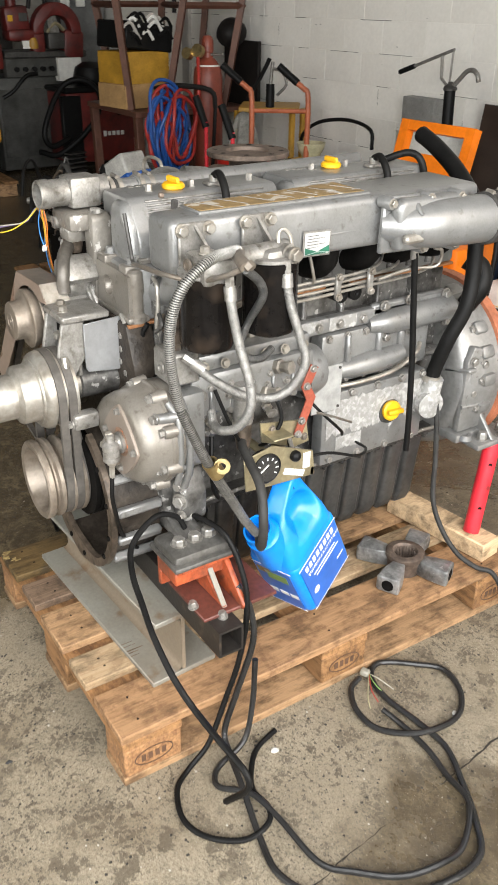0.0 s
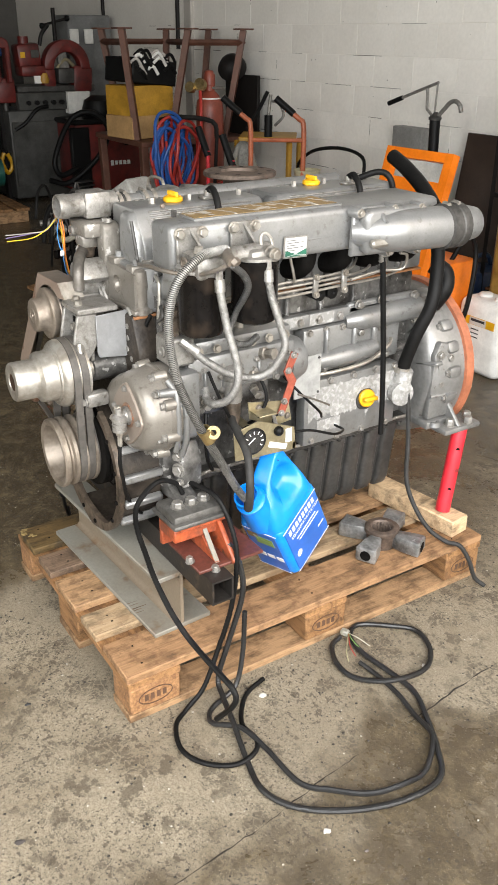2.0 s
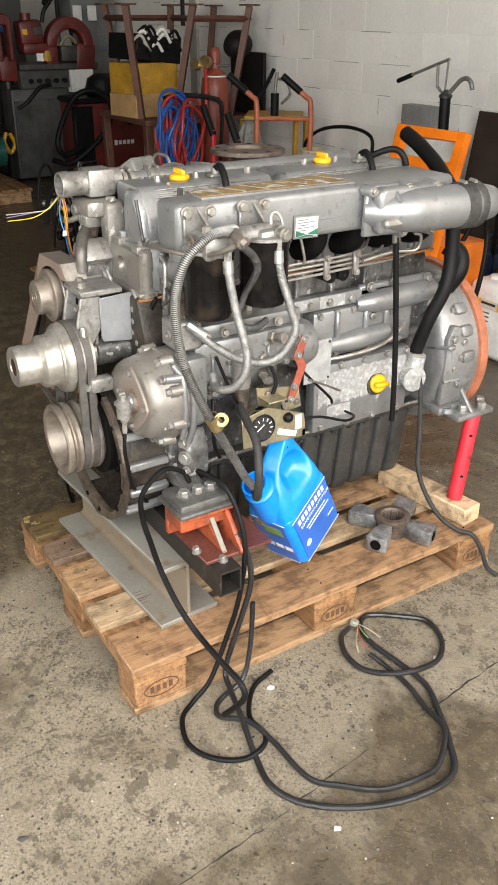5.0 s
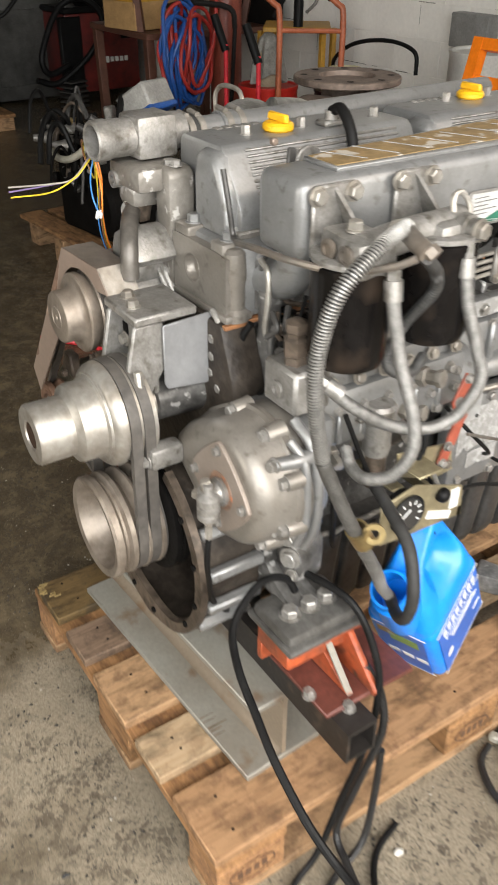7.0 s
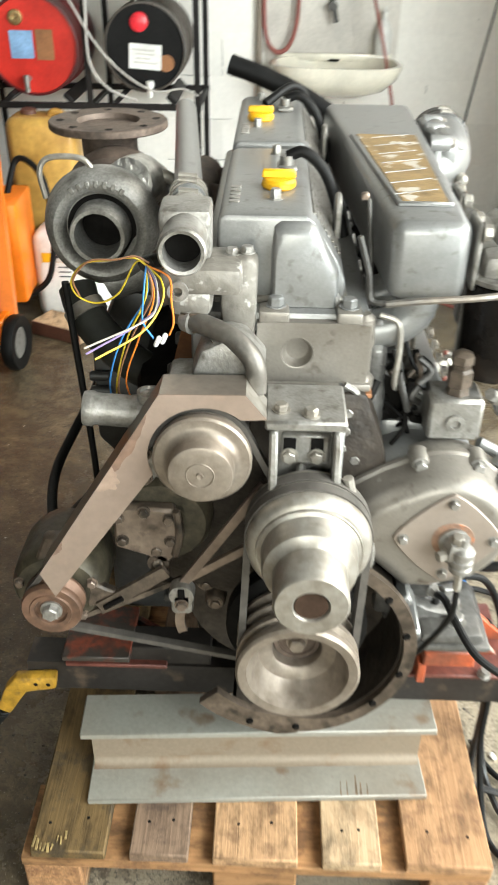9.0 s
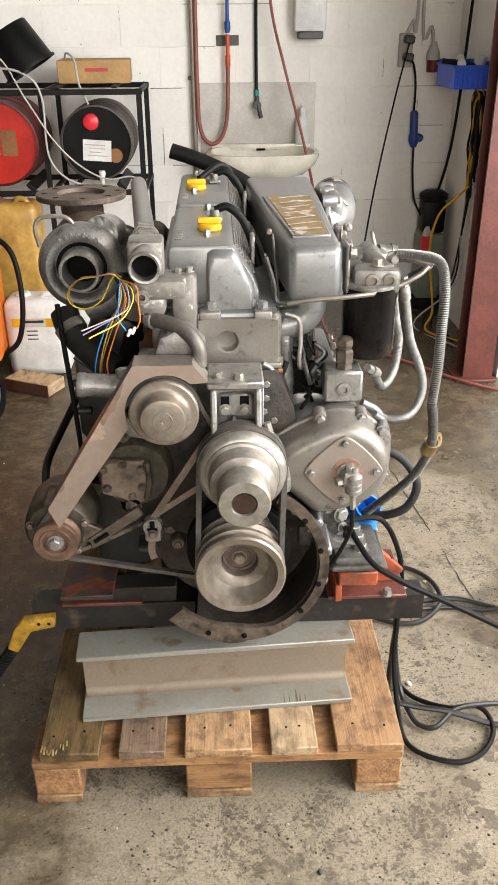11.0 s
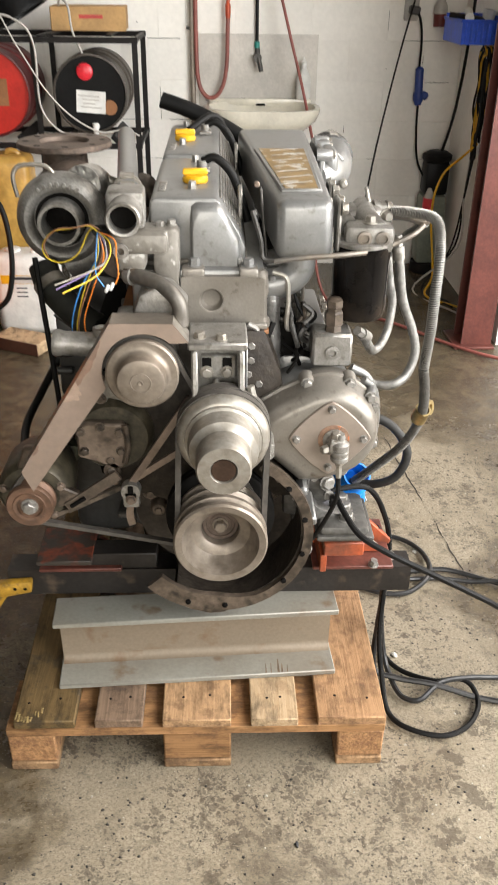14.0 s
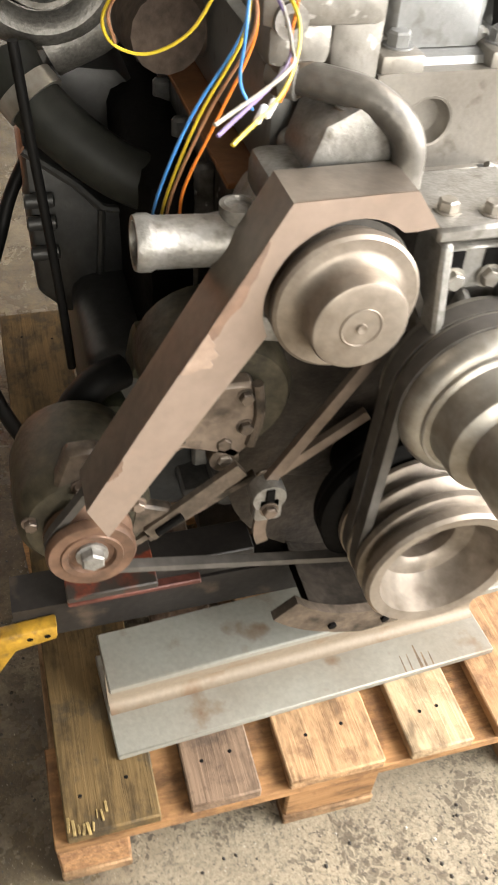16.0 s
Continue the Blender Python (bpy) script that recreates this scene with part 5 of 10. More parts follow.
    for x, z in ((0.235, 0.64), (0.262, 0.65)):
        bolt(g, (x, 0.172, z), (0.2, -1, 0), 0.0095, 0.016, CASTING)
    # lower foot of the case
    s = Shape().prism([(0.205, 0.64), (0.262, 0.655), (0.285, 0.6), (0.282, 0.535), (0.24, 0.53), (0.21, 0.57)], (0, 0.285, 0), (1, 0, 0), (0, 0, 1), 0.06, 0.012, 2).span((0.18, 0.2, 0.52), (0.235, 0.3, 0.62), 0.012, 2)
    f = part("case_foot", s, BLOCK, ENG)
    for x, y, z, r in ((0.27, 0.224, 0.625, 0.011), (0.273, 0.224, 0.588, 0.014), (0.278, 0.224, 0.556, 0.009)):
        bolt(f, (x, y, z), (0.5, -1, 0.1), r, 0.012, CASTING)


block_and_head()
rocker_cover(0.245, 0.6, 0.008, 0.371)
rocker_cover(0.645, 1.04, -0.026, 0.811)
front_end()
gear_cover()


def jagged(y0, y1, top, low, x, seed):
    """Thin ragged flake of paint on a side face."""
    rows = [(y, low + (top - low) * (0.32 * noise.noise((y * 28, seed, 0)) + 0.16 * noise.noise((y * 75, seed, 1)) + 0.12 * noise.noise((y * 210, seed, 3)))) for y in np.linspace(y1, y0, 90)]
    head = [(y, top + 0.12 * (top - low) * noise.noise((y * 90, seed, 7))) for y in np.linspace(y0, y1, 30)]
    return Shape().prism([(a, max(low - 0.03, b)) for a, b in head + rows], (x, 0, 0), (0, 1, 0), (0, 0, 1), 0.0007)


def intake_side():
    # intake manifold: long rounded box, wider at the back
    bm_out = [(0.155, 0.232), (0.255, 0.232), (0.268, 0.72), (0.272, 1.0), (0.1, 1.0)]
    mf = part("intake_manifold", Shape().prism(bm_out, (0, 0, 1.055), (1, 0, 0), (0, 1, 0), 0.106, 0.016, 3), PAINT, ENG, "long silver intake manifold with a worn gold sticker")
    part("manifold_lid", Shape().prism([(0.165, 0.3), (0.24, 0.3), (0.25, 0.7), (0.13, 0.7)], (0, 0, 1.16), (1, 0, 0), (0, 1, 0), 0.007, 0.002), PAINT, mf)
    st = part("gold_sticker", Shape().prism([(0.172, 0.305), (0.232, 0.305), (0.24, 0.69), (0.14, 0.69)], (0, 0, 1.1668), (1, 0, 0), (0, 1, 0), 0.0012), STICKER, mf)
    for k in range(7):
        part("pale_stripe", Shape().box((0.195, 0.345 + k * 0.055, 1.1685), (0.07, 0.0025, 0.0008), 0, (0, 0, 24)), PEEL, st)
    part("side_ridge", Shape().span((0.255, 0.55, 1.092), (0.2665, 0.71, 1.098), 0.002), PAINT, mf)
    # runners under the manifold; from y 0.45 back their shade is painted black
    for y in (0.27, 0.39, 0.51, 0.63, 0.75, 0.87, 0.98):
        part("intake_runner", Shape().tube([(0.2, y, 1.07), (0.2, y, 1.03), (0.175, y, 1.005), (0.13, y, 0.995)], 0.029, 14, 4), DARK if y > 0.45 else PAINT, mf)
    # rating plate
    rp = part("rating_plate", Shape().box((0.2672, 0.553, 1.083), (0.0015, 0.07, 0.052), 0.0006, (-2, 1, 0)), CASTING, mf, "aluminium rating plate with green corners and print")
    part("plate_field", Shape().box((0.2684, 0.553, 1.083), (0.0012, 0.062, 0.044), 0.0004, (-2, 1, 0)), mat("plate_white", (0.6, 0.6, 0.58), 0.4, 0.2), rp)
    for q in ([(-0.03, -0.02), (-0.03, -0.006), (0, -0.0165)], [(0.03, -0.02), (0.03, -0.006), (0, -0.0165)], [(-0.03, -0.0215), (0.03, -0.0215), (0.0, -0.0175)]):
        part("green_corner", Shape().prism(q, (0.2691, 0.553, 1.083), (0, 1, 0), (0, 0, 1), 0.0006), TAG_GREEN, rp)
    for k in range(5):
        part("print_line", Shape().span((0.269, 0.528, 1.0985 - k * 0.0058), (0.2695, 0.556 + 0.018 * (k % 2), 1.0997 - k * 0.0058)), BELT, rp)
    part("manifold_clip", Shape().lathe((0.268, 0.73, 1.088), (1, 0, 0), [(0.0, 0.02), (0.01, 0.018), (0.012, 0.0)], 14).tube([(0.28, 0.73, 1.088), (0.29, 0.735, 1.07), (0.285, 0.755, 1.065), (0.285, 0.77, 1.05)], 0.006, 8), PAINT, mf)
    # filter bracket: two gussets bolted to the manifold
    for y in (0.24, 0.375):
        s = Shape().prism([(0, 0.0), (0.062, 0.0), (0.058, -0.03), (0.034, -0.085), (0, -0.09)], (0.262, y, 1.158), (0, 1, 0), (0, 0, 1), 0.008, 0.003)
        s.add([(0.268, y + 0.03, 1.155), (0.268, y + 0.036, 1.155), (0.268, y + 0.062, 1.075), (0.268, y + 0.068, 1.075), (0.335, y + 0.052, 1.075), (0.335, y + 0.058, 1.075)], [(0, 2, 4), (1, 5, 3), (0, 4, 5, 1), (2, 3, 5, 4), (0, 1, 3, 2)])
        s.box((0.3, y + 0.035, 1.078), (0.07, 0.05, 0.007), 0.002)
        gs = part("filter_bracket", s, CASTING, ENG)
        for dy, z in ((0.006, 1.146), (0.062, 1.145)):
            bolt(gs, (0.27, y + dy, z), (1, 0, 0), 0.0105, 0.011, MACHINED)
    # filter head bar
    h = part("filter_head", Shape().tube([(0.345, 0.255, 1.098), (0.335, 0.33, 1.1), (0.335, 0.43, 1.103)], 0.021, 18, 3).box((0.325, 0.268, 1.09), (0.09, 0.06, 0.05), 0.012, (0, 0, -6), 2).box((0.335, 0.4, 1.092), (0.07, 0.07, 0.045), 0.012, None, 2), CASTING, ENG, "cast fuel filter head")
    for x in (0.312, 0.345):
        p = part("plug", Shape().lathe((x, 0.235, 1.095), (0, -1, 0), [(0.013, 0), (0.013, 0.004), (0.008, 0.005), (0.0075, 0.0015), (0.0, 0.0015)], 18), COPPER, h)
    bolt(h, (0.325, 0.262, 1.117), (0, 0, 1), 0.01, 0.012, MACHINED)
    bolt(h, (0.36, 0.3, 1.12), (0.3, -1, 0), 0.01, 0.014, MACHINED)
    bj = part("banjo_bolt", Shape().lathe((0.355, 0.412, 1.105), (1, 0.1, 0), [(0.017, 0), (0.017, 0.014), (0.013, 0.015), (0.013, 0.028)], 20), CASTING, h)
    bolt(bj, (0.382, 0.415, 1.105), (1, 0.1, 0), 0.012, 0.012, MACHINED)
    part("lifting_eye", Shape().tube([(0.345, 0.405, 1.12), (0.34, 0.408, 1.138), (0.34, 0.42, 1.142), (0.345, 0.43, 1.13), (0.35, 0.432, 1.112)], 0.004, 8), MACHINED, h)
    for x, y, zb in ((0.315, 0.27, 0.93), (0.335, 0.395, 0.945)):
        f = part("fuel_filter", Shape().lathe((x, y, zb), (0, 0, 1), [(0.0, -0.003), (0.012, -0.003), (0.013, 0.002), (0.036, 0.004), (0.047, 0.01), (0.052, 0.022), (0.0525, 0.135), (0.0535, 0.138), (0.0535, 0.145), (0.048, 0.148)], 36), FILTER, ENG, "glossy black spin-on fuel filter with dust")
        part("filter_seal", Shape().lathe((x, y, zb + 0.146), (0, 0, 1), [(0.05, 0), (0.053, 0.002), (0.053, 0.008), (0.05, 0.01)], 32), CASTING, f)
    # elbow casting at the back of the manifold and its outlet
    el = part("intake_elbow", Shape().tube([(0.27, 0.715, 1.1), (0.3, 0.76, 1.1), (0.318, 0.82, 1.1), (0.33, 0.9, 1.1), (0.335, 0.96, 1.1)], [0.03, 0.043, 0.05, 0.051, 0.051], 28, 6), PAINT, ENG, "silver cast air intake elbow with bolts")
    part("elbow_flange", Shape().prism([(0.7, 1.045), (0.9, 1.038), (0.91, 1.155), (0.705, 1.163)], (0.278, 0, 0), (0, 1, 0), (0, 0, 1), 0.014, 0.004), PAINT, el)
    for p in ((0.292, 0.712, 1.15), (0.297, 0.812, 1.152), (0.305, 0.893, 1.149), (0.297, 0.806, 1.05), (0.3, 0.895, 1.046)):
        b = part("elbow_boss", Shape().lathe(p, (1, 0, 0), [(0.014, -0.02), (0.013, 0.012), (0.011, 0.015)], 14), PAINT, el)
        bolt(b, (p[0] + 0.014, p[1], p[2]), (1, 0, 0), 0.0085, 0.009, MACHINED)
    box_ = Shape().prism([(0.722, 1.052), (0.91, 1.046), (0.935, 1.06), (0.94, 1.14), (0.9, 1.157), (0.73, 1.16), (0.716, 1.145)], (0.29, 0, 0), (0, 1, 0), (0, 0, 1), 0.034, 0.013, 3)
    part("elbow_box", box_, PAINT, el)
    for y in (0.765, 0.855):
        part("elbow_rib", Shape().prism([(0.292, 1.158), (0.324, 1.15), (0.345, 1.128), (0.292, 1.128)], (0, y + 0.006, 0), (1, 0, 0), (0, 0, 1), 0.012, 0.003), PAINT, el)
    part("cast_pad", Shape().box((0.338, 0.757, 1.083), (0.018, 0.075, 0.02), 0.005, (0, -15, 3)), MACHINED, el)
    part("outlet_sleeve", Shape().lathe((0.335, 0.945, 1.1), (0, 1, 0), [(0.05, 0), (0.056, 0.003), (0.056, 0.024), (0.053, 0.027), (0.053, 0.035), (0.056, 0.038), (0.056, 0.06), (0.05, 0.064)], 32), GREY_IRON, el)
    part("outlet_pipe", Shape().tube([(0.335, 1.0, 1.1), (0.336, 1.03, 1.1), (0.336, 1.058, 1.099)], [0.046, 0.045, 0.04], 28, 4), PAINT, el)
    for y in (0.956, 0.99):
        part("clamp_screw", Shape().cyl((0.33, y, 1.156), (0.35, y, 1.154), 0.006, n=10).box((0.34, y, 1.152), (0.025, 0.014, 0.006), 0.002), MACHINED, el)
    # injection pump body, governor, drain
    pm = part("injection_pump", Shape().span((0.165, 0.255, 0.765), (0.275, 0.56, 0.86), 0.014, 2), PAINT, ENG, "in-line fuel injection pump")
    part("pump_top", Shape().span((0.175, 0.27, 0.86), (0.265, 0.55, 0.895), 0.008, 2), PAINT, pm)
    part("governor", Shape().lathe((0.22, 0.55, 0.79), (0, 1, 0), [(0.06, 0), (0.06, 0.03), (0.052, 0.05), (0.03, 0.055)], 28), PAINT, pm)
    part("cam_case", Shape().span((0.17, 0.26, 0.70), (0.25, 0.5, 0.77), 0.014, 2), BLOCK, pm)
    for k in range(5):
        yy = 0.3 + k * 0.05
        part("pump_rib", Shape().span((0.27, yy - 0.005, 0.775), (0.282, yy + 0.005, 0.825), 0.003), PAINT, pm)
    for yy, zz in ((0.52, 0.84), (0.54, 0.8), (0.5, 0.775), (0.47, 0.72), (0.4, 0.715), (0.3, 0.72)):
        bolt(pm, (0.276 if zz > 0.77 else 0.25, yy, zz), (1, 0, 0), 0.008, 0.009, CASTING)
    for yy, zz, rr in ((0.46, 0.84, 0.016), (0.43, 0.79, 0.014)):
        part("pump_union", Shape().lathe((0.272, yy, zz), (1, 0.3, 0.2), [(rr, 0), (rr, 0.012), (rr * 0.7, 0.014), (rr * 0.7, 0.03), (rr * 0.9, 0.031), (rr * 0.9, 0.04), (0.0, 0.041)], 6), MACHINED, pm)
    for k in range(6):
        y = 0.285 + k * 0.048
        d = part("delivery_valve", Shape().lathe((0.215, y, 0.893), (0, 0, 1), [(0.013, 0), (0.013, 0.014), (0.009, 0.016), (0.009, 0.034)], 6).lathe((0.215, y, 0.925), (0, 0, 1), [(0.0075, 0), (0.0075, 0.012)], 8), MACHINED, pm)
        bolt(pm, (0.276, y, 0.876), (1, 0, 0.2), 0.0085, 0.008, MACHINED)
        bolt(pm, (0.277, y + 0.012, 0.83), (1, 0, 0), 0.006, 0.006, CASTING)
    nb = part("pump_nose_block", Shape().span((0.225, 0.2, 0.86), (0.3, 0.262, 0.925), 0.005), CASTING, pm)
    part("nose_fitting", Shape().lathe((0.265, 0.225, 0.924), (0, 0, 1), [(0.017, 0), (0.015, 0.012), (0.018, 0.014), (0.018, 0.036), (0.014, 0.04), (0.014, 0.046), (0.016, 0.048), (0.016, 0.06), (0.008, 0.065)], 6), DIRTY, pm)
    part("nose_plug", Shape().lathe((0.262, 0.199, 0.89), (0, -1, 0), [(0.013, 0), (0.013, 0.004), (0.007, 0.005), (0.006, 0.001), (0.0, 0.001)], 16), CASTING, pm)
    part("sight_screw", Shape().lathe((0.272, 0.275, 0.82), (1, 0, 0), [(0.012, 0), (0.012, 0.012), (0.008, 0.016), (0.0, 0.017)], 18), CASTING, pm)
    part("feed_pump", Shape().lathe((0.285, 0.37, 0.74), (0, 0, 1), [(0.0, 0), (0.02, 0), (0.022, 0.01), (0.022, 0.055), (0.026, 0.06), (0.027, 0.082), (0.022, 0.088), (0.0, 0.089)], 24).box((0.26, 0.37, 0.78), (0.04, 0.06, 0.04), 0.008), CASTING, pm)
    part("feed_base", Shape().lathe((0.285, 0.37, 0.71), (0, 0, 1), [(0.014, -0.03), (0.018, 0.0), (0.018, 0.03)], 18), DIRTY, pm)
    for pts_, r_ in (([(0.29, 0.3, 0.83), (0.302, 0.32, 0.77), (0.3, 0.35, 0.71), (0.27, 0.39, 0.66)], 0.004), ([(0.285, 0.44, 0.8), (0.31, 0.45, 0.74), (0.3, 0.43, 0.69), (0.27, 0.42, 0.66)], 0.0045), ([(0.28, 0.52, 0.77), (0.305, 0.56, 0.72), (0.3, 0.62, 0.66), (0.26, 0.66, 0.62)], 0.0035), ([(0.275, 0.3, 0.72), (0.29, 0.29, 0.66), (0.28, 0.3, 0.6), (0.25, 0.33, 0.55)], 0.005)):
        part("pump_lead", Shape().tube(pts_, r_, 8, 6), RUBBER, pm)
    for k in range(5):
        yy = 0.32 + 0.048 * k
        bolt(pm, (0.2755, yy + 0.02, 0.805), (1, 0, 0), 0.0065, 0.008, CASTING)
    for yy in (0.31, 0.36, 0.45):
        part("pump_union", Shape().lathe((0.25, yy, 0.745), (1, -0.2, -0.3), [(0.012, 0), (0.012, 0.01), (0.008, 0.011), (0.008, 0.024), (0.01, 0.025), (0.01, 0.034), (0.0, 0.035)], 6), MACHINED, pm)
    # injection lines with clamps
    for k in range(4):
        z = 0.985 - k * 0.011
        pts = [(0.215, 0.33 + 0.048 * k, 0.94), (0.218, 0.36 + 0.045 * k, 0.965), (0.225, 0.52, z), (0.222, 0.7, z + 0.002), (0.2, 0.78 + 0.05 * k, z + 0.005), (0.16, 0.83 + 0.055 * k, 1.0)]
        part("injection_line", Shape().tube(pts, 0.0036, 8, 10), MACHINED, ENG)
    for y in (0.645, 0.735):
        c = part("line_clamp", Shape().box((0.23, y, 0.968), (0.01, 0.016, 0.058), 0.003), CASTING, ENG)
        bolt(c, (0.235, y, 0.99), (1, 0, 0), 0.007, 0.007, MACHINED)
        bolt(c, (0.235, y, 0.946), (1, 0, 0), 0.007, 0.007, MACHINED)
    part("return_line", Shape().tube([(0.25, 0.74, 0.975), (0.25, 0.83, 0.985), (0.262, 0.9, 0.985), (0.27, 0.905, 1.02), (0.27, 0.88, 1.03)], 0.004, 8), MACHINED, ENG)
    part("return_line", Shape().tube([(0.235, 0.56, 1.055), (0.235, 0.575, 1.0), (0.225, 0.58, 0.985)], 0.0035, 8), MACHINED, ENG)
    # block side furniture: rail, tube, plugs, covers
    rl = part("side_rail", Shape().span((0.14, 0.57, 0.835), (0.165, 0.96, 0.872), 0.006, 2), PAINT, ENG)
    part("peeled_patch", jagged(0.6, 0.655, 0.87, 0.845, 0.1655, 3), PEEL, rl)
    part("peeled_patch", jagged(0.68, 0.76, 0.87, 0.84, 0.1655, 7), PEEL, rl)
    for y in (0.59, 0.65, 0.71, 0.78, 0.86, 0.93):
        bolt(rl, (0.165, y, 0.853), (1, 0, 0), 0.0095, 0.009, CASTING)
    cy = part("coolant_tube", Shape().tube([(0.16, 0.8, 0.83), (0.168, 0.86, 0.832), (0.168, 0.95, 0.833), (0.166, 1.06, 0.834)], [0.018, 0.03, 0.032, 0.032], 22, 5).box((0.155, 0.93, 0.865), (0.02, 0.24, 0.03), 0.006), PAINT, ENG)
    for y, z in ((0.84, 0.875), (0.92, 0.877), (1.04, 0.872), (0.85, 0.795), (0.93, 0.795), (1.05, 0.8)):
        bolt(cy, (0.17, y, z), (1, 0, 0), 0.0105, 0.012, CASTING)
    for y in (0.70, 0.74):
        part("rubber_plug", Shape().lathe((0.13, y, 0.925), (1, 0, 0), [(0.017, 0), (0.017, 0.05), (0.006, 0.052), (0.0, 0.048)], 18), RUBBER, ENG)
    s = Shape().span((0.15, 0.655, 0.50), (0.19, 0.985, 0.69), 0.006, 2)
    sc = part("side_cover", s, PAINT, ENG, "side cover with peeling white paint")
    part("peeled_patch", jagged(0.668, 0.978, 0.668, 0.575, 0.1905, 11), PEEL, sc)
    part("peeled_patch", jagged(0.70, 0.78, 0.57, 0.535, 0.1905, 5), PEEL, sc)
    for y, z in ((0.675, 0.68), (0.74, 0.683), (0.82, 0.683), (0.9, 0.683), (0.97, 0.68), (0.68, 0.515), (0.77, 0.51), (0.86, 0.51), (0.95, 0.51)):
        bolt(sc, (0.19, y, z), (1, 0, 0), 0.0085, 0.009, CASTING)
    part("filler_boss", Shape().lathe((0.18, 0.867, 0.6), (1, 0, 0.1), [(0.035, 0), (0.032, 0.014), (0.02, 0.015)], 22), GREY_IRON, sc)
    cap = part("oil_cap", Shape().lathe((0.194, 0.867, 0.605), (1, -0.1, 0.1), [(0.024, 0), (0.026, 0.003), (0.026, 0.011), (0.022, 0.015), (0.0, 0.016)], 24), YELLOW, sc, "yellow plastic oil filler cap")
    part("cap_grip", Shape().box((0.217, 0.867, 0.608), (0.014, 0.046, 0.012), 0.003, (0, -6, -4)), YELLOW, cap)
    bl = part("tappet_cover", Shape().span((0.12, 0.66, 0.70), (0.168, 1.0, 0.83), 0.01, 2), PAINT, ENG)
    part("cover_bulge", Shape().tube([(0.165, 0.70, 0.735), (0.175, 0.8, 0.74), (0.175, 0.9, 0.745)], [0.02, 0.028, 0.024], 16, 4), PAINT, bl)
    for y in np.arange(0.68, 1.0, 0.055):
        bolt(bl, (0.168, y, 0.82), (1, 0, 0), 0.008, 0.008, CASTING)
        bolt(bl, (0.168, y, 0.712), (1, 0, 0), 0.008, 0.008, CASTING)
    for y, z in ((0.735, 0.79), (0.83, 0.79), (0.9, 0.79)):
        part("cast_rib", Shape().span((0.16, y - 0.008, 0.75), (0.18, y + 0.008, 0.825), 0.005), PAINT, bl)
    pl = part("blank_plate", Shape().span((0.213, 0.6, 0.665), (0.2165, 0.685, 0.778), 0.001), mat("bare_sheet_aluminium", (0.43, 0.43, 0.415), 0.5, 0.35, 0.15, 20), ENG, "bare aluminium blanking plate")
    for y, z in ((0.608, 0.77), (0.677, 0.77), (0.677, 0.673)):
        bolt(pl, (0.2165, y, z), (1, 0, 0), 0.0035, 0.003, GREY_IRON)
    part("plate_stay", Shape().span((0.15, 0.61, 0.7), (0.213, 0.66, 0.74), 0.004), PAINT, ENG)
    part("drain_pipe", Shape().tube([(0.19, 0.66, 0.71), (0.21, 0.75, 0.715), (0.215, 0.85, 0.725), (0.21, 0.92, 0.755), (0.19, 0.95, 0.765)], 0.0055, 8), MACHINED, ENG)
    # outlet with hose behind the side cover
    ho = part("hose_outlet", Shape().lathe((0.195, 0.99, 0.6), (0.2, 0.1, 1), [(0.03, -0.015), (0.036, 0.0), (0.036, 0.02), (0.028, 0.03), (0.024, 0.07)], 24).lathe((0.2, 0.985, 0.6), (1, -0.2, 0), [(0.036, 0), (0.036, 0.025), (0.03, 0.028)], 24), PEEL, ENG)
    part("black_hose", Shape().tube([(0.2, 0.993, 0.655), (0.21, 0.995, 0.7), (0.232, 1.005, 0.78), (0.25, 1.03, 0.86), (0.245, 1.045, 0.94), (0.238, 1.045, 1.04)], 0.0185, 16), RUBBER, ENG)
    part("hose_clamp", Shape().pipe((0.199, 0.992, 0.66), (0.2, 0.993, 0.675), 0.024, 0.019), MACHINED, ENG)
    part("lower_coolant_hose", Shape().tube([(0.17, 1.1, 0.95), (0.2, 1.12, 0.93), (0.215, 1.11, 0.89), (0.195, 1.09, 0.84)], 0.025, 16), RUBBER, ENG)
    part("dipstick_tube", Shape().tube([(0.262, 0.83, 1.03), (0.255, 0.85, 0.9), (0.25, 0.87, 0.75), (0.245, 0.885, 0.6), (0.243, 0.89, 0.505)], 0.0075, 10), RUBBER, ENG)
    tb = part("tube_bracket", Shape().box((0.262, 0.83, 1.03), (0.012, 0.02, 0.04), 0.003), CASTING, ENG)
    bolt(tb, (0.268, 0.83, 1.035), (1, 0, 0), 0.008, 0.008, MACHINED)
    # ribbed sump
    bead = Shape().tube([(0.17 + 0.004 * noise.noise((k * 1.7, 0, 0)), 0.28 + k * 0.02, 0.497 + 0.009 * noise.noise((k * 0.9, 3, 0))) for k in range(40)], 0.005, 7, 3)
    part("sealant_bead", bead, PAINT_WORN, ENG)
    part("sump_flange", Shape().span((-0.17, 0.26, 0.475), (0.165, 1.07, 0.492), 0.004), GREY_IRON, ENG)
    su = part("oil_sump", Shape().prism([(-0.14, 0.476), (0.135, 0.476), (0.11, 0.26), (0.085, 0.235), (-0.1, 0.235), (-0.12, 0.26)], (0, 1.05, 0), (1, 0, 0), (0, 0, 1), 0.68, 0.01, 2), SUMP_GREY, ENG, "dark grey ribbed oil sump")
    for k in range(10):
        y = 0.392 + k * 0.067
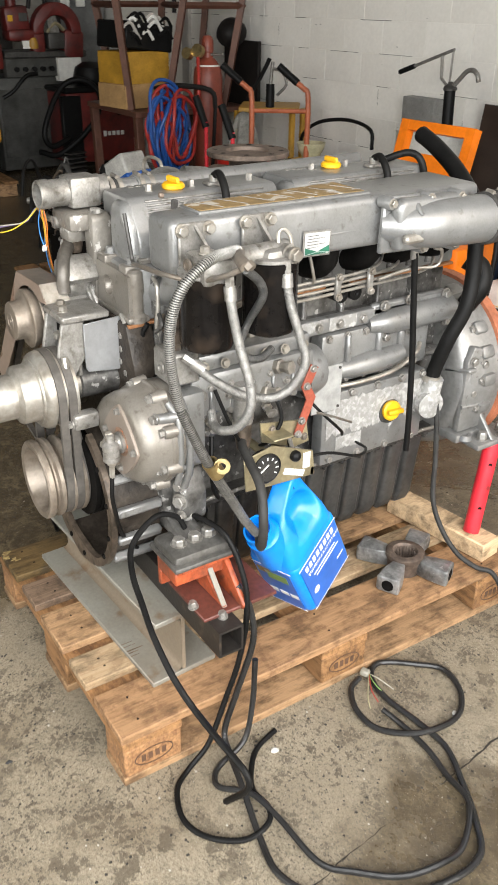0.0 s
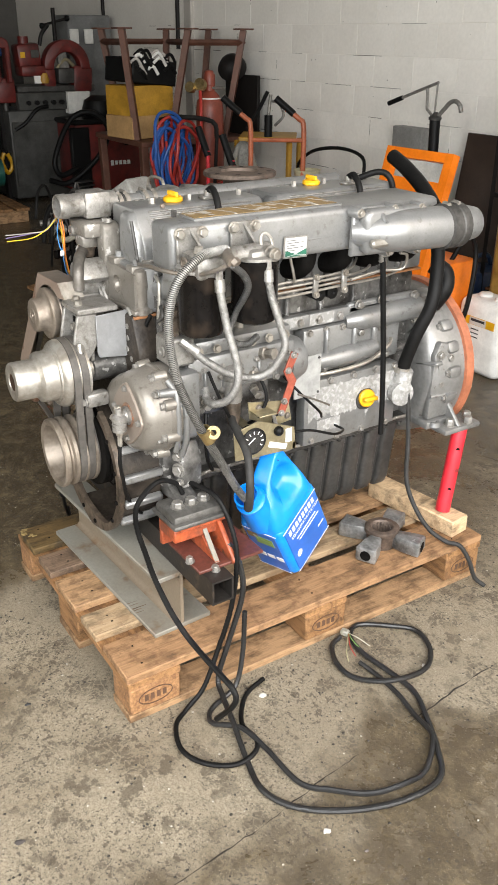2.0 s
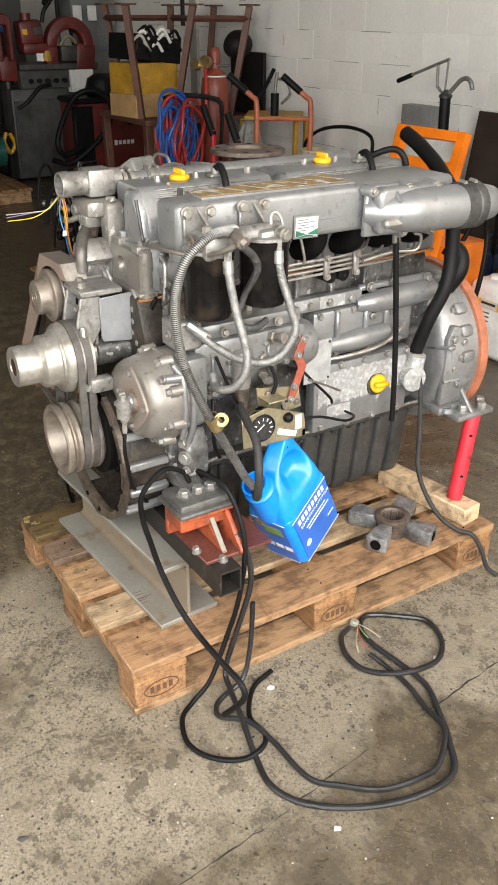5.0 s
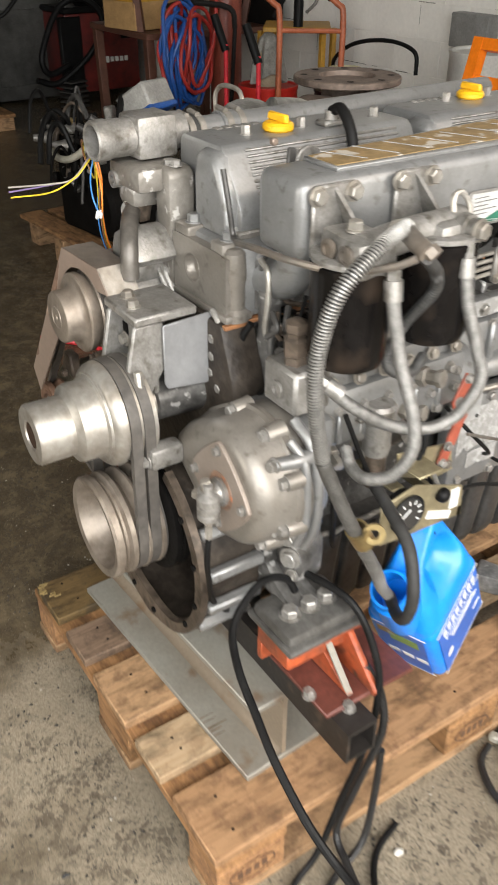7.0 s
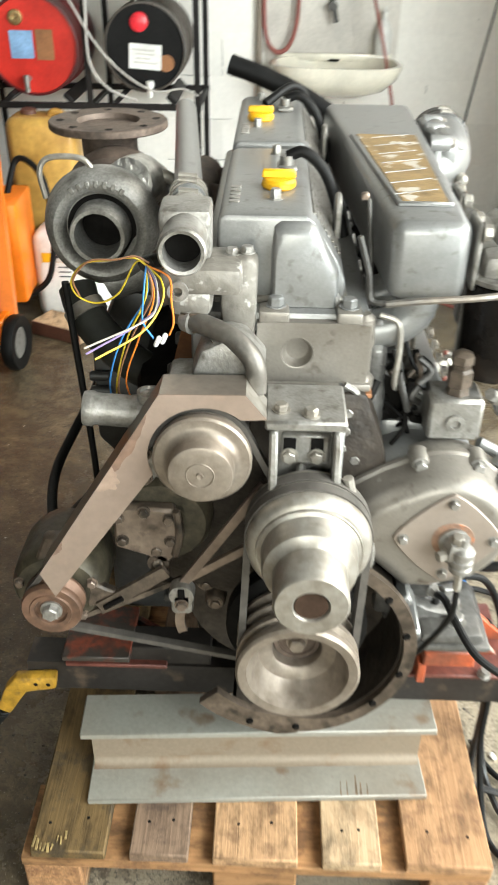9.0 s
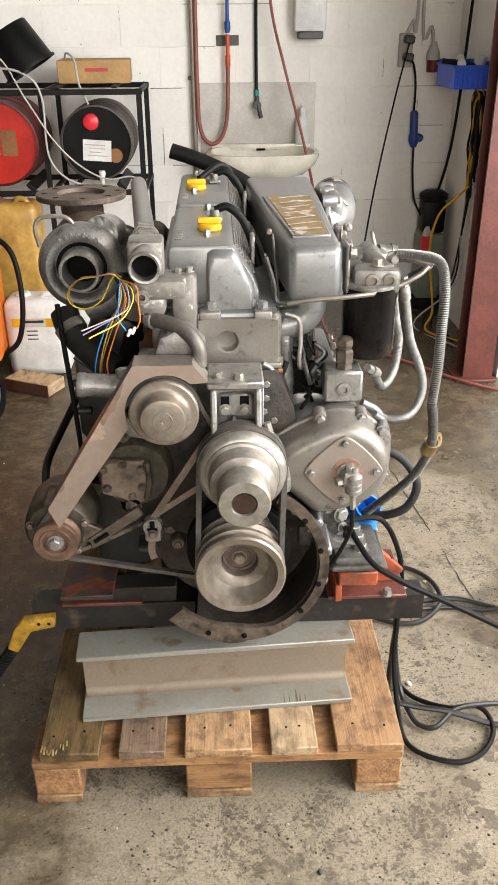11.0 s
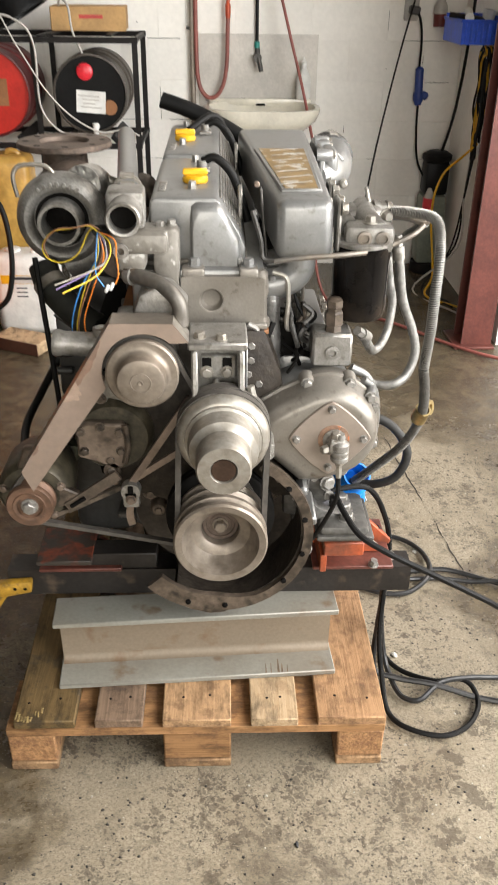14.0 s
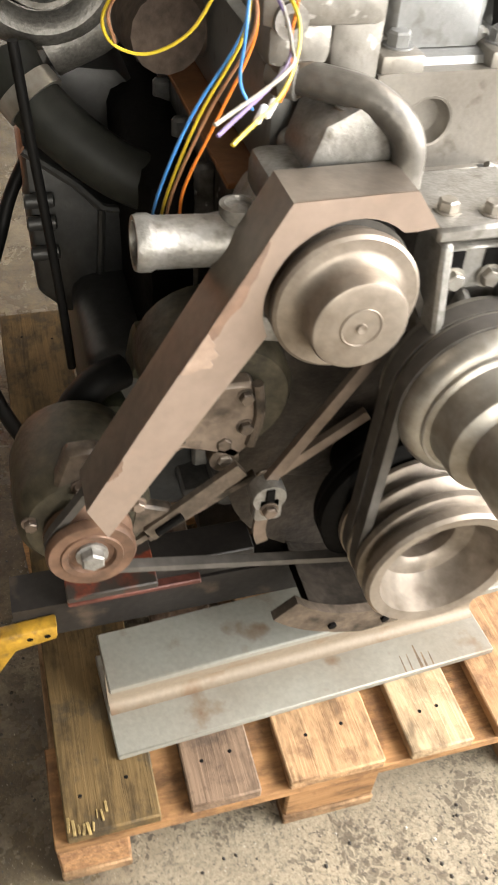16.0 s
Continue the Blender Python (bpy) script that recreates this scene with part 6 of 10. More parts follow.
        rib = Shape().prism([(0.12, 0.474), (0.15, 0.474), (0.139, 0.4), (0.126, 0.275), (0.112, 0.243), (0.085, 0.236), (0.08, 0.3)], (0, y + 0.053, 0), (1, 0, 0), (0, 0, 1), 0.053, 0.011, 3)
        part("sump_rib", rib, SUMP_GREY, su)
    for k in range(14):
        bolt(su, (0.155, 0.3 + k * 0.057, 0.475), (0, 0, -1), 0.0075, 0.01, GREY_IRON)
    # flywheel housing and rear foot
    HOUSING = mat("dull_housing_paint", (0.25, 0.247, 0.238), 0.38, 0.45, 0.18, 12, dark=(0.18, 0.177, 0.168), bump=0.14, spots=0.02, spot_col=(0.14, 0.13, 0.12), spot_scale=40)
    fh = part("flywheel_housing", Shape().lathe((0.02, 1.07, 0.62), (0, 1, 0), [(0.19, 0), (0.208, 0.004), (0.222, 0.016), (0.23, 0.04), (0.235, 0.1), (0.237, 0.12)], 52), HOUSING, ENG, "silver flywheel housing")
    part("flywheel_rim", Shape().lathe((0.02, 1.19, 0.62), (0, 1, 0), [(0.237, 0), (0.246, 0.002), (0.246, 0.03), (0.2, 0.04), (0.1, 0.04)], 52), RED_RIM, fh)
    part("housing_flat", Shape().prism([(1.075, 0.5), (1.185, 0.5), (1.185, 0.68), (1.16, 0.72), (1.1, 0.74), (1.08, 0.7)], (0.215, 0, 0), (0, 1, 0), (0, 0, 1), 0.025, 0.008, 2), HOUSING, fh)
    part("flat_ridge", Shape().tube([(0.238, 1.078, 0.575), (0.243, 1.12, 0.575), (0.24, 1.185, 0.58)], 0.006, 8, 2), HOUSING, fh)
    part("flat_ridge", Shape().tube([(0.236, 1.1, 0.575), (0.238, 1.1, 0.66), (0.23, 1.12, 0.71), (0.214, 1.17, 0.73)], 0.007, 8, 4), HOUSING, fh)
    for a in (-14, 6, 24, 40, 56, 72):
        d = Vector((math.cos(radians(a)), 0, math.sin(radians(a))))
        p = Vector((0.02, 1.15, 0.62)) + d * 0.23
        lug = part("housing_lug", Shape().box(p, (0.03, 0.045, 0.034), 0.009, (0, -a, 0), 2), HOUSING, fh)
        bolt(lug, p + Vector((0, -0.0225, 0)) + d * 0.002, (0, -1, 0), 0.009, 0.01, CASTING)
    for a in (15, 48):
        d = Vector((math.cos(radians(a)), 0, math.sin(radians(a))))
        part("housing_rib", Shape().box(Vector((0.02, 1.085, 0.62)) + d * 0.2, (0.09, 0.03, 0.012), 0.004, (0, -a, 0)), HOUSING, fh)
    for y, z in ((1.1, 0.7), (1.14, 0.685), (1.15, 0.655), (1.11, 0.61)):
        bolt(fh, (0.24, y, z), (1, 0, 0), 0.0105, 0.01, CASTING)
    s = Shape().span((0.17, 1.07, 0.47), (0.245, 1.19, 0.495), 0.006, 2).span((0.2, 1.1, 0.462), (0.296, 1.245, 0.48), 0.006, 2).span((0.19, 1.09, 0.49), (0.225, 1.19, 0.6), 0.006, 2)
    s.prism([(0.22, 0.48), (0.295, 0.48), (0.22, 0.56)], (0, 1.165, 0), (1, 0, 0), (0, 0, 1), 0.012, 0.003)
    ft = part("rear_foot", s, HOUSING, ENG)
    for p in ((0.225, 1.115, 0.55), (0.225, 1.175, 0.565)):
        bolt(ft, p, (1, 0, 0), 0.014, 0.012, CASTING)
    for p in ((0.285, 1.2, 0.48), (0.27, 1.14, 0.48), (0.255, 1.225, 0.48)):
        bolt(ft, p, (0, 0, 1), 0.013, 0.022, CASTING)
    part("foot_bush", Shape().lathe((0.245, 1.1, 0.48), (0, 0, 1), [(0.008, 0.006), (0.009, 0.014), (0.017, 0.014), (0.02, 0.0)], 20), PAINT, ft)


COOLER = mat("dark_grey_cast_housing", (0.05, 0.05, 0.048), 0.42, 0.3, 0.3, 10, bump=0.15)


def left_side():
    # turbocharger: compressor scroll, inlet, turbine elbow and flange
    c = Vector((-0.268, 0.44, 1.062))
    tb = part("turbocharger", Shape().lathe(c + Vector((0, 0.03, 0)), (0, 1, 0), [(0.0, 0.06), (0.036, 0.06), (0.037, 0.014), (0.05, 0.014), (0.056, 0.012), (0.059, 0.002), (0.065, -0.005), (0.073, -0.007), (0.081, -0.003), (0.088, 0.007), (0.0925, 0.022), (0.0925, 0.038), (0.089, 0.055), (0.075, 0.075), (0.045, 0.085), (0.045, 0.16)], 44), TURBO, ENG, "dull cast turbocharger with an open inlet")
    part("compressor_inlet", Shape().lathe(c, (0, 1, 0), [(0.034, 0.075), (0.036, 0.0), (0.042, 0.0), (0.044, 0.004), (0.044, 0.03), (0.047, 0.044)], 36, caps=False), TURBO, tb)
    part("inlet_groove", Shape().lathe(c + Vector((0, 0.0425, 0)), (0, 1, 0), [(0.0445, 0.0), (0.057, 0.0)], 36, caps=False), DARK, tb)
    part("inlet_dark", Shape().lathe(c + Vector((0, 0.06, 0)), (0, 1, 0), [(0.0, -0.01), (0.012, -0.005), (0.036, 0.0)], 28), DARK, tb)
    pts = [c + Vector((0.072 * math.cos(radians(a)), 0.068, 0.072 * math.sin(radians(a)))) for a in range(20, 341, 40)]
    part("compressor_scroll", Shape().tube([*pts, c + Vector((0.06, 0.07, -0.07)), c + Vector((0.0, 0.07, -0.1))], [0.018, 0.019, 0.021, 0.023, 0.025, 0.027, 0.029, 0.031, 0.033, 0.033, 0.032], 16), TURBO, tb)
    for k in range(7):
        a = radians(122 - k * 10.5)
        p = c + Vector((0.074 * math.cos(a), 0.0232, 0.074 * math.sin(a)))
        part("raised_mark", Shape().box(p, (0.007, 0.003, 0.011), 0.001, (0, 90 - math.degrees(a), 0)), TURBO, tb)
    part("turbine_housing", Shape().lathe(c + Vector((-0.005, 0.17, -0.005)), (0, 1, 0), [(0.05, 0), (0.08, 0.01), (0.09, 0.04), (0.085, 0.08), (0.06, 0.1)], 36), FLANGE_IRON, tb)
    el = part("exhaust_elbow", Shape().tube([c + Vector((-0.005, 0.24, 0)), c + Vector((-0.02, 0.29, 0.02)), c + Vector((-0.029, 0.312, 0.06)), c + Vector((-0.029, 0.313, 0.1))], 0.05, 24), FLANGE_IRON, tb)
    f = Vector((-0.297, 0.753, 1.158))
    fl = part("exhaust_flange", Shape().lathe(f, (0, 0, 1), [(0.052, 0.0), (0.104, 0.0), (0.106, 0.002), (0.106, 0.011), (0.104, 0.013), (0.056, 0.013)], 48, True), FLANGE_IRON, tb, "round dark exhaust flange with bolt holes")
    part("flange_bore", Shape().lathe(f + Vector((0, 0, -0.002)), (0, 0, 1), [(0.0, 0), (0.054, 0.002)], 28), DARK, fl)
    for k in range(8):
        a = radians(k * 45 + 10)
        part("bolt_hole", Shape().lathe(f + Vector((0.085 * math.cos(a), 0.085 * math.sin(a), 0.0128)), (0, 0, 1), [(0.0, 0.0006), (0.0075, 0.0006)], 14), DARK, fl)
    part("wire_handle", Shape().tube([c + Vector((-0.085, 0.045, 0.045)), c + Vector((-0.09, 0.045, 0.085)), c + Vector((-0.075, 0.05, 0.105)), c + Vector((-0.03, 0.055, 0.105)), c + Vector((-0.012, 0.055, 0.09)), c + Vector((-0.01, 0.055, 0.07))], 0.0045, 8), MACHINED, tb)
    part("oil_feed", Shape().tube([c + Vector((0.03, 0.13, 0.06)), (-0.17, 0.57, 1.12), (-0.13, 0.6, 1.06), (-0.11, 0.62, 1.0)], 0.01, 10), MACHINED, tb)
    part("heat_shield", Shape().tube([c + Vector((0.04, 0.08, 0.06)), c + Vector((0.05, 0.13, 0.05)), c + Vector((0.06, 0.2, 0.03))], [0.04, 0.045, 0.035], 16, 4), mat("crumpled_foil", (0.62, 0.61, 0.58), 0.3, 0.9, 0.2, 30, fine=60, bump=0.9), tb)
    # exhaust manifold and dark cooler box on this side
    part("exhaust_manifold", Shape().tube([(-0.15, 0.42, 1.0), (-0.17, 0.6, 1.0), (-0.15, 1.05, 1.0)], 0.04, 16), FLANGE_IRON, ENG)
    for y in (0.47, 0.61, 0.75, 0.89, 1.02):
        part("manifold_runner", Shape().tube([(-0.16, y, 1.0), (-0.1, y, 0.99)], 0.03, 12, 1), FLANGE_IRON, ENG)
    def back(q):
        """Set back beside the block and a little larger."""
        q.v = [(-0.308 + (x + 0.316) * 1.07, y + 0.1, 0.852 + (z - 0.9) * 1.1) for x, y, z in q.v]
        return q

    face = [(-0.316, 0.9), (-0.262, 0.857), (-0.235, 0.827), (-0.185, 0.816), (-0.182, 0.7), (-0.245, 0.706), (-0.285, 0.686), (-0.32, 0.722)]
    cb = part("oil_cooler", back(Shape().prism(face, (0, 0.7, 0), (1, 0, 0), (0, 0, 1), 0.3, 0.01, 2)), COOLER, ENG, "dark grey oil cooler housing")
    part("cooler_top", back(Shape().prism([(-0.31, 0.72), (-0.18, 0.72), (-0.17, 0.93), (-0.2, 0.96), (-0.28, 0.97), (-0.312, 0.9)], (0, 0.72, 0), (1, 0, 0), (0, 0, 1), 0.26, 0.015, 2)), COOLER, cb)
    edge = [(a, 0.402, b) for a, b in face]
    part("cooler_seam", back(Shape().tube([*edge[:4]], 0.0055, 8, 1)), COOLER, cb)
    part("cooler_seam", back(Shape().tube([(-0.235, 0.4, 0.826), (-0.246, 0.399, 0.707)], 0.005, 8, 1)), COOLER, cb)
    for z_ in (0.845, 0.818, 0.78):
        part("cooler_pin", back(Shape().cyl((-0.322, 0.394, z_), (-0.288, 0.394, z_), 0.0085, n=14, bevel=0.002)), COOLER, cb)
    part("boost_hose", Shape().tube([(-0.31, 0.45, 0.975), (-0.295, 0.425, 0.945), (-0.262, 0.4, 0.913), (-0.215, 0.375, 0.882), (-0.165, 0.36, 0.862)], 0.03, 18), mat("dusty_black_hose", (0.022, 0.023, 0.019), 0.5, 0, 0.3, 20, bump=0.1, spec=0.3), ENG)
    part("boost_clamp", Shape().pipe((-0.299, 0.43, 0.951), (-0.288, 0.42, 0.938), 0.034, 0.029), MACHINED, ENG)
    part("drain_tube", Shape().tube([(-0.305, 0.36, 1.02), (-0.3, 0.36, 0.92), (-0.294, 0.36, 0.82), (-0.289, 0.36, 0.72), (-0.287, 0.36, 0.64)], 0.0055, 10), RUBBER, ENG)
    part("vent_hose", Shape().tube([(-0.3, 0.68, 0.76), (-0.33, 0.67, 0.71), (-0.351, 0.65, 0.663), (-0.38, 0.59, 0.615), (-0.398, 0.5, 0.585), (-0.385, 0.4, 0.575), (-0.35, 0.3, 0.575), (-0.31, 0.235, 0.59)], 0.0095, 10), RUBBER, ENG)
    part("starter_motor", Shape().cyl((-0.24, 0.62, 0.6), (-0.24, 0.9, 0.6), 0.055, n=24, bevel=0.01), GREY_IRON, ENG)
    part("lower_hose", Shape().tube([(-0.235, 0.28, 0.69), (-0.265, 0.265, 0.69), (-0.292, 0.255, 0.668), (-0.31, 0.25, 0.63), (-0.312, 0.25, 0.58)], 0.02, 14), RUBBER, ENG)
    olive = mat("oily_olive_casting", (0.1, 0.105, 0.062), 0.45, 0.3, 0.4, 14, dark=(0.045, 0.046, 0.03), bump=0.25)
    part("regulator", Shape().box((-0.2, 0.31, 0.69), (0.045, 0.05, 0.06), 0.012, (0, 12, 0), 2), olive, ENG)
    part("support_lug", Shape().box((-0.262, 0.275, 0.645), (0.05, 0.05, 0.04), 0.01, (0, 20, 10), 2), olive, ENG)
    part("spacer_tube", Shape().cyl((-0.325, 0.215, 0.61), (-0.312, 0.205, 0.655), 0.012, n=16), olive, ENG)
    part("terminal_nut", Shape().lathe((-0.283, 0.2, 0.615), (-0.2, -1, 0.3), [(0.014, 0), (0.014, 0.006), (0.009, 0.007), (0.009, 0.016), (0.0, 0.017)], 12), CASTING, ENG)
    part("white_clip", Shape().tube([(-0.325, 0.17, 0.585), (-0.322, 0.168, 0.602), (-0.308, 0.166, 0.61), (-0.294, 0.168, 0.602), (-0.29, 0.17, 0.585)], 0.004, 8, 4), WHITE_TAG, ENG)
    for k, (x, z) in enumerate(((-0.17, 0.6), (-0.155, 0.575), (-0.19, 0.585), (-0.14, 0.61), (-0.175, 0.56))):
        part("small_fitting", Shape().box((x, 0.29, z), (0.022, 0.03, 0.018), 0.005, (0, 20 * k, 15)), (olive, BROWN_STEEL, DARK)[k % 3], ENG)
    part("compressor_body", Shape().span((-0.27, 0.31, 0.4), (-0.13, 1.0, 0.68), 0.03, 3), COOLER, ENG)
    # added black box: paints the shade beside the block, no real part
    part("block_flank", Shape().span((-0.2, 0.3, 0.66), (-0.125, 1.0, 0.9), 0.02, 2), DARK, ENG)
    rnd = random.Random(21)
    for k in range(36):
        p = Vector((rnd.uniform(0.148, 0.222), rnd.uniform(0.225, 0.31), rnd.uniform(0.85, 0.985)))
        q = p + Vector((rnd.uniform(-0.02, 0.03), rnd.uniform(-0.02, 0.05), rnd.uniform(-0.08, -0.02)))
        mid = p.lerp(q, 0.5) + Vector((rnd.uniform(-0.015, 0.02), rnd.uniform(-0.02, 0.01), 0))
        part("fuel_lead", Shape().tube([p, mid, q], rnd.uniform(0.003, 0.006), 7, 5), rnd.choice([DARK, DARK, DARK, RUBBER, RUBBER, GREY_IRON, DIRTY]), ENG)
    # added black box: shade behind the pump as a solid, no real part
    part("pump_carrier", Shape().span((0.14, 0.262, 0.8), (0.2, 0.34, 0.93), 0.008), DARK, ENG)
    # black filler added as shade between block front and covers, seen from the front
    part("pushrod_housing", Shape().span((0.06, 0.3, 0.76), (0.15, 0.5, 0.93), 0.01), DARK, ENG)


def helix(pts, r, pitch, phase, way):
    """Points of a strand wound round a smooth curve."""
    P = [Vector(p) for p in pts]
    e = [P[0] * 2 - P[1], *P, P[-1] * 2 - P[-2]]
    path = []
    for i in range(1, len(e) - 2):
        a, b, c, d = e[i - 1], e[i], e[i + 1], e[i + 2]
        n = max(4, int((c - b).length / (pitch / 10)))
        path += [0.5 * (2 * b + (c - a) * t + (2 * a - 5 * b + 4 * c - d) * t * t + (3 * b - a - 3 * c + d) * t**3) for t in np.linspace(0, 1, n, endpoint=False)]
    _, u, w = frame_of(path[1] - path[0])
    out, run = [], 0.0
    for i in range(len(path) - 1):
        t = (path[i + 1] - path[i]).normalized()
        u = (u - t * u.dot(t)).normalized()
        w = t.cross(u)
        k = phase + way * run / pitch * 2 * math.pi
        out.append(path[i] + (u * math.cos(k) + w * math.sin(k)) * r)
        run += (path[i + 1] - path[i]).length
    return out


def braided(pts):
    """Steel braided hose with a fine woven relief."""
    part("braided_hose", corrugated(pts, 0.0088, 0.00028, 0.0026, 14), BRAID, ENG)


def hoses():
    h1 = [(0.372, 0.3, 1.128), (0.4, 0.26, 1.135), (0.43, 0.205, 1.135), (0.43, 0.155, 1.095), (0.425, 0.135, 1.03), (0.425, 0.135, 0.96), (0.425, 0.15, 0.88), (0.44, 0.175, 0.81), (0.445, 0.205, 0.745), (0.43, 0.255, 0.66), (0.39, 0.31, 0.575), (0.356, 0.362, 0.505)]
    h = part("spiral_hose", Shape().tube(h1, 0.0084, 12, 8), mat("dark_hose_core", (0.035, 0.034, 0.031), 0.5, 0.2, 0.4, 60), ENG, "steel spiral guarded rubber hose")
    part("guard_spring", Shape().tube(helix(h1[:7], 0.0088, 0.004, 0.0, 1), 0.0013, 5, 1), mat("bright_spiral", (0.3, 0.29, 0.268), 0.42, 0.6, 0.2, 60), h)
    part("guard_spring", Shape().tube(helix(h1[6:], 0.0088, 0.004, 0.0, 1), 0.0013, 5, 1), mat("dull_spiral", (0.15, 0.142, 0.128), 0.45, 0.5, 0.3, 60), h)
    part("hose_tag", Shape().pipe((0.447, 0.195, 0.772), (0.444, 0.213, 0.742), 0.0155, 0.012).lathe((0.462, 0.212, 0.768), (0.8, -0.6, 0.2), [(0.007, 0), (0.015, 0), (0.015, 0.004), (0.007, 0.004)], 18, True), BRASS, h)
    h2 = [(0.385, 0.275, 1.06), (0.392, 0.278, 1.02), (0.405, 0.285, 0.96), (0.43, 0.29, 0.9), (0.44, 0.285, 0.855), (0.425, 0.268, 0.815), (0.395, 0.25, 0.8), (0.36, 0.255, 0.798), (0.335, 0.265, 0.81)]
    braided(h2)
    h3 = [(0.385, 0.395, 1.065), (0.392, 0.405, 1.01), (0.405, 0.42, 0.95), (0.415, 0.425, 0.905), (0.405, 0.4, 0.855), (0.385, 0.365, 0.835), (0.36, 0.315, 0.845), (0.34, 0.265, 0.88), (0.325, 0.235, 0.91)]
    braided(h3)
    h4 = [(0.43, 0.28, 1.11), (0.405, 0.325, 1.075), (0.385, 0.345, 1.04), (0.345, 0.345, 0.985), (0.325, 0.335, 0.93), (0.33, 0.345, 0.905), (0.33, 0.38, 0.895), (0.31, 0.42, 0.9)]
    part("black_braided_hose", corrugated(h4, 0.0078, 0.0005, 0.0045, 10), mat("dark_braid", (0.12, 0.118, 0.112), 0.45, 0.5, 0.4, 60, fine=600, bump=0.6), ENG)
    for a, b in (((0.38, 0.278, 1.09), (0.387, 0.276, 1.045)), ((0.381, 0.398, 1.095), (0.387, 0.397, 1.05)), ((0.31, 0.222, 0.925), (0.335, 0.25, 0.9))):
        part("hose_fitting", Shape().cyl(a, b, 0.009, n=6).cyl(Vector(a).lerp(Vector(b), 0.45), b, 0.0115, n=16), CASTING, ENG)
    part("union_block", Shape().tube([(0.36, 0.31, 1.12), (0.395, 0.285, 1.125), (0.43, 0.28, 1.115)], 0.011, 10, 3).lathe((0.425, 0.285, 1.118), (0.5, 0.2, -0.4), [(0.0, 0), (0.011, 0), (0.011, 0.012), (0.0, 0.014)], 6), COPPER, ENG)
    part("copper_line", Shape().tube([(0.15, 0.205, 1.062), (0.2, 0.2, 1.07), (0.28, 0.205, 1.075), (0.34, 0.235, 1.075), (0.4, 0.255, 1.095), (0.425, 0.27, 1.11)], 0.005, 8), COPPER, ENG)
    part("copper_line", Shape().tube([(0.11, 0.21, 1.15), (0.125, 0.21, 1.1), (0.13, 0.212, 1.066), (0.15, 0.206, 1.062)], 0.004, 8), GREY_IRON, ENG)
    # grey flat bar standing between cover and manifold
    part("lever_bar", Shape().box((0.135, 0.3, 1.1), (0.006, 0.014, 0.14), 0.002, (-8, -6, 0)), GREY_IRON, ENG)
    part("lever_tip", Shape().box((0.12, 0.285, 1.178), (0.01, 0.01, 0.01), 0.002), BROWN_STEEL, ENG)
    # thick black hose arching over the engine towards the back
    part("arch_hose", Shape().tube([(0.2, 1.1, 1.03), (0.165, 1.11, 1.08), (0.114, 1.122, 1.117), (0.06, 1.135, 1.147), (0.019, 1.144, 1.165), (-0.04, 1.155, 1.188), (-0.1, 1.165, 1.206)], 0.021, 16), RUBBER, ENG, "thick black coolant hose arching upward")
    part("thin_hose", Shape().tube([(-0.02, 0.95, 1.165), (0.03, 1.0, 1.19), (0.06, 1.02, 1.17), (0.07, 1.03, 1.1)], 0.0085, 10), RUBBER, ENG)
    # loose hoses into the fuel can
    part("return_hose", Shape().tube([(0.285, 0.37, 0.7), (0.31, 0.352, 0.70), (0.36, 0.338, 0.69), (0.42, 0.325, 0.665), (0.455, 0.31, 0.61), (0.44, 0.318, 0.545), (0.4, 0.34, 0.51), (0.35, 0.372, 0.495)], 0.0098, 12), RUBBER_GREY, ENG)
    # wiring loom hanging from the thermostat
    cols = {"yellow": (0.6, 0.44, 0.03), "blue": (0.06, 0.25, 0.6), "violet": (0.2, 0.15, 0.3), "orange": (0.75, 0.22, 0.03), "white": (0.3, 0.28, 0.24), "brown": (0.25, 0.12, 0.06)}
    wm = {k: mat(k + "_wire", v, 0.4, 0, 0.1, 20, bump=0) for k, v in cols.items()}
    o = Vector((-0.148, 0.141, 1.132))
    loop_ = [o, (-0.162, 0.138, 1.142), (-0.19, 0.145, 1.136), (-0.225, 0.155, 1.127), (-0.246, 0.165, 1.1), (-0.24, 0.17, 1.078), (-0.215, 0.165, 1.072), (-0.186, 0.155, 1.09), (-0.165, 0.145, 1.128), (-0.155, 0.14, 1.138), o]

    def to(end, *mid):
        return [o, *mid, end]

    runs = [("yellow", loop_), ("brown", [Vector(p) + Vector((0.004, -0.003, 0.004)) for p in loop_[:6]])]
    for c, d in (("violet", 0.0), ("yellow", 0.0045), ("white", -0.004)):
        runs.append((c, to((-0.197 + d * 0.5, 0.016, 1.076 - d), (-0.133 + d, 0.12, 1.12), (-0.13 + d, 0.095, 1.1), (-0.146, 0.065, 1.088 - d))))
    for c, d in (("blue", -0.006), ("yellow", 0.0), ("brown", 0.006), ("orange", 0.015)):
        runs.append((c, to((-0.207 + d * 1.4, 0.2, 0.9), (-0.15 + d * 0.6, 0.145, 1.09), (-0.178 + d, 0.155, 1.03), (-0.203 + d, 0.172, 0.96))))
    runs.append(("blue", to((-0.142, 0.132, 1.043), (-0.15, 0.135, 1.095), (-0.154, 0.133, 1.06))))
    runs.append(("orange", to((-0.127, 0.134, 1.048), (-0.122, 0.13, 1.12), (-0.116, 0.13, 1.09), (-0.12, 0.132, 1.065))))
    lm = part("wiring_loom", Shape().tube([o + Vector((0.02, 0.05, -0.01)), o + Vector((0, 0.01, 0)), o], 0.009, 10), RUBBER, ENG, "loose coloured wires hanging from the thermostat")
    tw = random.Random(8)
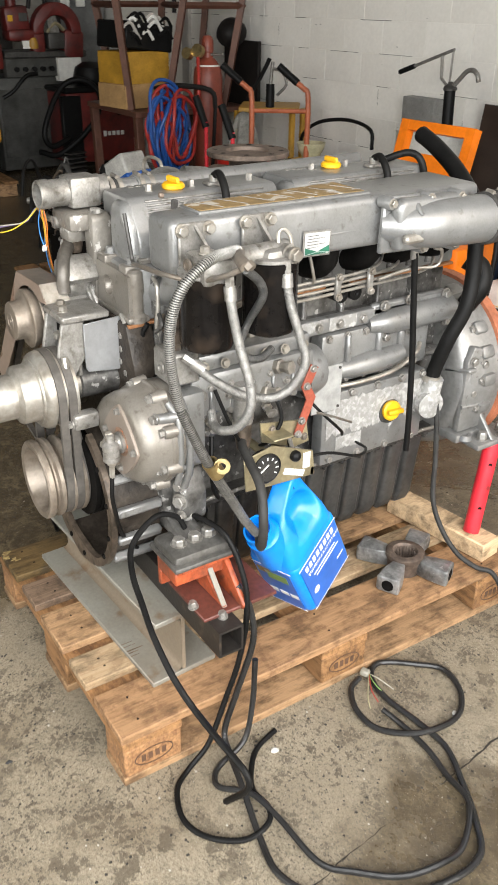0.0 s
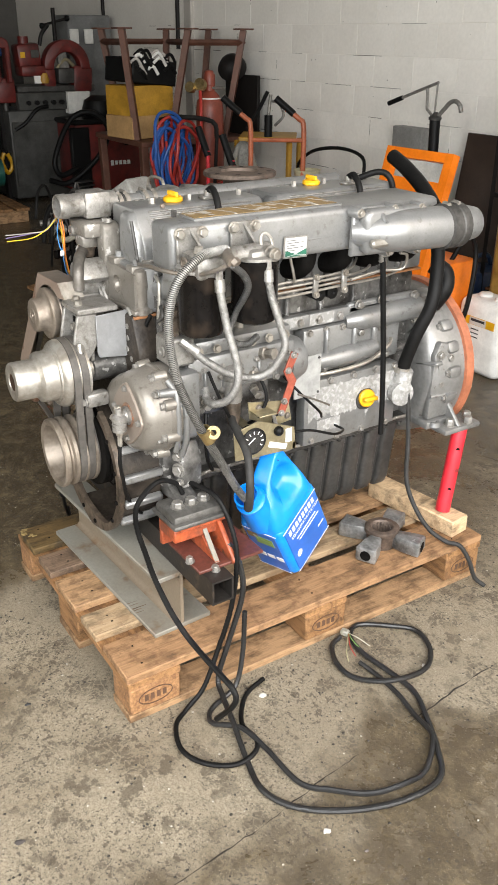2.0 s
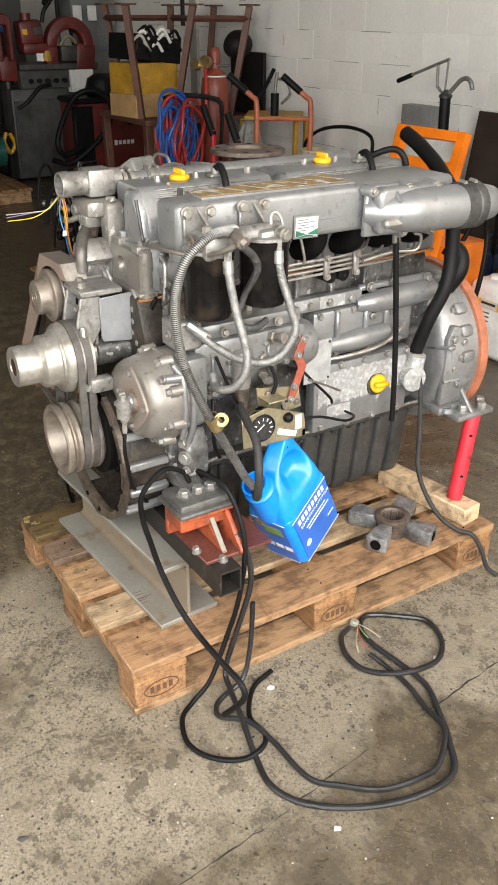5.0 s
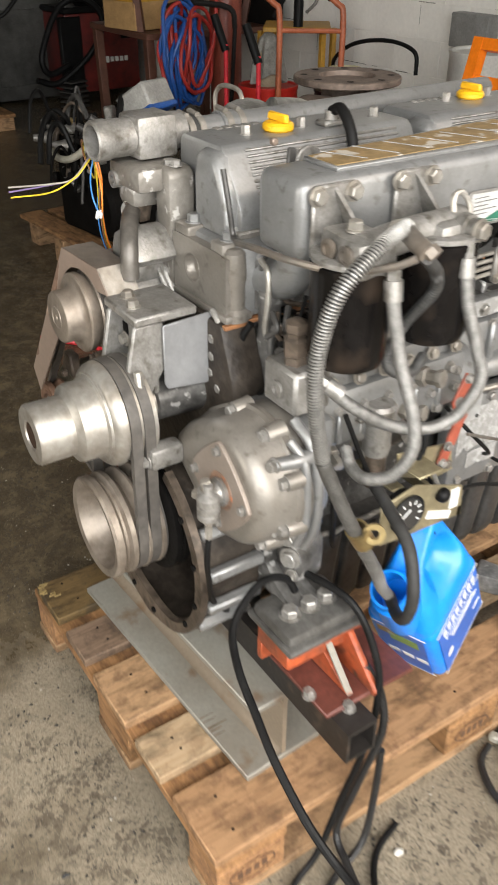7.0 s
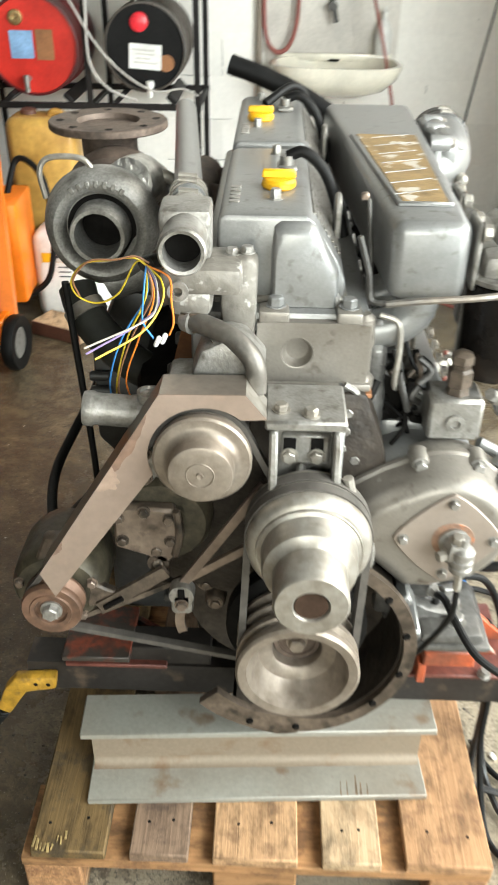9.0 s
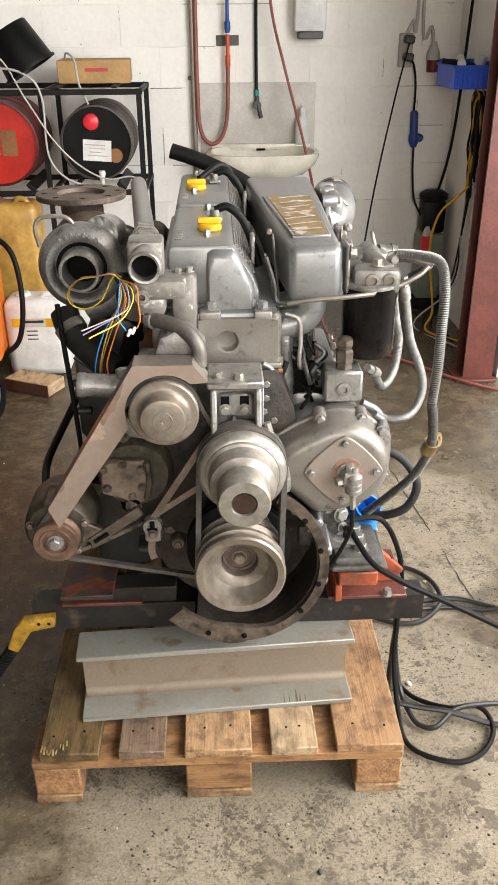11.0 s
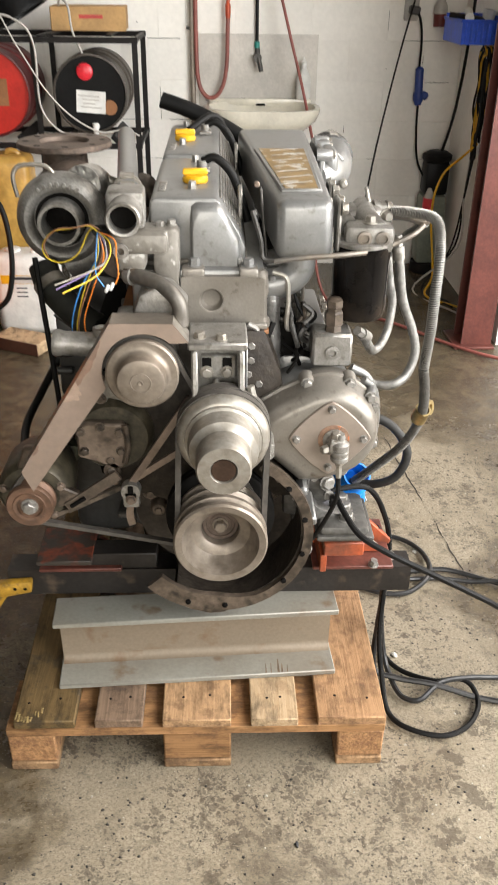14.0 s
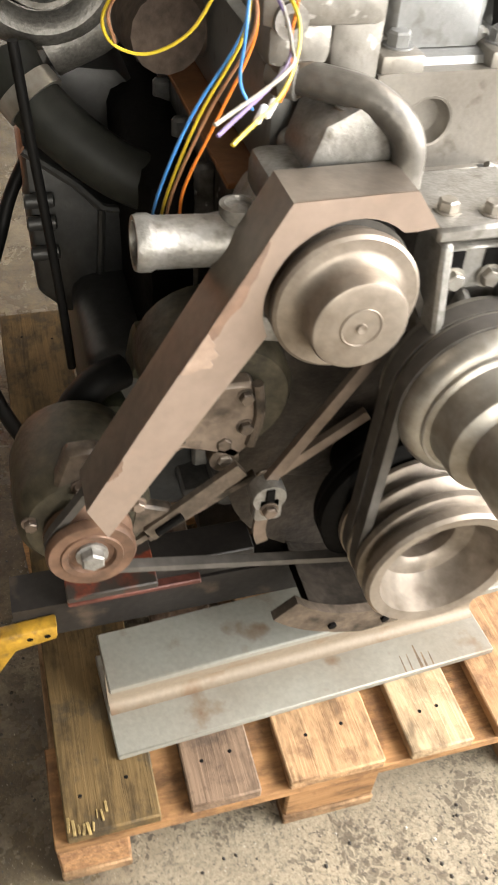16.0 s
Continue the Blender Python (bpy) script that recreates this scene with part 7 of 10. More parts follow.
    for c, p in runs:
        if p is not loop_:
            p = [Vector(p[0])] + [Vector(q) + Vector([tw.uniform(-0.003, 0.003) for _ in range(3)]) for q in p[1:-1]] + [Vector(p[-1]) + Vector([tw.uniform(-0.004, 0.004) for _ in range(3)])]
        part("wire", Shape().tube(p, 0.0013, 6, 8), wm[c], lm)
    for p in (Vector((-0.138, 0.132, 1.037)), Vector((-0.13, 0.134, 1.04))):
        part("connector", Shape().box(p, (0.006, 0.006, 0.016), 0.002, (0, 25, 0)), WHITE_TAG, lm)


def control_panel():
    g = part("gauge_bracket", Shape().prism([(0.33, 0.69), (0.4, 0.705), (0.505, 0.665), (0.512, 0.605), (0.4, 0.61), (0.335, 0.615)], (0.348, 0, 0), (0, 1, 0), (0, 0, 1), 0.004, 0.001), ZINC_PLATE, ENG, "olive zinc plated bracket with a dial gauge")
    d = part("dial_gauge", Shape().lathe((0.35, 0.385, 0.657), (1, 0, 0), [(0.034, -0.02), (0.034, 0.006), (0.031, 0.008), (0.029, 0.006)], 32), RUBBER, g)
    part("dial_face", Shape().lathe((0.3555, 0.385, 0.657), (1, 0, 0), [(0.0, 0.001), (0.029, 0.001)], 32), GLASS_DIAL, d)
    part("needle", Shape().box((0.3572, 0.378, 0.66), (0.0008, 0.024, 0.0028), 0, (35, 0, 0)), WHITE_TAG, d)
    for k in range(9):
        a = radians(215 - k * 31)
        part("tick", Shape().box((0.3572, 0.385 + 0.023 * math.cos(a), 0.657 + 0.023 * math.sin(a)), (0.0006, 0.007, 0.0022), 0, (math.degrees(a), 0, 0)), WHITE_TAG, d)
    part("label_strip", Shape().box((0.3535, 0.455, 0.628), (0.002, 0.055, 0.014), 0, (-20, 0, 0)), WHITE_TAG, g)
    part("label_strip", Shape().box((0.3535, 0.487, 0.648), (0.002, 0.018, 0.036), 0), WHITE_TAG, g)
    b2 = part("lever_bracket", Shape().prism([(0.4, 0.735), (0.52, 0.715), (0.53, 0.66), (0.49, 0.655), (0.405, 0.69)], (0.3, 0, 0), (0, 1, 0), (0, 0, 1), 0.004, 0.001).box((0.325, 0.43, 0.712), (0.05, 0.05, 0.004), 0.001), ZINC_PLATE, ENG)
    for y, z in ((0.43, 0.715), (0.5, 0.69), (0.515, 0.675)):
        bolt(b2, (0.304, y, z), (1, 0, 0), 0.007, 0.006, COPPER)
    lv = part("stop_lever", Shape().prism([(0.52, 0.845), (0.54, 0.835), (0.52, 0.797), (0.536, 0.768), (0.502, 0.683), (0.482, 0.69), (0.512, 0.765), (0.497, 0.797)], (0.308, 0, 0), (0, 1, 0), (0, 0, 1), 0.005, 0.001), RED_LEVER, ENG, "faded red stop lever")
    for y, z in ((0.525, 0.835), (0.51, 0.798), (0.492, 0.69), (0.5, 0.72)):
        bolt(lv, (0.313, y, z), (1, 0, 0), 0.007, 0.007, CASTING)
    k = part("lever_knob", Shape().lathe((0.356, 0.455, 0.668), (1, 0, 0.15), [(0.0, -0.013), (0.007, -0.011), (0.0115, -0.005), (0.0125, 0.0), (0.0115, 0.006), (0.007, 0.011), (0.0, 0.0125)], 20), RUBBER, ENG)
    part("knob_stem", Shape().cyl((0.352, 0.455, 0.668), (0.31, 0.47, 0.69), 0.005, n=8), CASTING, k)
    part("lever_cable", Shape().tube([(0.33, 0.48, 0.64), (0.335, 0.56, 0.635), (0.33, 0.65, 0.6), (0.28, 0.72, 0.575), (0.22, 0.74, 0.56)], 0.0035, 8), RUBBER, ENG)
    part("pull_rod", Shape().tube([(0.315, 0.54, 0.73), (0.31, 0.6, 0.7), (0.29, 0.66, 0.665)], 0.003, 6), COPPER, ENG)
    part("support_strip", Shape().span((0.2, 0.4, 0.66), (0.302, 0.425, 0.665), 0.001), ZINC_PLATE, ENG)
    part("bracket_stay", Shape().span((0.2, 0.5, 0.605), (0.352, 0.51, 0.625), 0.001), ZINC_PLATE, ENG)


mat("dark_rust_plate", (0.16, 0.05, 0.035), 0.5, 0.1, 0.35, 10)


def mount(sign):
    """Engine foot: iron shoe bolted down on a welded bracket standing on the crossbar."""
    x = 0.32 if sign > 0 else -0.265
    paint = ORANGE_MOUNT if sign > 0 else mat("grimy_orange_primer", (0.24, 0.045, 0.017), 0.55, 0.05, 0.5, 14, dark=(0.035, 0.019, 0.013), bump=0.2, spots=0.19, spot_col=(0.035, 0.028, 0.022), spot_scale=26, soft=0.12)
    w = 1
    m = part("engine_mount", Shape().prism([(x - 0.07, 0.386), (x + 0.11, 0.386), (x + 0.115, 0.4), (x + 0.04, 0.475), (x - 0.06, 0.475), (x - 0.075, 0.4)] if sign > 0 else [(x - 0.06, 0.386), (x + 0.09, 0.386), (x + 0.05, 0.415), (x - 0.04, 0.415)], (0, 0.29, 0), (1, 0, 0), (0, 0, 1), 0.012, 0.003), paint, ENG, "orange primed welded mount bracket")
    top = 0.475 if sign > 0 else 0.415
    part("mount_top", Shape().span((x - 0.07, 0.175, top), (x + 0.045, 0.3, top + 0.012), 0.002), paint, m)
    part("mount_base", Shape().span((x - 0.07, 0.19, 0.386), (x + 0.105, 0.37 if sign > 0 else 0.26, 0.395), 0.002), MATS["dark_rust_plate"], m)
    if sign > 0:
        part("mount_block", Shape().span((0.268, 0.166, 0.44), (0.352, 0.296, 0.4752), 0.003), ORANGE_MOUNT, m)
        part("mount_rib", Shape().prism([(0.29, 0.396), (0.412, 0.396), (0.345, 0.4395), (0.29, 0.4395)], (0, 0.253, 0), (1, 0, 0), (0, 0, 1), 0.012, 0.001), ORANGE_MOUNT, m)
        part("mount_web", Shape().span((0.262, 0.17, 0.396), (0.276, 0.292, 0.44), 0.002), ORANGE_MOUNT, m)
        d_ = Vector((0.413, 0, 0.388)) - Vector((0.343, 0, 0.462))
        part("bare_edge", Shape().box((0.379, 0.2475, 0.427), (d_.length, 0.012, 0.004), 0.001, (0, math.degrees(math.atan2(-d_.z, d_.x)), 0)), BEAM_STEEL, m)
        part("base_hole", Shape().lathe((0.36, 0.3, 0.3952), (0, 0, 1), [(0.0, 0.0004), (0.013, 0.0004)], 18), WOOD_Y, m)
        sh = part("rubber_shoe", Shape().box((x - 0.012, 0.232, 0.502), (0.105, 0.14, 0.03), 0.014, None, 2).box((x - 0.01, 0.232, 0.49), (0.12, 0.15, 0.014), 0.006, None, 2), mat("dull_grey_shoe", (0.15, 0.145, 0.135), 0.42, 0.4, 0.35, 14, dark=(0.06, 0.056, 0.05), bump=0.2), m)
        for p in ((0.315, 0.195, 0.515), (0.315, 0.232, 0.515), (0.313, 0.266, 0.515)):
            bolt(sh, p, (0, 0, 1), 0.014, 0.016, CASTING)
        part("shoe_arm", Shape().prism([(0.195, 0.575), (0.235, 0.56), (0.262, 0.535), (0.315, 0.52), (0.29, 0.506), (0.2, 0.5)], (0, 0.262, 0), (1, 0, 0), (0, 0, 1), 0.06, 0.01, 2), BLOCK, m)
        for p in ((0.425, 0.234, 0.386), (0.38, 0.19, 0.4)):
            bolt(m, p, (0, -0.2, 1), 0.009, 0.014, CASTING)


intake_side()
left_side()
hoses()
control_panel()
mount(1)
mount(-1)

# ---- things on and beside the pallet ----
def fuel_can():
    """Tilted jerry can hung by its handle."""
    o = Vector((0.395, 0.4325, 0.405))
    e1, dp, up = Vector((-0.3146, 0.8252, 0.4691)), Vector((-0.9372, -0.3485, -0.0153)), Vector((0.1509, -0.4444, 0.883))
    m = Matrix(((e1.x, dp.x, up.x, o.x), (e1.y, dp.y, up.y, o.y), (e1.z, dp.z, up.z, o.z), (0, 0, 0, 1)))
    grow = Matrix.Translation(m @ Vector((0.083, 0.0615, -0.06)) + Vector((0.006, 0, 0))) @ Matrix.Diagonal((1.09, 1.09, 1.09, 1)) @ Matrix.Translation(-(m @ Vector((0.083, 0.0615, -0.06))))
    m = grow @ m
    can = thing("fuel_can", o - up * 0.17, "bright blue plastic fuel can with a printed label, tilted", "jerry can")

    def put(name, s, mtl, par=can, label=""):
        s.v = [tuple(m @ Vector(p)) for p in s.v]
        return part(name, s, mtl, par, label)

    W, D, H = 0.166, 0.123, 0.182
    body = put("body", Shape().box((W / 2, D / 2, -H / 2), (W, D, H), 0.018, None, 4), CAN_BLUE)
    # shoulder drawn up into a strap handle, with a finger hollow on both flanks
    levels = [(-0.012, 0.0, W, 1.0), (0.004, 0.002, W - 0.002, 0.985), (0.03, 0.01, W - 0.003, 0.86), (0.055, 0.022, W - 0.006, 0.7), (0.08, 0.042, W - 0.009, 0.53), (0.1, 0.066, W - 0.012, 0.42), (0.118, 0.092, W - 0.014, 0.36), (0.131, 0.112, W - 0.018, 0.33), (0.139, 0.128, W - 0.028, 0.26)]
    fine = [tuple(p + (q - p) * k / 5 for p, q in zip(lo, hi)) for lo, hi in zip(levels[:-1], levels[1:]) for k in range(5)] + [levels[-1]]
    n, vv = 72, []
    for z, xa, xb, f in fine:
        for k in range(n):
            c, sn = math.cos(2 * math.pi * k / n), math.sin(2 * math.pi * k / n)
            x = (xa + xb) / 2 + (xb - xa) / 2 * math.copysign(abs(c) ** 0.35, c)
            y = f * D / 2 * math.copysign(abs(sn) ** 0.35, sn)
            dent = math.exp(-((((x - 0.106) / 0.039) ** 2 + ((z - 0.066) / 0.037) ** 2) ** 3))
            vv.append((x, D / 2 + y * (1 - 0.82 * dent), z))
    ff = [(i * n + k, i * n + (k + 1) % n, (i + 1) * n + (k + 1) % n, (i + 1) * n + k) for i in range(len(fine) - 1) for k in range(n)]
    ff.append(tuple((len(fine) - 1) * n + k for k in range(n)))
    put("shoulder", Shape().add(vv, ff), CAN_BLUE)
    put("spout", Shape().lathe((0.03, D / 2, 0.03), (-0.2, 0, 1), [(0.046, -0.03), (0.041, 0.0), (0.036, 0.035), (0.034, 0.05), (0.036, 0.053), (0.036, 0.059), (0.032, 0.062), (0.03, 0.066), (0.03, 0.085), (0.026, 0.085), (0.025, 0.03), (0.0, 0.028)], 32), CAN_BLUE)
    lab = put("front_label", Shape().box((W / 2, -0.0012, -H / 2 - 0.004), (W - 0.03, 0.0016, H - 0.03), 0), CAN_LABEL, body, "blue printed label")
    side = put("side_label", Shape().box((-0.0012, D / 2, -H / 2 - 0.004), (0.0016, D - 0.036, H - 0.03), 0), CAN_LABEL, body)
    for z in (-0.014, -H + 0.014):
        put("white_line", Shape().box((W / 2, -0.0016, z), (W - 0.02, 0.001, 0.0022), 0), WHITE_TAG, lab)
        put("white_line", Shape().box((-0.0016, D / 2, z), (0.001, D - 0.026, 0.0022), 0), WHITE_TAG, side)
    for k in range(8):
        put("white_mark", Shape().box((0.032 + k * 0.0145, -0.0028, -0.032), (0.0095, 0.0008, 0.016), 0), WHITE_TAG, lab)
    for k, (a, b) in enumerate(((0.045, 0.13), (0.05, 0.14), (0.12, 0.145))):
        put("print_line", Shape().box(((a + b) / 2, -0.0028, -0.072 - k * 0.011 - (0.03 if k == 2 else 0)), (b - a, 0.0008, 0.003), 0), WHITE_TAG, lab)
    put("white_badge", Shape().lathe((0.035, -0.0022, -0.118), (0, -1, 0), [(0.0, 0.0008), (0.01, 0.0008)], 18), WHITE_TAG, lab)
    put("green_picture", Shape().box((-0.0026, 0.055, -0.05), (0.0008, 0.05, 0.028), 0), mat("green_print", (0.2, 0.3, 0.08), 0.5), side)
    put("gold_picture", Shape().box((-0.0026, 0.085, -0.035), (0.0008, 0.03, 0.02), 0), STICKER, side)
    for k in range(3):
        put("white_mark", Shape().box((-0.0026, 0.03 + k * 0.026, -0.115), (0.0008, 0.02, 0.014), 0), WHITE_TAG, side)
    # the readable fuel kind on the label
    cu = bpy.data.curves.new("fuel_kind", "FONT")
    cu.body, cu.size, cu.extrude, cu.space_character = "SONDERKRAFTSTOFF", 0.0118, 0.0003, 1.1
    tmp = bpy.data.objects.new("fuel_kind", cu)
    scene.collection.objects.link(tmp)
    me = bpy.data.meshes.new_from_object(tmp.evaluated_get(bpy.context.evaluated_depsgraph_get()))
    bpy.data.objects.remove(tmp)
    ob = new("fuel_kind", me)
    me.materials.clear()
    me.materials.append(WHITE_TAG)
    ob.parent = lab
    ob.matrix_parent_inverse = lab.matrix_world.inverted()
    ob.matrix_world = m @ pose(0.03, -0.0028, -0.057, 90, 0, 0)
    top = m @ Vector((0.135, D / 2, 0.139))
    wire = Shape().tube([m @ Vector((0.12, D / 2 - 0.022, 0.118)), top + Vector((0.01, 0, 0.006)), top + Vector((0.01, 0.0, 0.03)), Vector((0.318, 0.478, 0.64)), Vector((0.305, 0.472, 0.675)), Vector((0.308, 0.488, 0.686))], 0.0022, 6)
    part("hanging_wire", wire, RUBBER, can)


fuel_can()


def spider_hub():
    """Cast hub with toothed bore and four arms, lying on the pallet."""
    c = Vector((0.268, 0.905, 0.1445))
    h = thing("coupling_hub", c, "dark cast coupling hub with four arms on the pallet", "machine part")
    part("ring", Shape().lathe(c, (0, 0, 1), [(0.03, 0.0), (0.044, 0.0), (0.046, 0.035), (0.052, 0.045), (0.052, 0.058), (0.048, 0.061), (0.034, 0.061), (0.03, 0.055)], 36, True), FLANGE_IRON, h)
    for k in range(20):
        a = radians(k * 18)
        part("tooth", Shape().box(c + Vector((0.0295 * math.cos(a), 0.0295 * math.sin(a), 0.03)), (0.005, 0.0045, 0.05), 0.001, (0, 0, k * 18)), FLANGE_IRON, h)
    for k in range(4):
        a = radians(k * 90 + 28)
        d = Vector((math.cos(a), math.sin(a), 0))
        w_ = Vector((-d.y, d.x, 0))
        arm_ = part("arm", Shape().prism([(0.04, -0.016), (0.075, -0.026), (0.124, -0.031), (0.128, -0.027), (0.128, 0.027), (0.124, 0.031), (0.075, 0.026), (0.04, 0.016)], c + Vector((0, 0, 0.003)), d, w_, 0.048, 0.006, 2), mat("grey_cast_iron", (0.36, 0.36, 0.352), 0.4, 0.6, 0.4, 14, dark=(0.1, 0.1, 0.098), bump=0.3, spots=0.03, spot_col=(0.4, 0.4, 0.39), spot_scale=40), h)
        part("arm_hole", Shape().lathe(c + d * 0.1284 + Vector((0, 0, 0.026)), d, [(0.0, 0), (0.012, 0.0), (0.016, 0.0002), (0.017, -0.002)], 18), DARK, arm_)


spider_hub()
solid("wooden_batten", Shape().box((0.19, 1.1175, 0.1725), (0.345, 0.075, 0.056), 0.004, (0, 0, 8)), WOOD_PALE, "pale pine batten lying across the pallet end", "batten")
pst = thing("jack_post", (0.285, 1.165, 0.2), "bright red steel support post with holes", "post")
pa, pz = Vector((0.292, 1.13, 0.2008)), Vector((0.272, 1.185, 0.462))
part("tube", Shape().cyl(pa, pz, 0.0225, n=28), RED_POST, pst)
for t in (0.3, 0.78):
    p = pa.lerp(pz, t)
    part("hole", Shape().lathe(p + Vector((0.0188, -0.0114, 0)), (0.86, -0.52, 0), [(0.0, 0.001), (0.0055, 0.001), (0.0055, -0.004)], 14), DARK, pst)


def cable(name, pts, r, label, ribs=False, mtl=None):
    s = corrugated(pts, r, 0.0005, 0.0055, 9) if ribs else Shape().tube(pts, r, 9, 8)
    return solid(name, s, mtl or RUBBER, label, "cable", "cables on the floor")


Z = 0.0115
cable("power_cable", [(0.287, 0.225, 0.53), (0.284, 0.21, 0.56), (0.288, 0.17, 0.582), (0.298, 0.13, 0.575), (0.324, 0.085, 0.553), (0.374, 0.062, 0.529), (0.431, 0.052, 0.502), (0.489, 0.043, 0.475), (0.551, 0.042, 0.44), (0.59, 0.047, 0.414), (0.623, 0.056, 0.39), (0.681, 0.062, 0.378), (0.733, 0.07, 0.366), (0.758, 0.074, 0.358), (0.77, 0.076, 0.34), (0.762, 0.072, 0.312), (0.72, 0.06, 0.252)], 0.0062, "glossy black cable arching out from the engine mount")
cable("power_cable", [(0.19, 0.28, 0.55), (0.21, 0.24, 0.535), (0.28, 0.25, 0.55), (0.37, 0.275, 0.54), (0.42, 0.29, 0.45), (0.435, 0.285, 0.36), (0.43, 0.27, 0.25), (0.424, 0.24, 0.15), (0.432, 0.19, 0.05), (0.44, 0.135, Z), (0.474, 0.088, Z), (0.547, 0.063, Z), (0.611, 0.087, Z), (0.654, 0.146, Z), (0.654, 0.2, 0.02), (0.625, 0.222, 0.026), (0.568, 0.22, 0.022), (0.506, 0.258, Z), (0.471, 0.297, Z), (0.45, 0.36, Z)], 0.0062, "black cable looping down over the crossbar", True)
cable("extension_cable", [(0.4, 0.285, 0.43), (0.425, 0.3, 0.38), (0.44, 0.3, 0.3), (0.425, 0.27, 0.16), (0.42, 0.24, 0.05), (0.47, 0.225, 0.03), (0.56, 0.2, 0.03), (0.66, 0.175, Z), (0.75, 0.16, Z), (0.83, 0.2, Z), (0.9, 0.3, Z), (0.94, 0.42, Z), (0.935, 0.52, Z), (0.87, 0.575, Z), (0.79, 0.62, Z), (0.7, 0.66, Z), (0.61, 0.657, Z), (0.51, 0.645, Z), (0.44, 0.66, Z), (0.41, 0.71, Z), (0.466, 0.79, Z), (0.52, 0.835, Z), (0.6, 0.81, Z), (0.65, 0.74, Z), (0.645, 0.63, 0.024), (0.58, 0.567, Z), (0.51, 0.558, Z), (0.445, 0.59, Z), (0.425, 0.635, 0.014)], 0.0072, "long black ribbed cable coiled on the concrete", True, mat("grey_black_cable", (0.02, 0.0195, 0.019), 0.36, 0, 0.3, 20, spec=0.45))
cable("extension_cable", [(0.435, 0.31, 0.24), (0.442, 0.3, 0.12), (0.455, 0.27, 0.035), (0.47, 0.2, 0.016), (0.49, 0.172, 0.014), (0.523, 0.166, 0.018), (0.58, 0.208, 0.03), (0.66, 0.225, 0.026), (0.774, 0.241, Z), (0.83, 0.29, Z), (0.885, 0.36, Z), (0.91, 0.44, 0.02), (0.9, 0.51, Z), (0.84, 0.585, 0.024), (0.76, 0.605, Z), (0.68, 0.62, Z), (0.6, 0.62, Z), (0.54, 0.61, 0.016)], 0.0066, "black cable lying in loops on the concrete", False, MATS["grey_black_cable"])
cable("drop_cable", [(0.215, 0.995, 0.66), (0.225, 1.0, 0.6), (0.235, 1.01, 0.45), (0.255, 1.0, 0.33), (0.29, 1.01, 0.25), (0.335, 1.035, 0.185), (0.38, 1.065, 0.156), (0.414, 1.09, 0.15), (0.436, 1.115, 0.1), (0.448, 1.135, 0.04), (0.47, 1.16, 0.012)], 0.007, "dark cable hanging behind the sump to the floor", False, RUBBER_GREY)
pl = thing("cable_plug", (0.425, 0.64, 0.0), "grey multi-pin connector with loose wires", "connector")
part("housing", Shape().box((0.42, 0.655, 0.016), (0.024, 0.02, 0.018), 0.004, (0, 0, 25)), mat("dull_white_plastic", (0.4, 0.38, 0.31), 0.5), pl)
for k, c in enumerate(((0.4, 0.38, 0.3), (0.2, 0.35, 0.1), (0.4, 0.06, 0.04), (0.38, 0.34, 0.2))):
    part("wire", Shape().tube([(0.43, 0.66, 0.016), (0.46 + 0.01 * k, 0.665 - 0.02 * k, 0.022), (0.5 + 0.006 * k, 0.68 - 0.03 * k, 0.012)], 0.0016, 6), mat(f"loose_wire_{k}", c, 0.5), pl)
# left over bits on the floor
for x, y, s_, c in ((0.49, 0.33, 0.016, (0.6, 0.58, 0.52)), (0.905, 0.222, 0.012, (0.7, 0.68, 0.63)), (0.985, 0.262, 0.007, (0.12, 0.1, 0.09)), (0.63, 0.76, 0.012, (0.7, 0.68, 0.62)), (0.2, -0.19, 0.011, (0.03, 0.03, 0.03)), (1.0, 0.66, 0.02, (0.05, 0.05, 0.05)), (0.58, -0.34, 0.014, (0.06, 0.05, 0.045))):
    s_ *= 0.75
    q = Shape().lathe((x, y, 0), (0.1, 0.2, 1), [(s_, 0), (s_ * 1.05, s_ * 0.2), (s_ * 0.6, s_ * 0.5), (0.0, s_ * 0.55)], 9)
    q.v = [(x + (a - x) * (0.6 + 0.7 * noise.noise((a * 90, b * 90, 1.0))), y + (b - y) * (1 + 0.8 * noise.noise((a * 70, b * 70, 4.0))), c_) for a, b, c_ in q.v]
    solid("floor_crumb", q, mat(f"crumb_{c[0]}_{c[1]}", c, 0.8), "small crumb of debris lying on the concrete", "debris", "crumbs on the floor")



def grit(name, mtl, count, seed, r0, r1, label):
    """Loose crumbs scattered over the floor round the pallet."""
    rnd = random.Random(seed)
    s = Shape()
    for _ in range(count):
        x, y, r = rnd.uniform(-1.2, 1.25), rnd.uniform(-1.1, 1.6), rnd.uniform(r0, r1)
        if -0.42 < x < 0.42 and -0.02 < y < 1.22:
            continue
        k = rnd.uniform(0, 6.28)
        ring = [(x + r * rnd.uniform(0.7, 1.2) * math.cos(k + i * 1.257), y + r * rnd.uniform(0.7, 1.2) * math.sin(k + i * 1.257), 0.0003) for i in range(5)]
        s.add(ring + [(x, y, r * 0.8)], [(i, (i + 1) % 5, 5) for i in range(5)])
    return solid(name, s, mtl, label, "grit", kind="stuff")


grit("pale_grit", mat("pale_grit_stone", (0.45, 0.42, 0.35), 0.8), 420, 5, 0.0012, 0.0036, "pale gravel crumbs strewn over the concrete")
grit("dark_grit", mat("dark_grit_dirt", (0.035, 0.029, 0.022), 0.8), 2600, 9, 0.0012, 0.0042, "dark dirt crumbs strewn over the concrete")

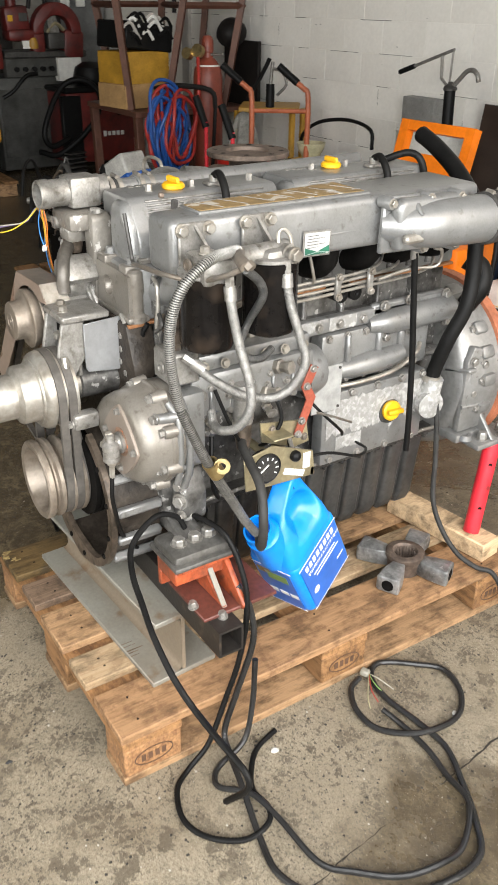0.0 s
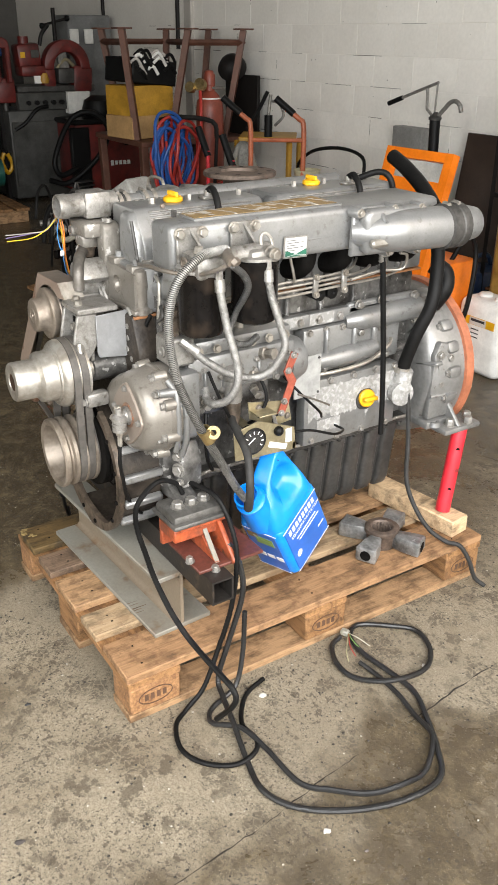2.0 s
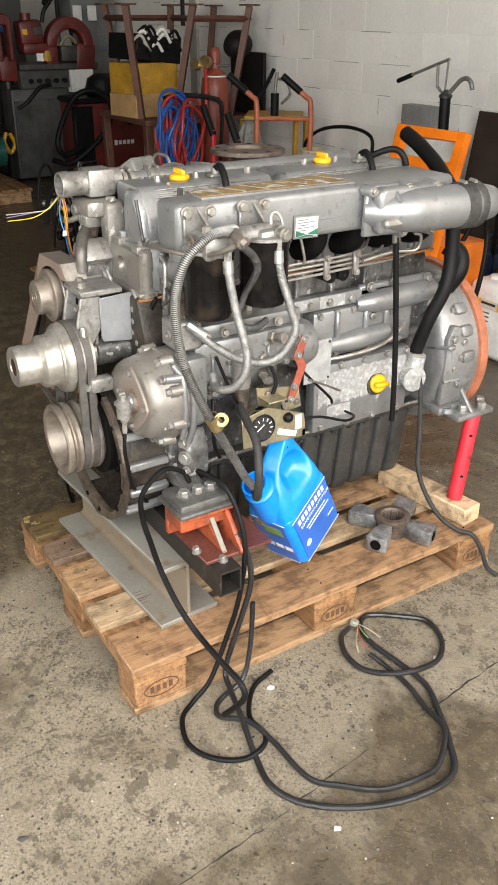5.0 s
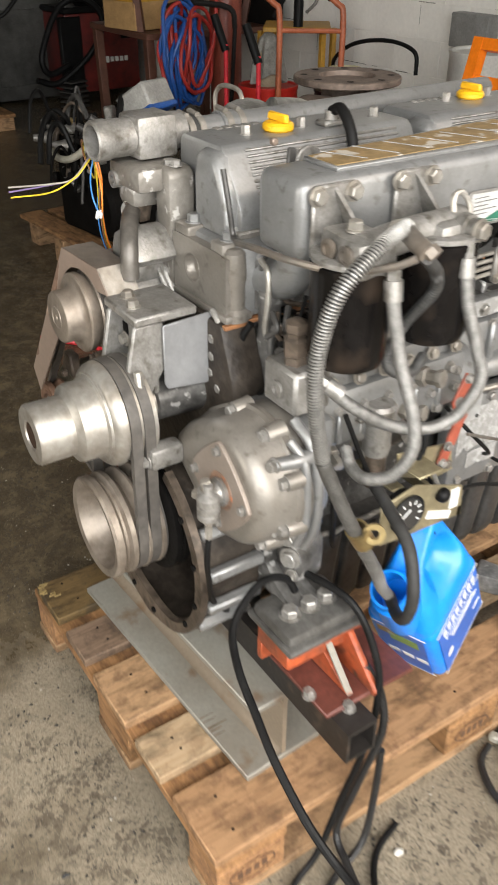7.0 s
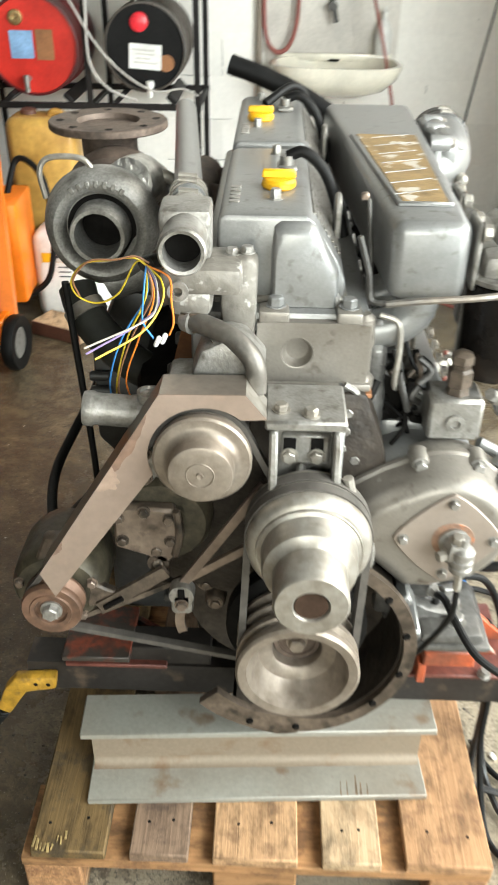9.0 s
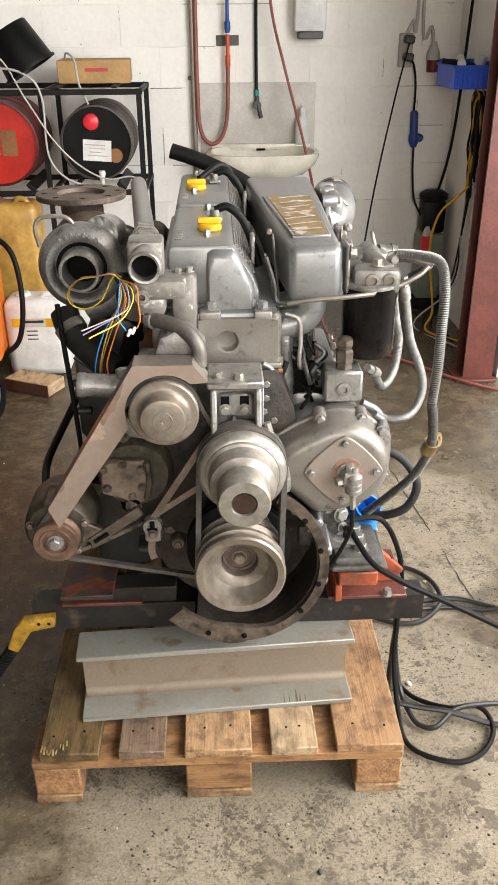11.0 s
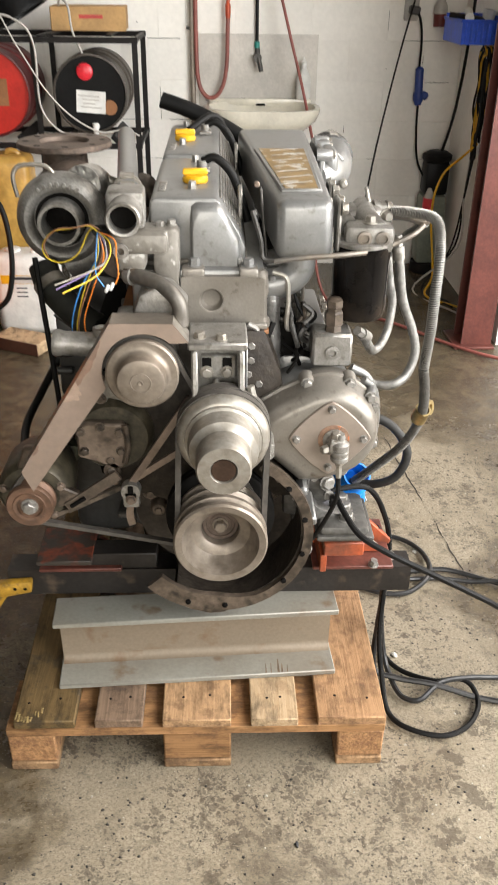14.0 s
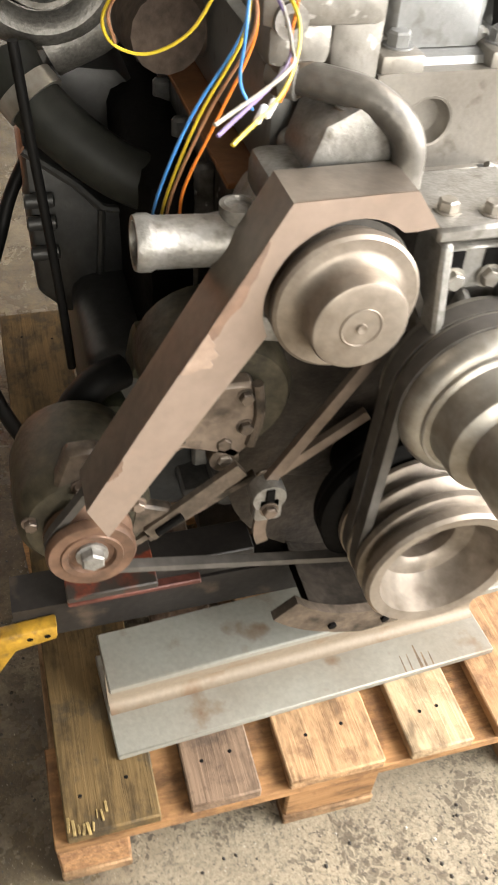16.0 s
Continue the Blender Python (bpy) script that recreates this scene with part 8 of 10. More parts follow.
# ---- the back wall and what hangs on it ----
STEEL_DARK = mat("dark_angle_steel", (0.017, 0.015, 0.014), 0.5, 0.05, 0.3, 12, spec=0.16)
RED_DRUM = mat("red_drum_paint", (0.58, 0.03, 0.02), 0.35, 0, 0.15, 6)
BLACK_PLASTIC = mat("black_plastic", (0.0085, 0.0085, 0.0085), 0.45, 0, 0.3, 12, spec=0.15)
CARDBOARD = mat("brown_cardboard", (0.45, 0.27, 0.11), 0.8, 0, 0.15, 8)
SINK = mat("cream_ceramic", (0.8, 0.75, 0.62), 0.2, 0, 0.08, 6, bump=0.0, coat=0.4)
SPLASH = mat("pale_splash_board", (0.62, 0.58, 0.52), 0.4, 0, 0.12, 5)
PANEL = mat("grey_splash_panel", (0.5, 0.47, 0.43), 0.45, 0, 0.1, 5)
WHITE_PL = mat("white_plastic", (0.78, 0.77, 0.73), 0.4, 0, 0.06, 10, bump=0.03)
BEIGE_PL = mat("amber_jug_plastic", (0.56, 0.34, 0.085), 0.32, 0, 0.3, 5, dark=(0.3, 0.15, 0.03), fine=30, bump=0.02)
ORANGE = mat("orange_machine_paint", (0.86, 0.2, 0.008), 0.38, 0, 0.1, 6, bump=0.05)
HOSE_RED = mat("dull_red_hose", (0.3, 0.09, 0.07), 0.5)
RUST_BROWN = mat("brown_painted_steel", (0.13, 0.055, 0.035), 0.5, 0.1, 0.25, 8)
BOTTLE_RED = mat("red_brown_cylinder_paint", (0.27, 0.06, 0.035), 0.42, 0, 0.2, 7)
MACHINE_RED = mat("machine_red_paint", (0.15, 0.016, 0.012), 0.45, 0, 0.3, 8, dark=(0.05, 0.009, 0.008))
MACHINE_GREY = mat("machine_grey_paint", (0.075, 0.074, 0.068), 0.5, 0.1, 0.3, 6, dark=(0.03, 0.03, 0.027))
YELLOW_BOX = mat("yellow_crate_paint", (0.5, 0.27, 0.03), 0.5, 0, 0.2, 8)
GREEN_ENG = mat("teal_green_paint", (0.01, 0.09, 0.07), 0.4, 0.1, 0.5, 14, spots=0.06, spot_col=(0.01, 0.015, 0.013), spot_scale=9, soft=0.1)
HOSE_BLUE = mat("blue_gas_hose", (0.02, 0.1, 0.38), 0.4)
HOSE_R2 = mat("red_gas_hose", (0.5, 0.04, 0.03), 0.4)


def rack():
    r = thing("drum_rack", (-0.9, 3.25, 0), "black angle steel rack for lying drums", "rack")
    for x in (-0.335, -0.8, -1.33):
        for y in (3.02, 3.5):
            part("post", Shape().span((x - 0.013, y - 0.013, 0), (x + 0.013, y - 0.009, 1.24)).span((x - 0.013, y - 0.009, 0), (x - 0.009, y + 0.013, 1.24)), STEEL_DARK, r)
    for z in (1.225, 0.76, 0.22):
        for y in (3.02, 3.5):
            part("rail", Shape().span((-1.345, y - 0.012, z - 0.012), (-0.32, y + 0.012, z + 0.013), 0.002), STEEL_DARK, r)
        for x in (-0.335, -0.8, -1.33):
            part("side_rail", Shape().span((x - 0.01, 3.036, z - 0.01), (x + 0.01, 3.484, z + 0.01), 0.002), STEEL_DARK, r)
    part("shelf_board", Shape().span((-1.33, 3.04, 0.237), (-0.34, 3.48, 0.25)), WOOD_X, r)
    for x in (-0.72, -0.45):
        part("cross_bar", Shape().span((x - 0.012, 3.0, 1.242), (x + 0.012, 3.5, 1.252)), STEEL_DARK, r)
    for x in (-1.16, -0.9, -0.68, -0.45):
        part("cradle_bar", Shape().box((x, 3.25, 0.787), (0.05, 0.44, 0.022), 0.004, (0, 45 if x in (-0.9, -0.45) else -45, 0)), STEEL_DARK, r)


rack()


def drum_lying(x, z, rad, front, mtl, label, kind):
    d = thing("oil_drum", (x, 3.28, z - rad), label, "drum", "lying drums")
    L = 0.4
    part("shell", Shape().lathe((x, 3.09, z), (0, 1, 0), [(0.0, 0.014), (rad - 0.012, 0.014), (rad - 0.008, 0.0), (rad, 0.002), (rad, 0.02), (rad - 0.004, 0.03), (rad - 0.004, 0.14), (rad + 0.004, 0.15), (rad - 0.004, 0.16), (rad - 0.004, 0.26), (rad + 0.004, 0.27), (rad - 0.004, 0.28), (rad, L - 0.02), (rad, L), (0.0, L - 0.01)], 48), mtl, d)
    part("head", Shape().lathe((x, 3.1, z), (0, 1, 0), [(0.0, 0.0), (rad - 0.01, 0.0)], 48), front, d)
    if kind == "black":
        part("bung", Shape().lathe((x - 0.02, 3.1, z + 0.1), (0, -1, 0), [(0.04, 0), (0.038, 0.014), (0.03, 0.02), (0.0, 0.021)], 24), RED_POST, d)
        lab = part("paper_label", Shape().box((x + 0.0, 3.097, z - 0.035), (0.14, 0.002, 0.1), 0, (0, 4, 0)), WHITE_PL, d)
        for k in range(4):
            part("print_line", Shape().box((x - 0.01 + 0.01 * (k % 2), 3.0955, z - 0.008 - k * 0.017), (0.1 - 0.02 * (k % 3), 0.001, 0.005), 0, (0, 4, 0)), MATS["grey_splash_panel"], lab)
        part("stain", Shape().lathe((x + 0.09, 3.0985, z - 0.06), (0, -1, 0), [(0.0, 0), (0.035, 0)], 14), MATS["brown_gasket"], d)
        part("tap", Shape().cyl((x + 0.02, 3.1, z - 0.145), (x + 0.02, 3.05, z - 0.15), 0.014).cyl((x + 0.02, 3.055, z - 0.125), (x + 0.02, 3.055, z - 0.19), 0.016, 0.01), WHITE_PL, d)
    else:
        part("bung", Shape().lathe((x - 0.06, 3.1, z + 0.11), (0, -1, 0), [(0.032, 0), (0.03, 0.01), (0.02, 0.012), (0.0, 0.008)], 24), BRASS, d)
        part("blue_label", Shape().box((x - 0.045, 3.097, z + 0.005), (0.1, 0.002, 0.11), 0), mat("pale_blue_label", (0.25, 0.42, 0.66), 0.5), d)
        part("brown_label", Shape().box((x + 0.055, 3.097, z + 0.005), (0.075, 0.002, 0.12), 0), MATS["brown_gasket"], d)
        part("tap", Shape().cyl((x - 0.03, 3.1, z - 0.13), (x - 0.03, 3.05, z - 0.135), 0.012).cyl((x - 0.03, 3.055, z - 0.11), (x - 0.03, 3.055, z - 0.18), 0.012), CASTING, d)


drum_lying(-0.565, 0.985, 0.178, BLACK_PLASTIC, mat("grey_brown_drum", (0.1, 0.085, 0.07), 0.45, 0.2, 0.3, 8), "black drum lying in the rack with a red bung", "black")
drum_lying(-1.05, 0.985, 0.2, RED_DRUM, mat("dark_red_drum", (0.12, 0.02, 0.02), 0.4, 0, 0.3, 8), "red drum lying in the rack with a blue label", "red")
bk = thing("bucket", (-0.87, 3.12, 1.253), "black plastic bucket lying tipped on the rack", "bucket")
s = Shape().lathe((0, 0, 0), (0, 0, 1), [(0.0, 0.2), (0.1, 0.2), (0.105, 0.194), (0.126, 0.012), (0.135, 0.012), (0.135, 0.0), (0.12, 0.0), (0.096, 0.185), (0.0, 0.187)], 36)
mm = pose(-0.85, 3.12, 1.321, 0, -30, 0)
s.v = [tuple(mm @ Vector(p)) for p in s.v]
part("pail", s, BLACK_PLASTIC, bk)
cb = thing("cardboard_box", (-0.565, 3.28, 1.253), "flat brown cardboard box on the rack", "box")
part("carton", Shape().box((-0.565, 3.28, 1.306), (0.35, 0.24, 0.105), 0.004, (0, 0, 3)), CARDBOARD, cb)
part("red_print", Shape().box((-0.545, 3.158, 1.315), (0.11, 0.001, 0.016), 0, (0, 0, 3)), HOSE_R2, cb)
cable("grey_hose", [(-1.3, 3.05, 1.5), (-1.0, 3.02, 1.4), (-0.87, 3.0, 1.2), (-0.76, 2.99, 1.02), (-0.65, 3.0, 0.9), (-0.52, 3.0, 0.83), (-0.4, 3.0, 0.84), (-0.33, 2.99, 0.815)], 0.0042, "thin grey hose hanging in front of the drums", False, MATS["grey_splash_panel"])
cable("grey_hose", [(-1.3, 3.02, 1.27), (-1.0, 3.0, 1.33), (-0.85, 2.99, 1.3), (-0.79, 2.99, 1.2), (-0.79, 3.0, 0.95), (-0.72, 3.0, 0.84), (-0.6, 3.0, 0.79)], 0.0055, "grey hose draped over the rack edge", False, MATS["grey_splash_panel"])
cable("grey_hose", [(-0.7, 3.2, 1.36), (-0.68, 3.15, 1.39), (-0.64, 3.1, 1.36), (-0.62, 3.05, 1.26), (-0.58, 3.03, 1.17)], 0.0055, "short grey hose on the cardboard box", False, MATS["grey_splash_panel"])


def sink_corner():
    sp = solid("splash_board", Shape().span((-0.055, 3.588, 0.86), (0.575, 3.5995, 1.225), 0.002), SPLASH, "pale grey splash board screwed to the wall", "panel")
    k = thing("wash_basin", (0.275, 3.4, 0.78), "cream ceramic wash basin on the wall", "sink")
    n = 40
    out = [(0.275 + 0.3 * math.copysign(abs(math.cos(t)) ** 0.6, math.cos(t)), 3.39 + 0.205 * math.copysign(abs(math.sin(t)) ** 0.7, math.sin(t))) for t in np.linspace(0, 2 * math.pi, n, endpoint=False)]
    rings = [(1.0, 0.9), (1.0, 0.88), (0.94, 0.84), (0.75, 0.79), (0.4, 0.76)]
    inner = [(0.92, 0.9), (0.88, 0.87), (0.7, 0.8), (0.3, 0.785)]
    vv, ff = [], []
    for f, z in rings[::-1] + inner:
        vv += [(0.275 + (a - 0.275) * f, 3.39 + (b - 3.39) * f, z) for a, b in out]
    q = len(rings) + len(inner)
    for i in range(q - 1):
        for j in range(n):
            ff.append((i * n + j, i * n + (j + 1) % n, (i + 1) * n + (j + 1) % n, (i + 1) * n + j))
    ff += [tuple(range(n))[::-1], tuple((q - 1) * n + j for j in range(n))]
    part("basin", Shape().add(vv, ff), SINK, k)
    part("upstand", Shape().span((0.0, 3.56, 0.88), (0.55, 3.5885, 0.915), 0.008, 2), SINK, k)
    part("overflow_slot", Shape().box((0.275, 3.559, 0.885), (0.05, 0.004, 0.012), 0.002), DARK, k)
    t = thing("wall_tap", (0.255, 3.57, 1.1), "brass wall tap with a green collar on a black pipe", "tap")
    part("pipe", Shape().tube([(0.25, 3.58, 1.8), (0.25, 3.58, 1.5), (0.252, 3.578, 1.17)], 0.009, 10, 2), RUBBER, t)
    part("collar", Shape().cyl((0.252, 3.578, 1.16), (0.252, 3.578, 1.19), 0.014), mat("green_collar", (0.02, 0.3, 0.25), 0.4), t)
    part("valve", Shape().cyl((0.255, 3.588, 1.115), (0.255, 3.53, 1.115), 0.022).cyl((0.258, 3.54, 1.12), (0.275, 3.53, 1.05), 0.012).cyl((0.255, 3.575, 1.16), (0.255, 3.575, 1.1), 0.013), GREY_IRON, t)
    d = thing("soap_dispenser", (0.525, 3.56, 1.43), "white wall soap dispenser with a grey lip", "dispenser")
    part("case", Shape().span((0.445, 3.49, 1.47), (0.61, 3.5995, 1.75), 0.015, 2), WHITE_PL, d)
    part("lip", Shape().span((0.465, 3.485, 1.435), (0.595, 3.57, 1.472), 0.006), mat("grey_plastic", (0.1, 0.1, 0.1), 0.5), d)
    b = thing("spray_bottle", (0.5, 3.55, 0.915), "white plastic squeeze bottle on the basin", "bottle")
    part("flask", Shape().lathe((0.5, 3.545, 0.915), (0, 0, 1), [(0.0, 0), (0.036, 0.002), (0.04, 0.02), (0.038, 0.1), (0.022, 0.14), (0.014, 0.15), (0.014, 0.17)], 24), WHITE_PL, b)
    part("nozzle", Shape().lathe((0.5, 3.545, 1.085), (0, 0, 1), [(0.015, 0), (0.015, 0.012), (0.006, 0.02), (0.004, 0.035)], 14), WHITE_PL, b)
    cp = thing("copper_pipe", (-0.085, 3.57, 0.0), "brown water pipe rising beside the splash panel", "pipe")
    part("riser", Shape().tube([(-0.085, 3.57, 0.0), (-0.085, 3.57, 1.0), (-0.087, 3.57, 3.2)], 0.014, 12, 2), mat("brown_grey_pipe", (0.3, 0.25, 0.2), 0.5, 0.3), cp)
    for z in (1.25, 1.72):
        part("clip", Shape().box((-0.085, 3.585, z), (0.06, 0.03, 0.016), 0.003), GREY_IRON, cp)
    h = thing("air_hose", (0.0, 3.56, 0.9), "dull red air hose looping down the wall with a coupling", "hose")
    part("hose", Shape().tube([(-0.06, 3.555, 3.0), (-0.065, 3.555, 1.6), (-0.065, 3.55, 1.2), (-0.055, 3.545, 1.0), (-0.01, 3.54, 0.925), (0.05, 3.54, 0.94), (0.09, 3.545, 1.05), (0.1, 3.55, 1.3)], 0.011, 10, 10), HOSE_RED, h)
    part("coupling", Shape().lathe((0.1, 3.55, 1.3), (0, 0, 1), [(0.012, 0), (0.014, 0.02), (0.014, 0.06), (0.01, 0.065), (0.011, 0.16)], 14), mat("orange_red_coupling", (0.6, 0.08, 0.02), 0.35), h)
    part("blue_sleeve", Shape().lathe((0.1, 3.55, 1.465), (0, 0, 1), [(0.011, 0), (0.016, 0.02), (0.016, 0.05), (0.01, 0.06), (0.009, 0.16)], 14), HOSE_BLUE, h)
    part("wall_plate", Shape().box((0.1, 3.594, 1.43), (0.12, 0.01, 0.05), 0.002), GREY_IRON, h)
    h2 = solid("red_hose", Shape().tube([(0.3, 3.55, 2.0), (0.322, 3.5, 1.6), (0.4, 3.45, 1.28), (0.5, 3.38, 0.92), (0.55, 3.2, 0.62), (0.54, 3.05, 0.3), (0.62, 2.9, 0.01), (0.9, 2.6, 0.012), (1.25, 2.2, 0.012), (1.8, 1.9, 0.012)], 0.0075, 10, 8), HOSE_RED, "long dull red hose hanging down and lying on the floor", "hose")


sink_corner()


def electric_corner():
    s = thing("wall_socket", (1.05, 3.58, 1.3), "grey double wall socket with plugs", "socket")
    part("plate", Shape().span((1.012, 3.572, 1.295), (1.085, 3.5995, 1.46), 0.006), PANEL, s)
    for z in (1.43, 1.345):
        part("plug", Shape().box((1.058, 3.548, z), (0.055, 0.05, 0.042), 0.008, (0, 8, 0)), MACHINE_GREY, s)
    part("conduit", Shape().tube([(1.05, 3.58, 1.46), (1.08, 3.58, 1.52), (1.1, 3.58, 1.58), (1.1, 3.58, 3.0)], 0.009, 10, 6), PANEL, s)
    part("conduit", Shape().tube([(1.195, 3.58, 1.42), (1.18, 3.58, 1.49), (1.13, 3.58, 1.55), (1.125, 3.58, 3.0)], 0.009, 10, 6), PANEL, s)
    c = thing("power_coupling", (1.2, 3.56, 1.27), "grey and red three phase socket on a cable", "plug")
    part("sleeve", Shape().lathe((1.195, 3.56, 1.33), (0, 0, 1), [(0.036, 0), (0.036, 0.03), (0.022, 0.06), (0.014, 0.09)], 18), PANEL, c)
    part("red_cap", Shape().lathe((1.197, 3.56, 1.27), (0, 0, 1), [(0.0, 0), (0.032, 0), (0.034, 0.06)], 18), MACHINE_RED, c)
    b = thing("blue_coupling", (1.115, 3.55, 0.9), "blue cable coupling hanging on a black lead", "plug")
    part("lead", Shape().tube([(1.065, 3.53, 1.345), (1.09, 3.53, 1.3), (1.11, 3.545, 1.2), (1.112, 3.55, 1.06)], 0.006, 8), RUBBER, b)
    part("sleeve", Shape().lathe((1.115, 3.55, 1.08), (0.05, 0, -1), [(0.012, 0), (0.022, 0.01), (0.022, 0.12), (0.028, 0.13), (0.028, 0.16), (0.016, 0.19)], 16).box((1.15, 3.55, 0.94), (0.05, 0.03, 0.04), 0.01, (0, 20, 0)), mat("dark_blue_plastic", (0.02, 0.05, 0.25), 0.4), b)
    part("tail", Shape().tube([(1.125, 3.55, 0.9), (1.13, 3.54, 0.75), (1.15, 3.52, 0.6), (1.2, 3.45, 0.5), (1.2, 3.4, 0.46)], 0.006, 8), RUBBER, b)
    w = solid("thin_cable", Shape().tube([(1.055, 3.53, 1.41), (0.95, 3.3, 1.15), (0.8, 2.9, 0.78), (0.66, 2.5, 0.35), (0.5, 2.1, 0.02), (0.3, 1.9, 0.008)], 0.0045, 8, 6), RUBBER, "thin black lead slanting from the socket", "cable")
    v = thing("submersible_pump", (1.26, 3.47, 0), "grey and black submersible pump standing in the corner", "pump")
    part("lower_body", Shape().span((1.17, 3.4, 0.06), (1.31, 3.54, 0.44), 0.02, 2), mat("grey_green_pump_housing", (0.22, 0.24, 0.19), 0.45, 0, 0.2, 8), v)
    part("upper_body", Shape().span((1.18, 3.41, 0.44), (1.31, 3.54, 0.62), 0.02, 2).lathe((1.245, 3.47, 0.62), (0, 0, 1), [(0.075, 0), (0.08, 0.01), (0.08, 0.03), (0.05, 0.05)], 24), BLACK_PLASTIC, v)
    part("base", Shape().lathe((1.245, 3.47, 0), (0, 0, 1), [(0.085, 0), (0.09, 0.01), (0.085, 0.06)], 24), STEEL_DARK, v)
    p = thing("red_plug", (1.2, 3.38, 0.33), "red three phase plug hanging on a black lead", "plug")
    part("cap", Shape().lathe((1.2, 3.37, 0.34), (0, 0, 1), [(0.03, 0), (0.032, 0.08), (0.03, 0.1)], 16), RED_POST, p)
    part("sleeve", Shape().lathe((1.2, 3.37, 0.43), (0, 0, 1), [(0.03, 0), (0.018, 0.04), (0.01, 0.06)], 16), PANEL, p)
    yl = thing("cable_coil", (1.315, 3.05, 0.7), "coil of yellow and black cables hanging on the wall", "cable coil")
    for k in range(9):
        c0 = 1.315 - 0.006 * (k % 3)
        y0, z0 = 3.03 + random.uniform(-0.03, 0.03), 0.98 + random.uniform(-0.03, 0.03)
        a, b2 = 0.06 + random.uniform(0, 0.05), 0.2 + random.uniform(0, 0.05)
        part("loop", Shape().tube([(c0 + random.uniform(-0.012, 0.012), y0 + a * math.cos(t) * (0.6 + 0.4 * math.sin(t)), z0 + b2 * math.sin(t)) for t in np.linspace(-1.5, 4.8, 14)], 0.006, 7, 5), YELLOW if k % 2 else RUBBER, yl)
    part("hook", Shape().tube([(1.339, 3.03, 1.2), (1.3, 3.03, 1.2), (1.29, 3.03, 1.225)], 0.006, 8, 2), STEEL_DARK, yl)
    part("tail", Shape().tube([(1.31, 3.0, 0.78), (1.27, 3.05, 0.72), (1.2, 3.15, 0.6), (1.18, 3.2, 0.4), (1.2, 3.1, 0.1), (1.15, 3.0, 0.012), (1.3, 2.8, 0.012)], 0.006, 8, 8), YELLOW, yl)
    for k in range(3):
        part("tail", Shape().tube([(1.325, 3.05 + 0.03 * k, 0.76), (1.315, 3.1, 0.5), (1.3, 3.15 - 0.05 * k, 0.25), (1.2 - 0.05 * k, 3.1, 0.012), (1.25, 2.9 - 0.08 * k, 0.012)], 0.005, 7, 6), RUBBER if k < 2 else PANEL, yl)
    bb = thing("parts_bin", (1.26, 3.15, 1.22), "bright blue plastic bin fixed to the wall, full of tools", "bin")
    blue = mat("bright_blue_plastic", (0.02, 0.11, 0.8), 0.35)
    tray = part("tray", Shape().span((1.165, 2.98, 1.225), (1.335, 3.32, 1.23)).span((1.165, 2.98, 1.23), (1.17, 3.32, 1.325)).span((1.33, 2.98, 1.23), (1.335, 3.32, 1.345)).span((1.17, 2.98, 1.23), (1.33, 2.985, 1.325)).span((1.17, 3.315, 1.23), (1.33, 3.32, 1.345)), blue, bb)
    for k in range(6):
        part("rib", Shape().span((1.178 + 0.025 * k, 2.976, 1.235), (1.188 + 0.025 * k, 2.98, 1.315), 0.0015), blue, tray)
    part("rim", Shape().span((1.16, 2.972, 1.318), (1.338, 2.98, 1.33), 0.002).span((1.157, 2.972, 1.318), (1.165, 3.32, 1.33), 0.002), blue, tray)
    part("white_tube", Shape().cyl((1.2, 3.0, 1.335), (1.27, 3.3, 1.35), 0.02), WHITE_PL, bb)
    part("pale_cup", Shape().lathe((1.29, 3.06, 1.24), (0.1, -0.1, 1), [(0.025, 0), (0.03, 0.13), (0.026, 0.13), (0.022, 0.02)], 18), WHITE_PL, bb)
    part("dark_tool", Shape().tube([(1.13, 3.1, 1.345), (1.19, 3.08, 1.338), (1.26, 3.05, 1.33), (1.31, 3.02, 1.3)], 0.012, 8, 3), STEEL_DARK, bb)
    solid("slanting_rod", Shape().tube([(1.32, 3.3, 2.2), (1.315, 3.35, 1.5), (1.3, 3.42, 0.9), (1.23, 3.5, 0.5)], 0.008, 8, 4), RUBBER, "dark cable running down the corner", "cable")


electric_corner()


